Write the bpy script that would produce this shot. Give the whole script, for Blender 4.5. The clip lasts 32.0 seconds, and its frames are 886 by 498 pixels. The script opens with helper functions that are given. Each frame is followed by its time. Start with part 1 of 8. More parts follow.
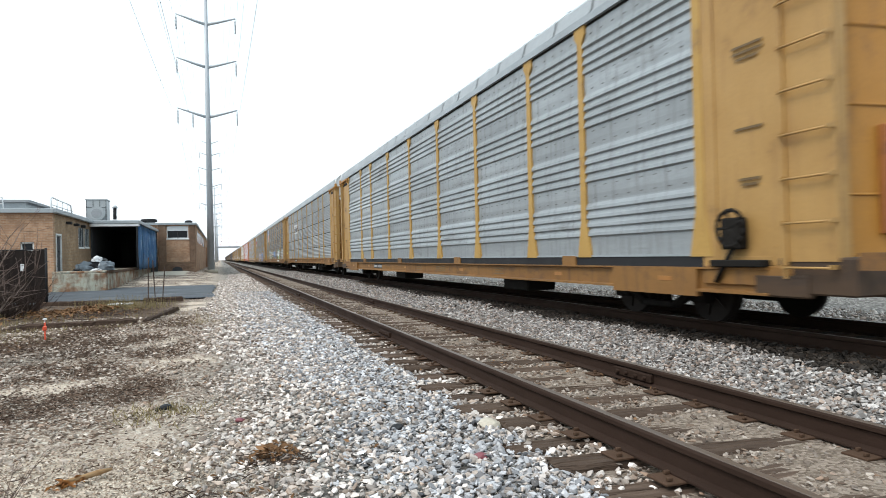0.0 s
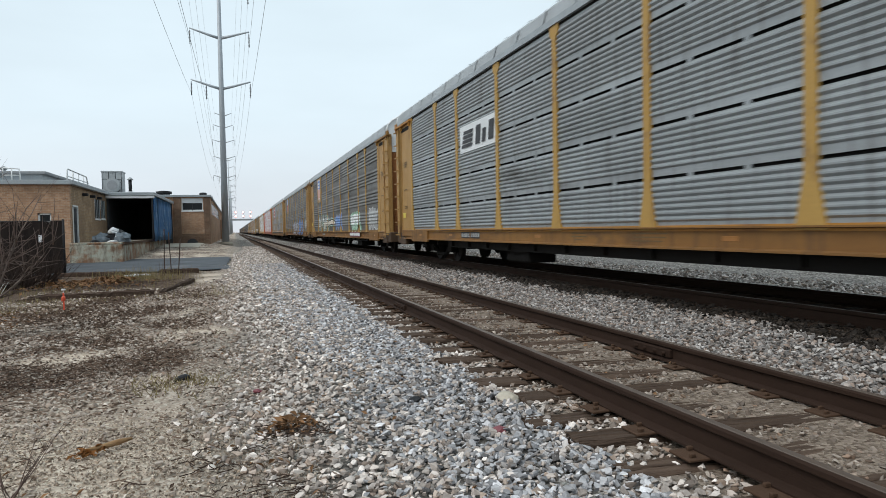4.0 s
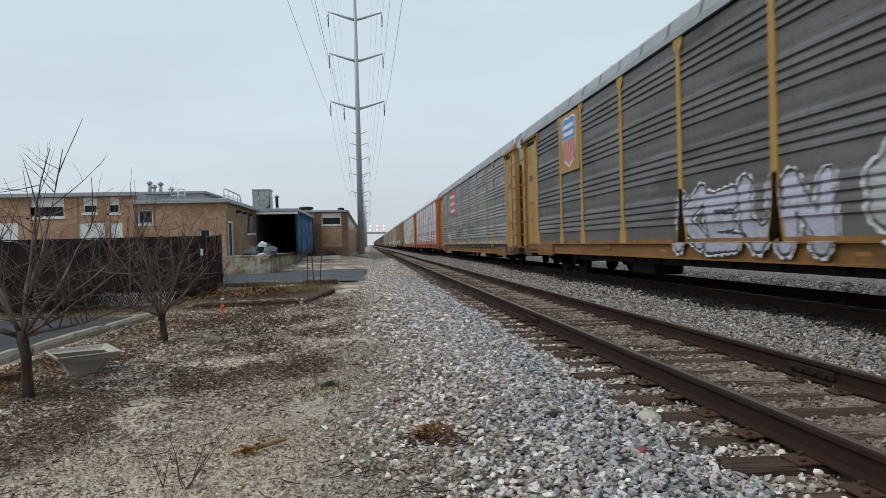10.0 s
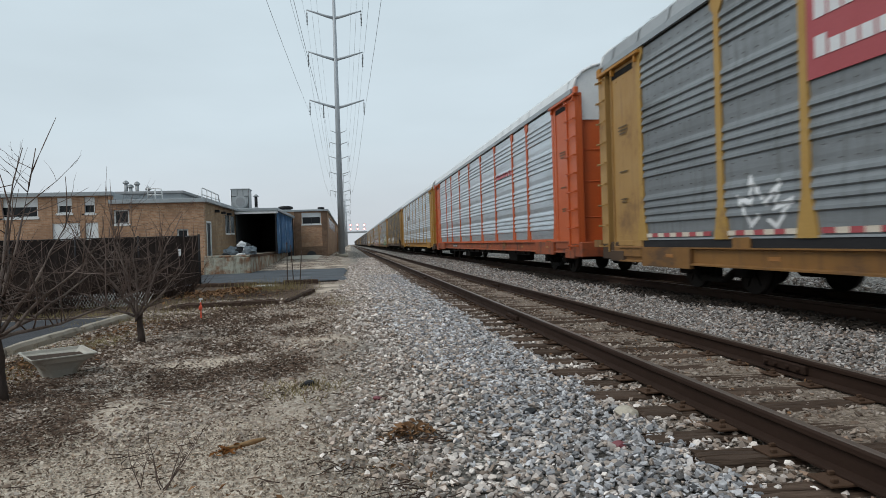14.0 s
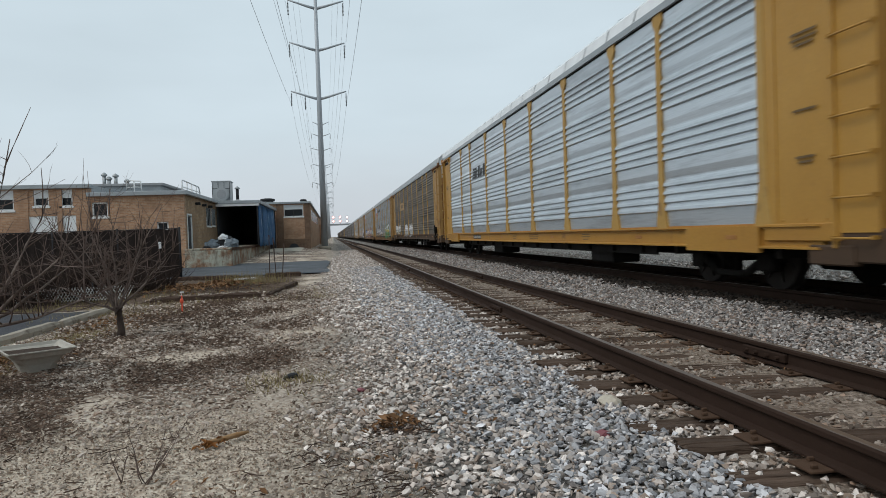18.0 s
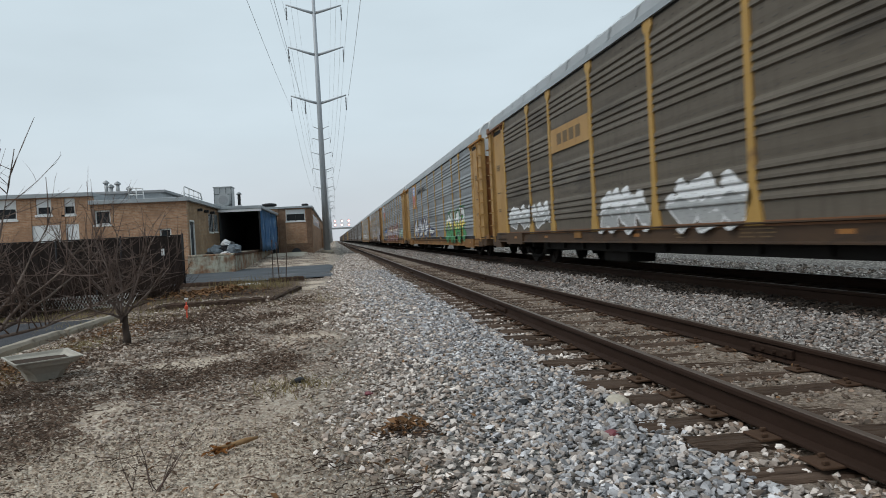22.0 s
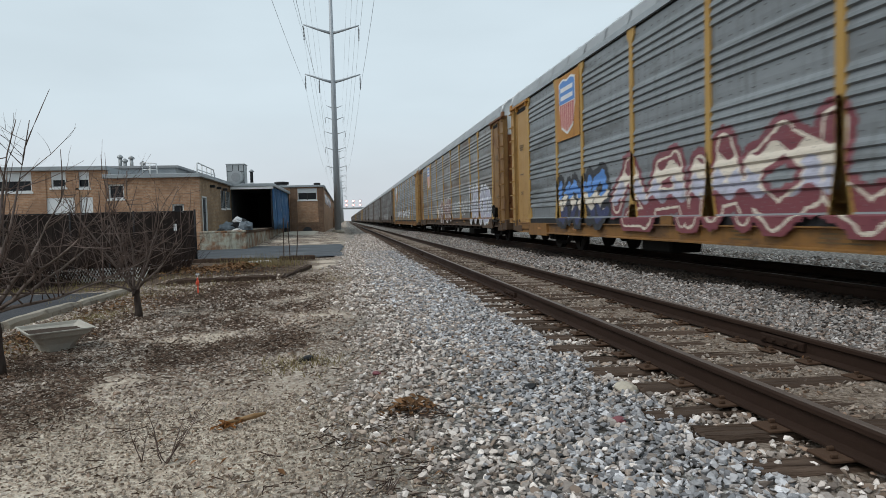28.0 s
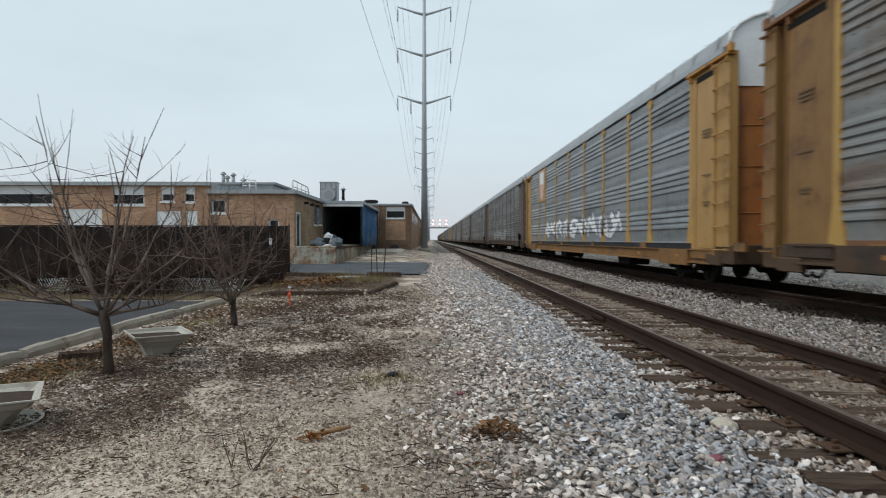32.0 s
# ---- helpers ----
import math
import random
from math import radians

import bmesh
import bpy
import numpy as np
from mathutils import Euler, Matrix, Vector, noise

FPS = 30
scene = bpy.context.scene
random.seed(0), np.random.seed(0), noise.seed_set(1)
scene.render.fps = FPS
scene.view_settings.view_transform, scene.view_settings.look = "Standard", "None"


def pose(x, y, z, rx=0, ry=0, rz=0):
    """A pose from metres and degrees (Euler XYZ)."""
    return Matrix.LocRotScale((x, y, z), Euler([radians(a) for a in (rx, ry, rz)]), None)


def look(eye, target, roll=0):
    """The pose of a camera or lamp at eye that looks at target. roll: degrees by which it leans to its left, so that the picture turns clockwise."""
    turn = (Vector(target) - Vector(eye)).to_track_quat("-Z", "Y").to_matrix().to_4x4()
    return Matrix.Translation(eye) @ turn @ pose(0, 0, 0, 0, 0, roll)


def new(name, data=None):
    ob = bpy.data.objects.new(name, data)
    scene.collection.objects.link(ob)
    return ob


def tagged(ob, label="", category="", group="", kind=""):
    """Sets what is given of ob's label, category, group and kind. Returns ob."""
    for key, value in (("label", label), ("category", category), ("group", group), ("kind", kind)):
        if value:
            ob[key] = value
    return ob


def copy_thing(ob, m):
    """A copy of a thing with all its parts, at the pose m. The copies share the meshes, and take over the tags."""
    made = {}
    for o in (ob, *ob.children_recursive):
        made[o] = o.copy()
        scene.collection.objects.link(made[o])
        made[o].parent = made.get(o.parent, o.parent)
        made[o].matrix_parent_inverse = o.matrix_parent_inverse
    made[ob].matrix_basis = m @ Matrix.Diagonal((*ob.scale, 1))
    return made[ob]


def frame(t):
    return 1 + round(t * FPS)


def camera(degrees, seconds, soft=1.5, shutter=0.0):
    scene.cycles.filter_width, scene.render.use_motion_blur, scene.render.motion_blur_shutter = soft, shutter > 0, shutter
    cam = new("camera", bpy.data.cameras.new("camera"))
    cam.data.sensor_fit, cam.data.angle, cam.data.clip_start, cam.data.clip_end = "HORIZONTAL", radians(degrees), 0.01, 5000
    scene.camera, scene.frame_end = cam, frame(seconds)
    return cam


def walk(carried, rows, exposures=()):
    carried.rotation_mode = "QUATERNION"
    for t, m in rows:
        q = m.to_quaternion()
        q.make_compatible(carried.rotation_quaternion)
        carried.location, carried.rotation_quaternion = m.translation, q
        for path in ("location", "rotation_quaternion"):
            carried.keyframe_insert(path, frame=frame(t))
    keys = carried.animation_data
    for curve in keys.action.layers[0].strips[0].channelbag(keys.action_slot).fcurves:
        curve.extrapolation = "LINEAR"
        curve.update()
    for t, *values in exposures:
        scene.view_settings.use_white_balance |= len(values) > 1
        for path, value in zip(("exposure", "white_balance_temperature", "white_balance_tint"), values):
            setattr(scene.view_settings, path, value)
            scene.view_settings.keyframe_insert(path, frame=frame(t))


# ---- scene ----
# camera: a phone held at chest height beside the near track; y runs along the tracks, x across them
cam = camera(68.5, 32.0, soft=0.5, shutter=0.3)
PATH = [
    (0, (0.201, 0.054, 1.312), (0.847, 1.946, 1.329), -1.4),
    (0.5, (0.225, 0.084, 1.313), (0.919, 1.959, 1.316), -1.9),
    (1, (0.222, 0.105, 1.308), (0.892, 1.989, 1.284), -1.8),
    (1.5, (0.207, 0.131, 1.308), (0.843, 2.027, 1.269), -1.4),
    (2, (0.189, 0.139, 1.311), (0.8, 2.042, 1.266), -1.4),
    (2.5, (0.184, 0.141, 1.306), (0.797, 2.044, 1.26), -1.3),
    (4.5, (0.181, 0.133, 1.303), (0.78, 2.04, 1.235), -1.0),
    (5, (0.174, 0.129, 1.306), (0.761, 2.039, 1.237), -0.9),
    (5.5, (0.172, 0.127, 1.305), (0.748, 2.041, 1.238), -1.0),
    (6, (0.177, 0.129, 1.305), (0.745, 2.046, 1.235), -1.3),
    (6.5, (0.177, 0.131, 1.302), (0.739, 2.049, 1.224), -1.2),
    (7, (0.18, 0.132, 1.304), (0.735, 2.052, 1.222), -1.3),
    (7.5, (0.173, 0.128, 1.302), (0.722, 2.049, 1.219), -0.8),
    (8, (0.167, 0.122, 1.302), (0.708, 2.045, 1.22), -1.1),
    (8.5, (0.127, 0.167, 1.31), (0.304, 2.159, 1.274), -0.8),
    (9, (0.092, 0.201, 1.305), (0.016, 2.2, 1.286), -1.3),
    (9.5, (0.126, 0.182, 1.321), (0.236, 2.179, 1.3), -1.1),
    (10, (0.122, 0.126, 1.316), (0.346, 2.113, 1.298), -1.5),
    (10.5, (0.122, 0.102, 1.316), (0.332, 2.091, 1.307), -2.1),
    (11, (0.141, 0.102, 1.315), (0.374, 2.088, 1.307), -1.9),
    (11.5, (0.139, 0.108, 1.31), (0.412, 2.089, 1.301), -1.6),
    (12, (0.14, 0.11, 1.308), (0.412, 2.092, 1.295), -1.7),
    (12.5, (0.138, 0.108, 1.31), (0.41, 2.09, 1.296), -1.6),
    (13, (0.136, 0.102, 1.31), (0.411, 2.083, 1.292), -1.7),
    (13.5, (0.139, 0.104, 1.31), (0.417, 2.085, 1.29), -1.9),
    (14, (0.136, 0.101, 1.311), (0.418, 2.081, 1.288), -1.8),
    (14.5, (0.137, 0.103, 1.309), (0.427, 2.082, 1.282), -1.9),
    (16.5, (0.135, 0.12, 1.305), (0.451, 2.094, 1.261), -2.2),
    (17, (0.132, 0.115, 1.307), (0.456, 2.088, 1.26), -1.9),
    (17.5, (0.136, 0.112, 1.307), (0.465, 2.084, 1.258), -1.9),
    (18, (0.134, 0.119, 1.303), (0.466, 2.091, 1.254), -2.0),
    (18.5, (0.136, 0.122, 1.303), (0.471, 2.093, 1.255), -2.0),
    (19, (0.135, 0.121, 1.302), (0.474, 2.092, 1.256), -2.0),
    (19.5, (0.125, 0.117, 1.304), (0.448, 2.09, 1.258), -2.0),
    (20, (0.126, 0.119, 1.306), (0.415, 2.097, 1.261), -2.4),
    (20.5, (0.129, 0.122, 1.305), (0.436, 2.098, 1.26), -2.1),
    (21, (0.129, 0.124, 1.305), (0.449, 2.098, 1.258), -2.0),
    (21.5, (0.124, 0.12, 1.306), (0.458, 2.091, 1.26), -2.0),
    (22, (0.11, 0.12, 1.307), (0.436, 2.093, 1.264), -3.0),
    (22.5, (0.088, 0.159, 1.298), (0.083, 2.159, 1.297), -1.4),
    (23, (0.079, 0.162, 1.303), (-0.072, 2.157, 1.302), -2.8),
    (23.5, (0.09, 0.166, 1.301), (0.004, 2.164, 1.289), -3.3),
    (24, (0.094, 0.173, 1.301), (0.067, 2.172, 1.276), -3.9),
    (24.5, (0.113, 0.183, 1.297), (0.147, 2.182, 1.255), -3.6),
    (25, (0.125, 0.173, 1.31), (0.329, 2.161, 1.247), -1.7),
    (25.5, (0.117, 0.148, 1.307), (0.375, 2.13, 1.228), -1.1),
    (26, (0.112, 0.138, 1.304), (0.399, 2.115, 1.217), -1.0),
    (26.5, (0.108, 0.137, 1.302), (0.407, 2.112, 1.207), -1.0),
    (28.5, (0.105, 0.141, 1.303), (0.395, 2.118, 1.208), -1.6),
    (29, (0.088, 0.148, 1.307), (0.359, 2.127, 1.2), -0.8),
    (29.5, (0.099, 0.157, 1.301), (0.346, 2.138, 1.187), -0.1),
    (30, (0.104, 0.156, 1.297), (0.374, 2.134, 1.176), -0.2),
    (30.5, (0.117, 0.144, 1.297), (0.374, 2.124, 1.176), -0.6),
    (31, (0.116, 0.129, 1.296), (0.364, 2.11, 1.184), -0.9),
    (31.5, (0.103, 0.15, 1.297), (0.269, 2.141, 1.196), -1.8),
    (32, (0.082, 0.194, 1.292), (0.116, 2.194, 1.263), 0.0),
]
walk(cam, [(t, look(eye, target, roll)) for t, eye, target, roll in PATH],
     exposures=[(0.0, 1.08), (0.5, 0.74), (1.0, 0.50), (2.0, 0.45), (6.0, 0.51), (8.0, 0.47), (8.5, 0.42), (9.0, 0.25), (9.5, 0.2), (13.0, 0.16), (26.0, 0.2), (32.0, 0.27)])

# ---- world and light: an even overcast sky, late winter ----
world = bpy.data.worlds.new("overcast_sky")
scene.world = world
world.use_nodes = True
wn, wl = world.node_tree.nodes, world.node_tree.links
wn.clear()
w_out = wn.new("ShaderNodeOutputWorld")
w_bg = wn.new("ShaderNodeBackground")
w_sky = wn.new("ShaderNodeTexSky")
w_sky.sky_type = "NISHITA"
w_sky.sun_disc = False
w_sky.sun_elevation, w_sky.sun_rotation = radians(50), radians(245)
w_sky.air_density, w_sky.dust_density = 1.0, 4.0
w_bg.inputs["Strength"].default_value = 1.0
w_co = wn.new("ShaderNodeTexCoord")
w_sep = wn.new("ShaderNodeSeparateXYZ")
w_ramp = wn.new("ShaderNodeValToRGB")
w_ramp.color_ramp.elements[0].position, w_ramp.color_ramp.elements[0].color = 0.0, (0.62, 0.66, 0.71, 1)
w_ramp.color_ramp.elements[1].position, w_ramp.color_ramp.elements[1].color = 0.6, (0.60, 0.72, 0.78, 1)
w_mid = w_ramp.color_ramp.elements.new(0.16)
w_mid.color = (0.62, 0.72, 0.78, 1)
w_noise = wn.new("ShaderNodeTexNoise")
w_noise.inputs["Scale"].default_value, w_noise.inputs["Detail"].default_value = 2.2, 4
w_map = wn.new("ShaderNodeMapping")
w_map.inputs["Scale"].default_value = (1, 1, 3.5)
w_cl = wn.new("ShaderNodeMapRange")
w_cl.inputs["From Min"].default_value, w_cl.inputs["From Max"].default_value = 0.3, 0.7
w_cl.inputs["To Min"].default_value, w_cl.inputs["To Max"].default_value = 0.94, 1.06
w_mul = wn.new("ShaderNodeVectorMath")
w_mul.operation = "SCALE"
w_skys = wn.new("ShaderNodeVectorMath")
w_skys.operation = "SCALE"
w_skys.inputs["Scale"].default_value = 0.06
w_mix = wn.new("ShaderNodeMix")
w_mix.data_type = "RGBA"
w_mix.inputs["Factor"].default_value = 0.85
wl.new(w_co.outputs["Generated"], w_sep.inputs[0])
wl.new(w_sep.outputs["Z"], w_ramp.inputs[0])
wl.new(w_co.outputs["Generated"], w_map.inputs["Vector"])
wl.new(w_map.outputs[0], w_noise.inputs["Vector"])
wl.new(w_noise.outputs[0], w_cl.inputs["Value"])
wl.new(w_ramp.outputs[0], w_mul.inputs[0])
wl.new(w_cl.outputs[0], w_mul.inputs["Scale"])
wl.new(w_sky.outputs[0], w_skys.inputs[0])
wl.new(w_skys.outputs[0], w_mix.inputs["A"])
wl.new(w_mul.outputs[0], w_mix.inputs["B"])
wl.new(w_mix.outputs["Result"], w_bg.inputs["Color"])
wl.new(w_bg.outputs[0], w_out.inputs["Surface"])
sun = new("sun", bpy.data.lights.new("sun", "SUN"))
sun.data.energy, sun.data.angle, sun.data.color = 1.2, radians(28), (1.0, 0.97, 0.93)
sun.matrix_world = pose(0, 0, 50, 40, 0, -65)

# ---- materials ----
def material(name, color, rough=0.8, metal=0.0, alt=None, scale=4.0, amount=0.5, grain=60.0, bump=0.15,
             stretch=(1, 1, 1), grime=None, grime_scale=0.8, grime_cut=0.55, spots=0.0, per_object=0.0, per_island=0.0, bump_dist=0.01, streak=None, streak_way=(1, 5, 0.35), streak_cut=0.52, spec=0.5):
    """A surface with two scales of variation: broad patches (alt), fine grain, and optional stains (grime)."""
    m = bpy.data.materials.new(name)
    m.use_nodes = True
    n, l = m.node_tree.nodes, m.node_tree.links
    b = n["Principled BSDF"]
    co = n.new("ShaderNodeTexCoord")
    mp = n.new("ShaderNodeMapping")
    mp.inputs["Scale"].default_value = stretch
    shift = n.new("ShaderNodeObjectInfo")
    far_off = n.new("ShaderNodeVectorMath")
    far_off.operation = "MULTIPLY_ADD"
    l.new(shift.outputs["Random"], far_off.inputs[0])
    far_off.inputs[1].default_value = (37.0, 53.0, 0.0)
    l.new(co.outputs["Object"], far_off.inputs[2])
    l.new(far_off.outputs[0], mp.inputs["Vector"])

    def noise_tex(s, detail=5, rough_=0.6):
        t = n.new("ShaderNodeTexNoise")
        t.inputs["Scale"].default_value, t.inputs["Detail"].default_value, t.inputs["Roughness"].default_value = s, detail, rough_
        l.new(mp.outputs[0], t.inputs["Vector"])
        return t

    def mix(fac, a, c, mode="MIX"):
        x = n.new("ShaderNodeMix")
        x.data_type, x.blend_type = "RGBA", mode
        for sock, v in (("Factor", fac), ("A", a), ("B", c)):
            if isinstance(v, (int, float)):
                x.inputs[sock].default_value = v
            elif isinstance(v, tuple):
                x.inputs[sock].default_value = (*v, 1)
            else:
                l.new(v, x.inputs[sock])
        return x.outputs["Result"]

    def ramp(v, lo, hi, a=0.0, c=1.0):
        r = n.new("ShaderNodeMapRange")
        r.inputs["From Min"].default_value, r.inputs["From Max"].default_value = lo, hi
        r.inputs["To Min"].default_value, r.inputs["To Max"].default_value = a, c
        l.new(v, r.inputs["Value"])
        return r.outputs[0]

    alt = alt or tuple(c * 0.72 for c in color)
    broad = noise_tex(scale)
    col = mix(ramp(broad.outputs[0], 0.5 - 0.2, 0.5 + 0.2, 0, amount), color, alt)
    fine = noise_tex(grain, 3)
    col = mix(ramp(fine.outputs[0], 0.3, 0.7, 0.0, 0.35), col, tuple(c * 0.6 for c in color))
    if grime:
        g = noise_tex(grime_scale, 8, 0.7)
        col = mix(ramp(g.outputs[0], grime_cut, grime_cut + 0.12, 0, 0.85), col, grime)
    if streak:
        sm = n.new("ShaderNodeMapping")
        sm.inputs["Scale"].default_value = streak_way
        l.new(far_off.outputs[0], sm.inputs["Vector"])
        st = n.new("ShaderNodeTexNoise")
        st.inputs["Scale"].default_value, st.inputs["Detail"].default_value, st.inputs["Roughness"].default_value = 2.2, 7, 0.65
        l.new(sm.outputs[0], st.inputs["Vector"])
        col = mix(ramp(st.outputs[0], streak_cut, streak_cut + 0.2, 0, 0.8), col, streak)
    if per_object:
        oi = n.new("ShaderNodeObjectInfo")
        col = mix(ramp(oi.outputs["Random"], 0, 1, 0, per_object), col, tuple(c * 0.35 for c in color))
    if per_island:
        ge = n.new("ShaderNodeNewGeometry")
        col = mix(ramp(ge.outputs["Random Per Island"], 0, 1, 0, per_island), col, tuple(c * 0.3 for c in color))
    l.new(col, b.inputs["Base Color"])
    rr = ramp(broad.outputs[0], 0.3, 0.7, max(0.05, rough - 0.08), min(1, rough + 0.08))
    l.new(rr, b.inputs["Roughness"])
    b.inputs["Metallic"].default_value = metal
    b.inputs["Specular IOR Level"].default_value = spec
    if bump:
        bp = n.new("ShaderNodeBump")
        bp.inputs["Strength"].default_value, bp.inputs["Distance"].default_value = bump, bump_dist
        l.new(fine.outputs[0], bp.inputs["Height"])
        l.new(bp.outputs[0], b.inputs["Normal"])
    return m


def brick_material(name, a, b_, mortar, stain):
    """Coursed brickwork: each brick its own shade, weak mortar lines, broad weather stains."""
    m = bpy.data.materials.new(name)
    m.use_nodes = True
    n, l = m.node_tree.nodes, m.node_tree.links
    bs = n["Principled BSDF"]
    co = n.new("ShaderNodeTexCoord")
    sp = n.new("ShaderNodeSeparateXYZ")
    l.new(co.outputs["Object"], sp.inputs[0])
    ad = n.new("ShaderNodeMath")
    l.new(sp.outputs["X"], ad.inputs[0])
    l.new(sp.outputs["Y"], ad.inputs[1])
    cb = n.new("ShaderNodeCombineXYZ")
    l.new(ad.outputs[0], cb.inputs["X"])
    l.new(sp.outputs["Z"], cb.inputs["Y"])
    br = n.new("ShaderNodeTexBrick")
    br.inputs["Color1"].default_value = (*a, 1)
    br.inputs["Color2"].default_value = (*b_, 1)
    br.inputs["Mortar"].default_value = (*mortar, 1)
    br.inputs["Scale"].default_value = 1.0
    br.inputs["Mortar Size"].default_value = 0.007
    br.inputs["Brick Width"].default_value = 0.215
    br.inputs["Row Height"].default_value = 0.075
    l.new(cb.outputs[0], br.inputs["Vector"])
    col = br.outputs["Color"]
    for scale, lo, hi, f in ((0.35, 0.48, 0.68, 0.75), (1.6, 0.42, 0.66, 0.55), (7.0, 0.40, 0.62, 0.40)):
        t = n.new("ShaderNodeTexNoise")
        t.inputs["Scale"].default_value, t.inputs["Detail"].default_value = scale, 6
        l.new(co.outputs["Object"], t.inputs["Vector"])
        r = n.new("ShaderNodeMapRange")
        r.inputs["From Min"].default_value, r.inputs["From Max"].default_value, r.inputs["To Max"].default_value = lo, hi, f
        l.new(t.outputs[0], r.inputs["Value"])
        x = n.new("ShaderNodeMix")
        x.data_type = "RGBA"
        l.new(r.outputs[0], x.inputs["Factor"])
        l.new(col, x.inputs["A"])
        x.inputs["B"].default_value = (*stain, 1)
        col = x.outputs["Result"]
    l.new(col, bs.inputs["Base Color"])
    bs.inputs["Roughness"].default_value = 0.9
    bs.inputs["Specular IOR Level"].default_value = 0.15
    bp = n.new("ShaderNodeBump")
    bp.inputs["Strength"].default_value, bp.inputs["Distance"].default_value = 0.5, 0.01
    l.new(br.outputs["Fac"], bp.inputs["Height"])
    bp.invert = True
    l.new(bp.outputs[0], bs.inputs["Normal"])
    return m


M = {}
M["yellow"] = material("rail_car_yellow_paint", (0.4136, 0.1892, 0.0264), 0.6, alt=(0.3256, 0.1364, 0.02024), scale=1.2, grain=30, bump=0.1, grime=(0.1232, 0.0528, 0.02112), grime_scale=1.1, grime_cut=0.58, streak=(0.176, 0.0748, 0.02288), streak_cut=0.55)
M["yellow_dirty"] = material("grimy_yellow_paint", (0.289, 0.1487, 0.0306), 0.7, alt=(0.2125, 0.102, 0.0255), scale=1.3, amount=0.9, grain=30, bump=0.12, grime=(0.07225, 0.0425, 0.0255), grime_scale=1.2, grime_cut=0.5, streak=(0.0935, 0.051, 0.0255), streak_cut=0.5)
M["sill_yellow"] = material("road_dirt_yellow_sill", (0.2436, 0.1159, 0.0252), 0.7, alt=(0.168, 0.0756, 0.01848), scale=1.0, amount=0.95, grain=30, bump=0.12, stretch=(1, 0.4, 1), grime=(0.0714, 0.0378, 0.01848), grime_scale=1.4, grime_cut=0.52, streak=(0.0756, 0.03864, 0.01848), streak_cut=0.52)
M["sill_clean"] = material("deep_yellow_sill", (0.40, 0.205, 0.030), 0.6, alt=(0.32, 0.150, 0.024), scale=1.0, amount=0.9, grain=30, bump=0.12, stretch=(1, 0.4, 1), grime=(0.13, 0.055, 0.02), grime_scale=1.4, grime_cut=0.60, streak=(0.16, 0.07, 0.022), streak_cut=0.58)
M["sill_orange"] = material("road_dirt_orange_sill", (0.34, 0.0765, 0.0221), 0.65, alt=(0.255, 0.0595, 0.0187), scale=1.0, amount=0.9, grain=30, bump=0.12, grime=(0.085, 0.034, 0.02125), grime_scale=1.4, grime_cut=0.5, streak=(0.085, 0.03825, 0.0255), streak_cut=0.52)
M["yellow_pale"] = material("faded_yellow_paint", (0.4224, 0.2552, 0.066), 0.65, alt=(0.352, 0.1936, 0.044), scale=1.4, grain=30, bump=0.1, grime=(0.1584, 0.0836, 0.0352), grime_scale=1.3, grime_cut=0.58, streak=(0.22, 0.1144, 0.0352), streak_cut=0.57)
M["plate_yellow"] = material("sun_faded_yellow_plate", (0.40, 0.235, 0.075), 0.6, alt=(0.32, 0.175, 0.05), scale=0.9, amount=0.95, grain=30, bump=0.08, grime=(0.17, 0.09, 0.036), grime_scale=0.9, grime_cut=0.57, streak=(0.19, 0.095, 0.034), streak_cut=0.54)
M["silver_plate"] = material("clean_yellow_plate", (0.425, 0.2295, 0.03825), 0.55, alt=(0.357, 0.1785, 0.02975), scale=0.9, amount=0.8, grain=30, bump=0.06, grime=(0.2295, 0.119, 0.03825), grime_scale=0.9, grime_cut=0.62, streak=(0.272, 0.136, 0.034), streak_cut=0.6)
M["orange"] = material("rail_car_orange_paint", (0.5152, 0.0966, 0.0184), 0.5, alt=(0.414, 0.0736, 0.01564), scale=1.2, grain=30, bump=0.1, grime=(0.1472, 0.0414, 0.0184), grime_scale=1.1, grime_cut=0.62)
M["galv"] = material("galvanised_sheet", (0.3557, 0.3784, 0.3898), 0.46, 0.3, alt=(0.2195, 0.2346, 0.2422), scale=1.0, amount=0.9, grain=25, bump=0.06, stretch=(1, 0.22, 1.5), grime=(0.09838, 0.0946, 0.08703), grime_scale=0.9, grime_cut=0.57, streak=(0.1362, 0.1324, 0.1249))
M["galv_new"] = material("bright_galvanised_sheet", (0.64, 0.68, 0.712), 0.38, 0.70, alt=(0.496, 0.536, 0.568), scale=1.0, amount=0.9, grain=25, bump=0.05, stretch=(1, 0.12, 2.5), grime=(0.336, 0.352, 0.372), grime_scale=0.8, grime_cut=0.56, streak=(0.32, 0.336, 0.356), streak_way=(1, 0.25, 3.0))
M["galv_dark"] = material("weathered_galvanised_sheet", (0.1587, 0.1556, 0.1494), 0.55, 0.2, alt=(0.08712, 0.0821, 0.0759), scale=0.9, amount=0.95, grain=25, bump=0.08, stretch=(1, 0.25, 1.6), grime=(0.04979, 0.04232, 0.0361), grime_scale=1.0, grime_cut=0.53, streak=(0.06224, 0.0529, 0.04481))
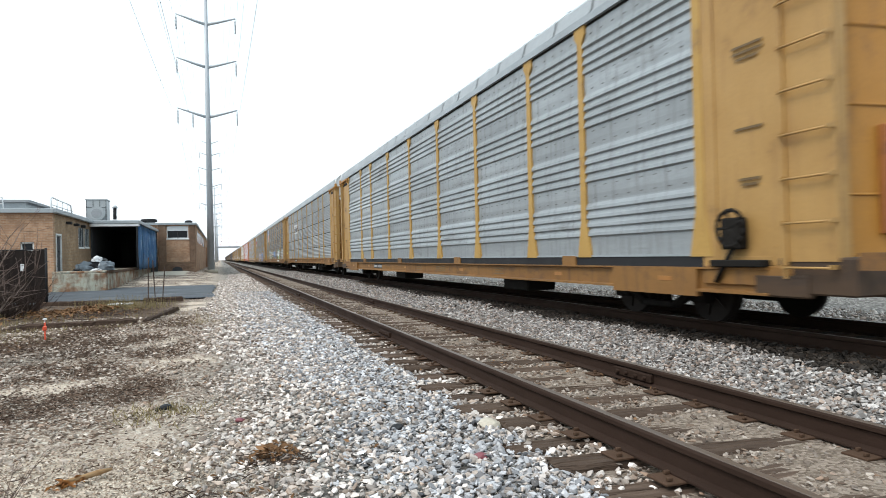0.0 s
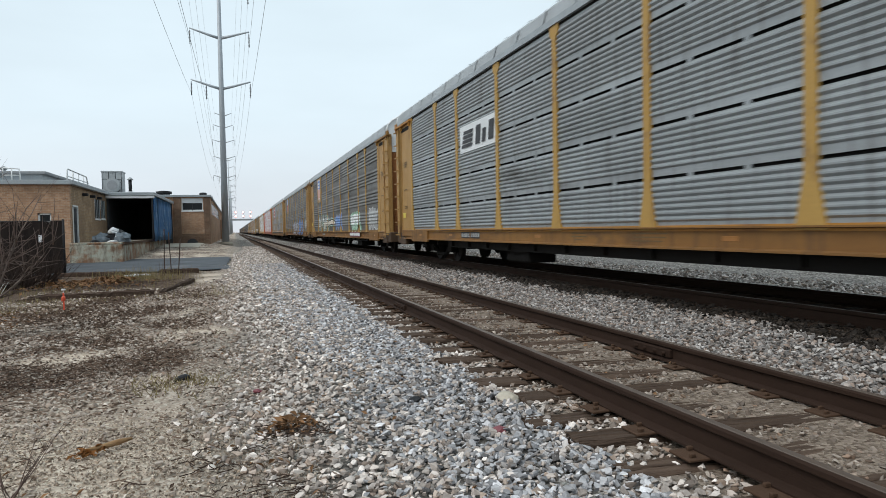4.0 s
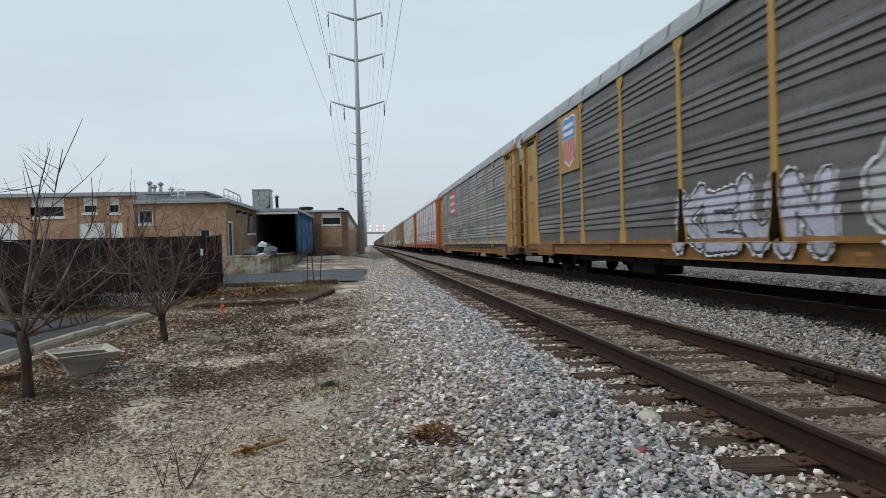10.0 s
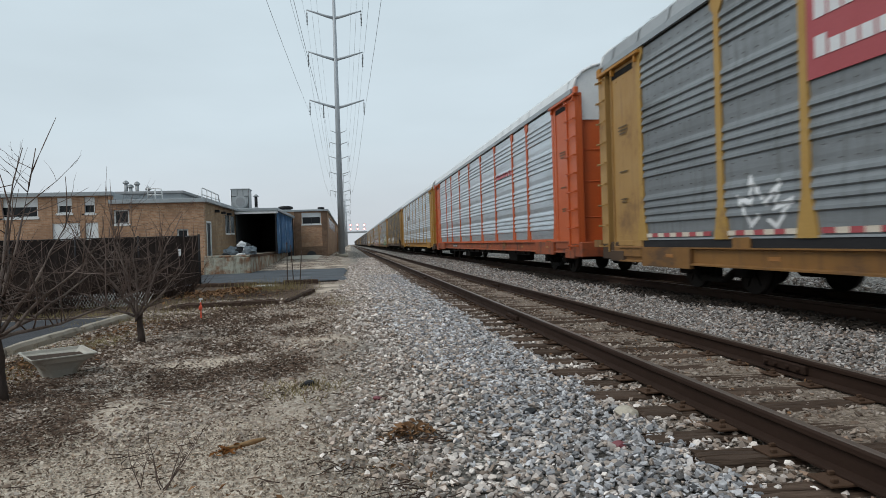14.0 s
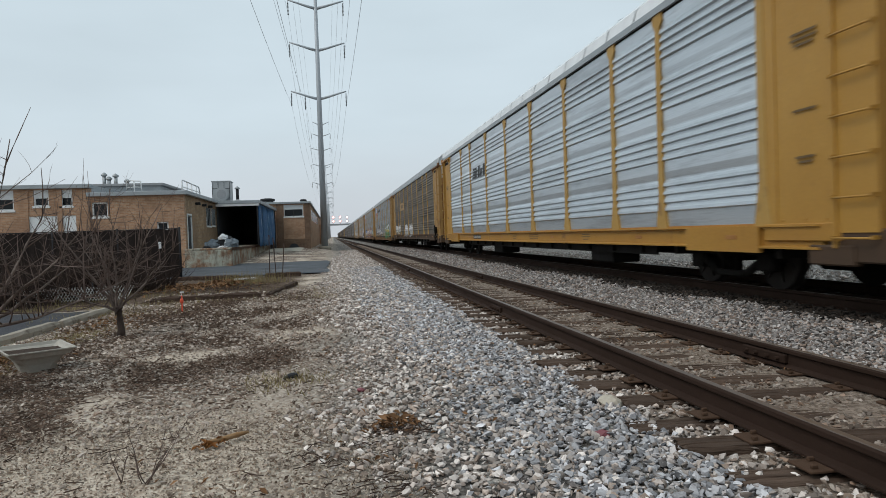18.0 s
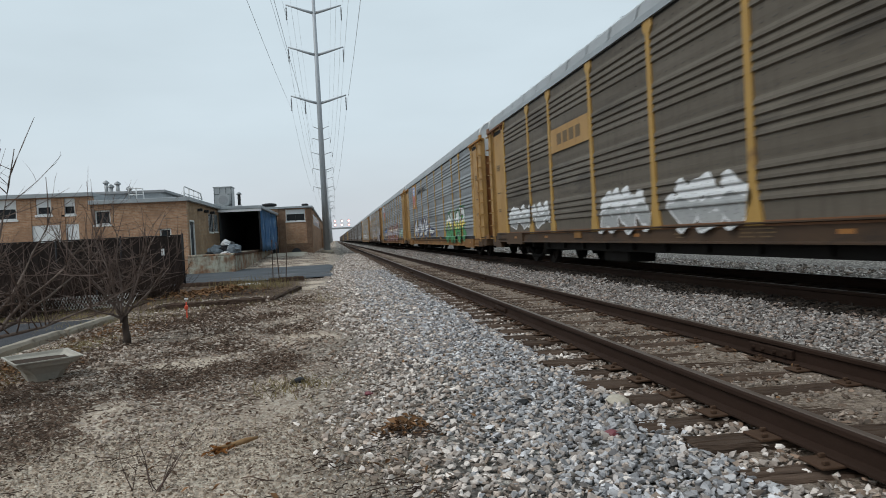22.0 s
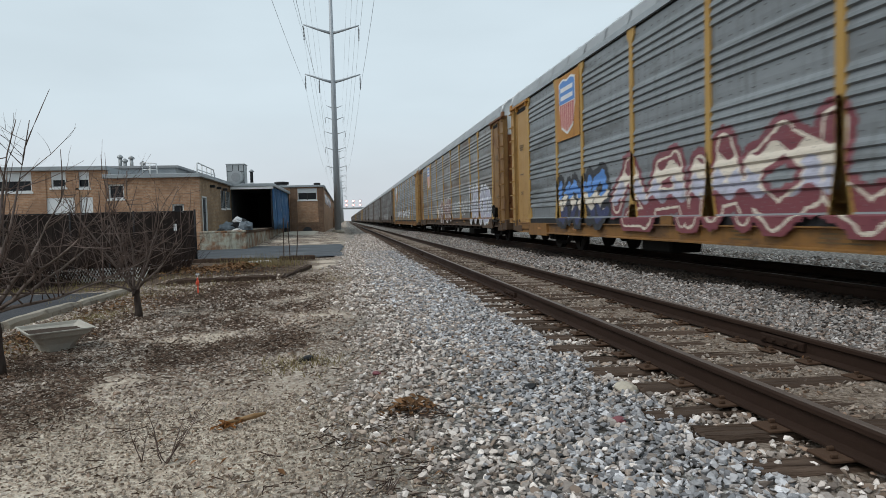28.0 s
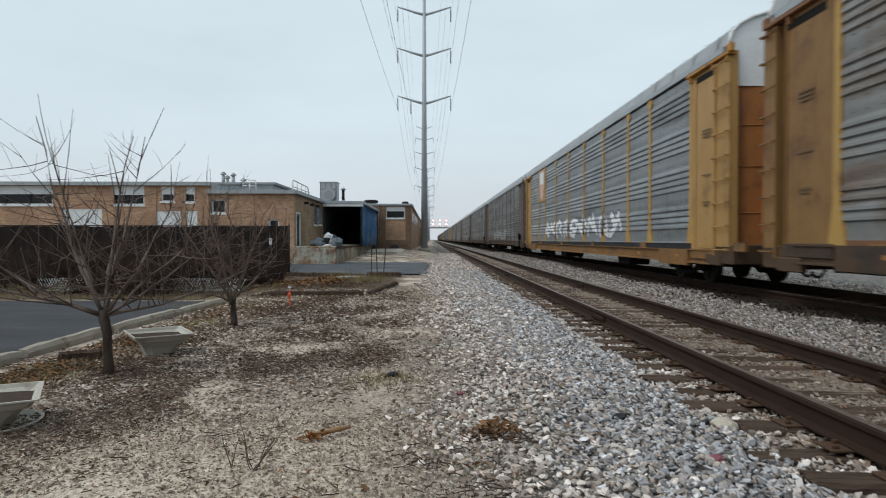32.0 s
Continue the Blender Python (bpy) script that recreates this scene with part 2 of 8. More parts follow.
M["galv_brown"] = material("dirty_brown_sheet", (0.1434, 0.1204, 0.09258), 0.7, 0.15, alt=(0.09258, 0.07686, 0.05926), scale=0.9, amount=0.95, grain=25, bump=0.08, stretch=(1, 0.25, 1.6), grime=(0.05093, 0.04167, 0.03333), grime_scale=1.0, grime_cut=0.53, streak=(0.06481, 0.05093, 0.03982))
M["roof"] = material("galvanised_roof", (0.36, 0.375, 0.385), 0.5, 0.3, scale=0.8, grain=18, bump=0.06, grime=(0.24, 0.24, 0.24), grime_scale=0.6, grime_cut=0.6)
M["white_cap"] = material("white_roof_paint", (0.75, 0.77, 0.78), 0.5, scale=2, grain=30, bump=0.05)
# oily running gear; also the black of the shade strips on the sides
M["under"] = material("oily_black_steel_and_shade", (0.011, 0.0095, 0.0085), 0.75, 0.1, alt=(0.02, 0.017, 0.014), scale=3, grain=40, bump=0.2, spec=0.15)
M["wheel"] = material("wheel_steel", (0.028, 0.023, 0.02), 0.6, 0.3, scale=4, grain=50, bump=0.1, spec=0.15)
M["car_inside_shade"] = material("painted_car_interior_shade", (0.02, 0.02, 0.02), 0.8, scale=3, grain=20, bump=0, spec=0.15)
M["rail"] = material("rusty_rail_steel", (0.034, 0.0185, 0.0125), 0.85, 0.0, alt=(0.019, 0.0112, 0.0078), scale=6, grain=90, bump=0.3, stretch=(1, 0.3, 1), spec=0.15)
M["rail_head"] = material("worn_rail_head", (0.17, 0.132, 0.108), 0.45, 0.5, alt=(0.09, 0.062, 0.045), scale=5, grain=60, bump=0.08, stretch=(1, 0.1, 1))
M["tie"] = material("weathered_timber_tie", (0.150, 0.103, 0.076), 0.9, alt=(0.060, 0.040, 0.030), scale=6, amount=1.0, grain=35, bump=0.8, stretch=(0.25, 3, 3), per_object=0.6, bump_dist=0.02, spec=0.15)
M["plate"] = material("rusty_tie_plate", (0.09, 0.0525, 0.03375), 0.8, 0.2, scale=8, grain=80, bump=0.3, spec=0.15)
M["pole"] = material("galvanised_pole", (0.42, 0.45, 0.48), 0.55, 0.25, scale=0.6, grain=20, bump=0.05, stretch=(1, 1, 0.15))
M["insul"] = material("grey_insulator", (0.20, 0.21, 0.22), 0.4, scale=4, grain=40, bump=0)
M["wire"] = material("aluminium_wire", (0.16, 0.17, 0.18), 0.5, 0.5, bump=0)
M["brick"] = brick_material("tan_brick", (0.52, 0.315, 0.195), (0.36, 0.20, 0.115), (0.46, 0.38, 0.30), (0.24, 0.145, 0.095))
M["brick_dark"] = brick_material("brown_brick", (0.23, 0.14, 0.09), (0.16, 0.095, 0.062), (0.24, 0.19, 0.15), (0.11, 0.07, 0.05))
# the tan brick again, duller and darkened for the wall turned from the light
M["brick_shade_side"] = brick_material("shaded_dull_brick", (0.39, 0.265, 0.155), (0.27, 0.175, 0.10), (0.36, 0.30, 0.23), (0.17, 0.115, 0.075))
M["mortar"] = material("mortar", (0.36, 0.30, 0.24), 0.95, scale=3, grain=60, bump=0.2)
M["fascia"] = material("grey_metal_fascia", (0.34, 0.37, 0.39), 0.5, 0.2, scale=1, grain=20, bump=0.03)
M["white_panel"] = material("white_window_panel", (0.72, 0.74, 0.75), 0.6, alt=(0.62, 0.64, 0.66), scale=0.7, grain=20, bump=0.03)
M["white_trim"] = material("white_painted_trim", (0.74, 0.75, 0.75), 0.55, scale=1.5, grain=30, bump=0.03)
M["roofing"] = material("roof_membrane", (0.30, 0.31, 0.32), 0.9, scale=0.5, grain=10, bump=0.1)
# dark tone that stands for the shade inside the buildings
M["inside_shade"] = material("painted_interior_shade", (0.06, 0.063, 0.068), 0.9, scale=1, grain=20, bump=0.05, spec=0.15)
M["tarp"] = material("blue_tarpaulin", (0.06, 0.20, 0.44), 0.45, alt=(0.12, 0.32, 0.60), scale=2.2, amount=0.9, grain=25, bump=0.3, stretch=(1, 1, 0.4), grime=(0.45, 0.58, 0.70), grime_scale=2.2, grime_cut=0.56, streak=(0.50, 0.62, 0.74), streak_way=(3, 3.2, 0.35), streak_cut=0.55)
M["concrete"] = material("stained_concrete", (0.47, 0.46, 0.38), 0.9, alt=(0.33, 0.345, 0.29), scale=1.3, amount=1.0, grain=40, bump=0.3, grime=(0.23, 0.095, 0.042), grime_scale=1.1, grime_cut=0.455, streak=(0.10, 0.062, 0.042), streak_cut=0.47, streak_way=(2.2, 2.2, 0.5), spec=0.15)
M["stop_concrete"] = material("stained_old_concrete", (0.37, 0.325, 0.265), 0.9, alt=(0.27, 0.232, 0.185), scale=3.5, amount=1.0, grain=40, bump=0.6, grime=(0.12, 0.098, 0.076), grime_scale=4.0, grime_cut=0.54, spec=0.2)
M["concrete_pale"] = material("pale_concrete", (0.50, 0.45, 0.37), 0.9, alt=(0.36, 0.315, 0.255), scale=2.5, amount=0.9, grain=40, bump=0.5, grime=(0.18, 0.15, 0.115), grime_scale=2.0, grime_cut=0.58, spec=0.2)
M["asphalt"] = material("worn_asphalt", (0.060, 0.060, 0.066), 0.9, alt=(0.042, 0.042, 0.047), scale=0.5, amount=0.9, grain=70, bump=0.5, grime=(0.105, 0.105, 0.11), grime_scale=0.35, grime_cut=0.56, stretch=(1, 2.2, 1), spec=0.2)
M["apron"] = material("wet_grey_apron", (0.085, 0.093, 0.105), 0.75, alt=(0.055, 0.06, 0.068), scale=0.5, amount=1.0, grain=40, bump=0.3, grime=(0.15, 0.155, 0.16), grime_scale=0.35, grime_cut=0.56, spec=0.15)
M["galv_unit"] = material("galvanised_duct", (0.40, 0.42, 0.43), 0.5, 0.3, scale=1.5, grain=20, bump=0.04, grime=(0.28, 0.2, 0.14), grime_scale=1.2, grime_cut=0.62)
M["black"] = material("black_painted_metal", (0.025, 0.025, 0.027), 0.55, scale=3, grain=30, bump=0.05, spec=0.15)
M["fence"] = material("black_fence_slat", (0.026, 0.0195, 0.0175), 0.95, alt=(0.044, 0.033, 0.028), scale=2, grain=30, bump=0.1, per_object=0.5, spec=0.15)
M["mesh"] = material("chain_link_wire", (0.58, 0.58, 0.57), 0.5, 0.3, bump=0)
M["bark"] = material("grey_brown_bark", (0.085, 0.060, 0.050), 0.85, alt=(0.25, 0.20, 0.175), scale=5, amount=1.0, grain=70, bump=0.6, stretch=(1, 1, 0.3), spec=0.25)
M["twig"] = material("pale_reddish_twig", (0.105, 0.071, 0.058), 0.8, alt=(0.235, 0.178, 0.155), scale=6, grain=60, bump=0.1, spec=0.25)
M["trunk"] = material("dark_wet_bark", (0.040, 0.029, 0.025), 0.9, alt=(0.10, 0.078, 0.066), scale=8, amount=0.9, grain=50, bump=0.8, stretch=(1, 1, 0.35), spec=0.15)
M["brush"] = material("dark_dry_brush", (0.060, 0.042, 0.035), 0.95, alt=(0.10, 0.072, 0.06), scale=3, grain=40, bump=0.1, per_island=0.7, spec=0.15)
M["leaf_dry"] = material("dry_brown_leaf", (0.24, 0.125, 0.06), 0.8, alt=(0.33, 0.19, 0.10), scale=14, amount=0.9, grain=80, bump=0.2, per_island=0.7, spec=0.15)
M["leaf_orange"] = material("orange_dry_leaf", (0.38, 0.17, 0.055), 0.8, alt=(0.27, 0.11, 0.04), scale=12, amount=0.9, grain=80, bump=0.2, per_island=0.5, spec=0.15)
M["husk"] = material("tan_dry_husk", (0.36, 0.24, 0.13), 0.8, alt=(0.24, 0.13, 0.06), scale=14, amount=0.9, grain=80, bump=0.3, stretch=(1, 1, 3), spec=0.15)
M["timber"] = material("rotten_brown_timber", (0.085, 0.055, 0.040), 0.95, alt=(0.045, 0.03, 0.023), scale=5, amount=0.9, grain=30, bump=0.7, stretch=(0.3, 3, 3), grime=(0.15, 0.115, 0.09), grime_scale=3, grime_cut=0.6, spec=0.15)
M["grass"] = material("dry_grass", (0.24, 0.19, 0.075), 0.85, alt=(0.32, 0.25, 0.12), scale=4, amount=0.9, grain=40, bump=0, per_island=0.5)
M["planter"] = material("chalky_white_plastic", (0.45, 0.42, 0.365), 0.65, alt=(0.37, 0.34, 0.29), scale=3, grain=40, bump=0.05, grime=(0.24, 0.21, 0.17), grime_scale=3, grime_cut=0.56)
M["soil"] = material("dark_soil", (0.045, 0.032, 0.025), 0.95, alt=(0.085, 0.06, 0.046), scale=14, amount=0.9, grain=90, bump=0.8, spec=0.15)
M["safety"] = material("orange_marker_paint", (0.75, 0.10, 0.045), 0.5, scale=4, grain=40, bump=0.02)
M["rust_rod"] = material("rusty_rod", (0.07, 0.045, 0.035), 0.8, scale=10, grain=60, bump=0.1, spec=0.15)
M["crate_white"] = material("white_cloth", (0.66, 0.67, 0.68), 0.8, scale=3, grain=30, bump=0.2, grime=(0.03, 0.032, 0.036), grime_scale=3.5, grime_cut=0.52)
M["far"] = material("far_winter_trees", (0.16, 0.15, 0.15), 1.0, alt=(0.22, 0.21, 0.21), scale=2, grain=8, bump=0)
M["red_sign"] = material("faded_red_placard", (0.40, 0.075, 0.085), 0.55, alt=(0.33, 0.06, 0.07), scale=1.5, grain=30, bump=0.03)
M["white_paint"] = material("white_paint", (0.70, 0.71, 0.72), 0.55, alt=(0.58, 0.59, 0.60), scale=4, grain=40, bump=0.02, grime=(0.40, 0.41, 0.41), grime_scale=2.5, grime_cut=0.6)
M["black_paint"] = material("black_paint", (0.03, 0.03, 0.034), 0.6, scale=4, grain=40, bump=0.02)
M["blue_paint"] = material("blue_paint", (0.07, 0.20, 0.52), 0.55, alt=(0.12, 0.30, 0.62), scale=4, grain=40, bump=0.02)
M["navy_paint"] = material("navy_paint", (0.04, 0.05, 0.13), 0.55, scale=4, grain=40, bump=0.02)
M["green_paint"] = material("green_paint", (0.04, 0.24, 0.085), 0.55, alt=(0.10, 0.36, 0.12), scale=4, grain=40, bump=0.02)
M["mint_paint"] = material("mint_paint", (0.42, 0.60, 0.50), 0.55, alt=(0.30, 0.48, 0.40), scale=4, grain=40, bump=0.02)
M["lime_paint"] = material("yellow_paint", (0.66, 0.52, 0.07), 0.55, alt=(0.70, 0.60, 0.16), scale=4, grain=40, bump=0.02)
M["maroon_paint"] = material("maroon_paint", (0.17, 0.04, 0.055), 0.55, alt=(0.26, 0.08, 0.08), scale=4, grain=40, bump=0.02)
M["lilac_paint"] = material("lilac_paint", (0.40, 0.40, 0.50), 0.55, alt=(0.50, 0.50, 0.58), scale=4, grain=40, bump=0.02, grime=(0.24, 0.24, 0.27), grime_scale=2.0, grime_cut=0.5)
M["pink_paint"] = material("pink_placard", (0.62, 0.36, 0.30), 0.6, alt=(0.55, 0.30, 0.26), scale=2, grain=30, bump=0.02)
M["litter"] = material("brown_leaf_litter", (0.150, 0.100, 0.075), 0.9, alt=(0.27, 0.19, 0.14), scale=14, amount=0.9, grain=60, bump=0.1, per_island=0.85, spec=0.15)
M["end_rust"] = material("rusty_orange_door", (0.34, 0.125, 0.030), 0.65, alt=(0.24, 0.085, 0.025), scale=1.5, grain=30, bump=0.1, grime=(0.085, 0.038, 0.022), grime_scale=1.4, grime_cut=0.54, streak=(0.11, 0.045, 0.022), streak_cut=0.54)
M["cream_paint"] = material("cream_paint", (0.66, 0.60, 0.50), 0.55, alt=(0.56, 0.46, 0.38), scale=4, grain=40, bump=0.02)
M["ghost_paint"] = material("thin_chalky_paint", (0.40, 0.41, 0.41), 0.6, alt=(0.28, 0.29, 0.29), scale=3, amount=0.9, grain=40, bump=0.02)
M["smoke_paint"] = material("thin_dark_paint", (0.12, 0.125, 0.13), 0.6, alt=(0.2, 0.2, 0.2), scale=3, amount=0.9, grain=40, bump=0.02)
M["twig_dark"] = material("dead_dark_twig", (0.045, 0.03, 0.024), 0.9, alt=(0.09, 0.06, 0.045), scale=6, grain=60, bump=0, spec=0.15)
# paint dulled to grey-brown to stand for haze over the far cars
M["post_hazed"] = material("hazed_brown_grey_post", (0.1485, 0.117, 0.0972), 0.7, alt=(0.117, 0.09, 0.0765), scale=1.4, amount=0.9, grain=30, bump=0.1, grime=(0.0765, 0.0594, 0.0504), grime_scale=1.2, grime_cut=0.52, streak=(0.0765, 0.0594, 0.0504), streak_cut=0.52)
# tone of the shade within the punched slots
M["slot_dark"] = material("painted_slot_shade", (0.10, 0.098, 0.095), 0.8, bump=0, spec=0.15)
M["galv_mid"] = material("dull_galvanised_sheet", (0.2636, 0.2835, 0.2956), 0.5, 0.3, alt=(0.1598, 0.1717, 0.1797), scale=1.0, amount=0.95, grain=25, bump=0.06, stretch=(1, 0.22, 1.5), grime=(0.07988, 0.07988, 0.07589), grime_scale=0.9, grime_cut=0.55, streak=(0.1038, 0.1038, 0.09985))
M["rust_frame"] = material("rust_brown_frame", (0.20, 0.085, 0.032), 0.7, alt=(0.13, 0.055, 0.024), scale=1.4, grain=30, bump=0.12, grime=(0.06, 0.03, 0.02), grime_scale=1.3, grime_cut=0.55)
M["sill_dark"] = material("oily_rust_sill", (0.07488, 0.03917, 0.01613), 0.75, alt=(0.0432, 0.02419, 0.01382), scale=1.0, amount=0.95, grain=30, bump=0.12, stretch=(1, 0.4, 1), grime=(0.02016, 0.01382, 0.01037), grime_scale=1.4, grime_cut=0.52, streak=(0.1728, 0.06912, 0.01728), streak_cut=0.62)
M["plate_rust"] = material("rust_washed_yellow_plate", (0.24, 0.132, 0.036), 0.65, alt=(0.176, 0.08, 0.024), scale=0.9, amount=1.0, grain=30, bump=0.1, grime=(0.088, 0.0384, 0.0192), grime_scale=0.9, grime_cut=0.54, streak=(0.112, 0.048, 0.02), streak_cut=0.52)
M["galv_rust"] = material("rust_stained_sheet", (0.2581, 0.262, 0.2581), 0.55, 0.2, alt=(0.1564, 0.1564, 0.1525), scale=0.9, amount=0.95, grain=25, bump=0.07, stretch=(1, 0.22, 1.3), grime=(0.1173, 0.0782, 0.05318), grime_scale=0.8, grime_cut=0.50, streak=(0.1017, 0.06647, 0.04692), streak_way=(1, 1.2, 0.5), streak_cut=0.54)


def glow(name, color, strength):
    m = bpy.data.materials.new(name)
    m.use_nodes = True
    b = m.node_tree.nodes["Principled BSDF"]
    b.inputs["Base Color"].default_value = (*color, 1)
    b.inputs["Emission Color"].default_value = (*color, 1)
    b.inputs["Emission Strength"].default_value = strength
    return m


M["signal"] = glow("lit_signal_lens", (1.0, 0.45, 0.42), 3.0)


def pane_material():
    m = bpy.data.materials.new("dark_window_glass")
    m.use_nodes = True
    b = m.node_tree.nodes["Principled BSDF"]
    b.inputs["Base Color"].default_value = (0.010, 0.012, 0.014, 1)
    b.inputs["Roughness"].default_value = 0.2
    b.inputs["Specular IOR Level"].default_value = 0.25
    return m


M["glass"] = pane_material()


# ---- mesh helpers ----
def part(name, bm, mat, parent=None, label=""):
    """Links a bmesh as one mesh object, under a thing or a part."""
    me = bpy.data.meshes.new(name)
    bm.to_mesh(me)
    bm.free()
    me.materials.append(mat)
    ob = new(name, me)
    if parent:
        ob.parent = parent
    if label:
        ob["label"] = label
    return ob


def share(name, ob, parent, x=0, y=0, z=0, rx=0, ry=0, rz=0, scale=None):
    """Another object on the mesh of ob."""
    o = new(name, ob.data)
    o.parent = parent
    o.matrix_basis = pose(x, y, z, rx, ry, rz)
    if scale:
        o.scale = scale
    return o


def empty(name, m=None):
    e = new(name)
    e.empty_display_size = 0.2
    if m:
        e.matrix_basis = m
    return e


def add_box(bm, x0, x1, y0, y1, z0, z1, bevel=0.0, jitter=0.0, m=None):
    vs = [bm.verts.new((x, y, z)) for z in (z0, z1) for y in (y0, y1) for x in (x0, x1)]
    fs = [bm.faces.new([vs[i] for i in q]) for q in ((0, 2, 3, 1), (4, 5, 7, 6), (0, 1, 5, 4), (2, 6, 7, 3), (0, 4, 6, 2), (1, 3, 7, 5))]
    if jitter:
        for v in vs:
            v.co += Vector([random.uniform(-jitter, jitter) for _ in range(3)])
    if m:
        for v in vs:
            v.co = m @ v.co
    if bevel:
        es = list({e for f in fs for e in f.edges})
        bmesh.ops.bevel(bm, geom=es, offset=bevel, segments=1, affect="EDGES", profile=0.5)
    return bm


def box(x0, x1, y0, y1, z0, z1, bevel=0.0, jitter=0.0, m=None):
    return add_box(bmesh.new(), x0, x1, y0, y1, z0, z1, bevel, jitter, m)


def add_tube(bm, a, b, ra, rb=None, n=8, caps=True):
    """A tapered round bar from a to b."""
    rb = ra if rb is None else rb
    a, b = Vector(a), Vector(b)
    d = (b - a)
    if d.length < 1e-6:
        return bm
    q = d.to_track_quat("Z", "Y")
    rings = []
    for c, r in ((a, ra), (b, rb)):
        rings.append([bm.verts.new(c + q @ Vector((r * math.cos(k * math.tau / n), r * math.sin(k * math.tau / n), 0))) for k in range(n)])
    for k in range(n):
        f = bm.faces.new((rings[0][k], rings[0][(k + 1) % n], rings[1][(k + 1) % n], rings[1][k]))
        f.smooth = True
    if caps:
        bm.faces.new(rings[0][::-1])
        bm.faces.new(rings[1])
    return bm


def tube(a, b, ra, rb=None, n=8):
    return add_tube(bmesh.new(), a, b, ra, rb, n)


def add_pipe(bm, pts, radii, n=6):
    """A smooth bent bar through the points, with a radius at each."""
    pts = [Vector(p) for p in pts]
    rings = []
    for i, p in enumerate(pts):
        d = pts[min(i + 1, len(pts) - 1)] - pts[max(i - 1, 0)]
        q = d.to_track_quat("Z", "Y")
        r = radii[i] if isinstance(radii, (list, tuple)) else radii
        rings.append([bm.verts.new(p + q @ Vector((r * math.cos(k * math.tau / n), r * math.sin(k * math.tau / n), 0))) for k in range(n)])
    for i in range(len(pts) - 1):
        # match the ring's start so that the skin does not twist
        o = min(range(n), key=lambda s: (rings[i + 1][s].co - rings[i][0].co).length)
        rings[i + 1] = rings[i + 1][o:] + rings[i + 1][:o]
        for k in range(n):
            f = bm.faces.new((rings[i][k], rings[i][(k + 1) % n], rings[i + 1][(k + 1) % n], rings[i + 1][k]))
            f.smooth = True
    bm.faces.new(rings[0][::-1])
    bm.faces.new(rings[-1])
    return bm


def extrude_y(profile, y0, y1, closed=True, smooth=False):
    """A profile of (x, z) pulled along y."""
    bm = bmesh.new()
    a = [bm.verts.new((x, y0, z)) for x, z in profile]
    b = [bm.verts.new((x, y1, z)) for x, z in profile]
    k = len(profile)
    for i in range(k if closed else k - 1):
        f = bm.faces.new((a[i], b[i], b[(i + 1) % k], a[(i + 1) % k]))
        f.smooth = smooth
    if closed:
        bm.faces.new(a)
        bm.faces.new(b[::-1])
    bmesh.ops.recalc_face_normals(bm, faces=bm.faces[:])
    return bm


def raw_mesh(name, verts, faces, mat, parent=None, smooth=False):
    me = bpy.data.meshes.new(name)
    me.from_pydata(verts, [], faces)
    if smooth:
        me.polygons.foreach_set("use_smooth", [True] * len(me.polygons))
    me.materials.append(mat)
    ob = new(name, me)
    if parent:
        ob.parent = parent
    return ob


# ---- the train: covered car carriers ----
RAIL_FAR = 0.31      # height of the far track's rail tops
TRACK_X = 7.35       # centre line of the far track
PITCH = 28.3         # one car, coupler to coupler
SIDE = 1.55          # half the width
LEN = 13.50          # half the length
SCREEN = 11.55       # half the length of the screened side
PILLARS = (8.83, 6.93, 4.16, 1.39)
P_Z0, P_Z1 = 0.92, 4.60


def ribs(lean):
    """The screen's section: four sheets, each with four ribs, a band that leans out and a flat; pairs of (depth, height)."""
    out = [(0.0, P_Z0)]
    for k in range(4):
        base = 1.235 + 0.873 * k
        for j in range(4):
            z = base + 0.14 * j
            out += [(0.0, z - 0.012), (0.036, z + 0.010), (0.030, z + 0.055), (0.002, z + 0.112)]
        out += [(0.0, base + 0.555), (lean, base + 0.675), (0.4 * lean, base + 0.845)]
    out[-1] = (0.7 * lean, P_Z1)
    return out


def ribs_slotted(flat=0.10, count=7, deep=0.026, gap=0.042, top=(0.3, 0.55, 0.92)):
    """A closer-ribbed section with long open slots between five sheets."""
    out, z, sheet = [], P_Z0, (P_Z1 - P_Z0) / 5
    for k in range(5):
        out += [(0.0, z), (0.0, z + flat)]
        w = (sheet - flat - 0.008 - gap) / count
        for r in range(count):
            b = z + flat + r * w
            out += [(deep, b + top[0] * w), (deep, b + top[1] * w), (0.0, b + top[2] * w)]
        out.append((0.0, z + sheet - gap))
        z += sheet
    out.append((0.0, P_Z1))
    return out


RIBS = ribs(0.007)
RIBS_BRIGHT = ribs(0.011)
RIBS_GAP = ribs_slotted()
_ribz = np.array([p[1] for p in RIBS])
_ribx = np.array([p[0] for p in RIBS])


def screen_mesh(y0, y1, gaps, bright=False):
    """One bay of screen; with gaps, long slots stay open between the sheets, bridged at two places."""
    bm = bmesh.new()
    pr = [(-SIDE + 0.037 - d, z) for d, z in (RIBS_GAP if gaps else RIBS_BRIGHT if bright else RIBS)]
    w = y1 - y0
    cols = [y0, y0 + w * 0.30, y0 + w * 0.34, y0 + w * 0.66, y0 + w * 0.70, y1] if gaps else [y0, y1]
    grid = [[bm.verts.new((x, y, z)) for x, z in pr] for y in cols]
    for i in range(len(pr) - 1):
        slot = gaps and 0.03 < pr[i + 1][1] - pr[i][1] < 0.05 and pr[i][0] == pr[i + 1][0] and i < len(pr) - 3
        for c in range(len(cols) - 1):
            if not (slot and c % 2 == 0):
                bm.faces.new((grid[c][i], grid[c + 1][i], grid[c + 1][i + 1], grid[c][i + 1]))
    return bm


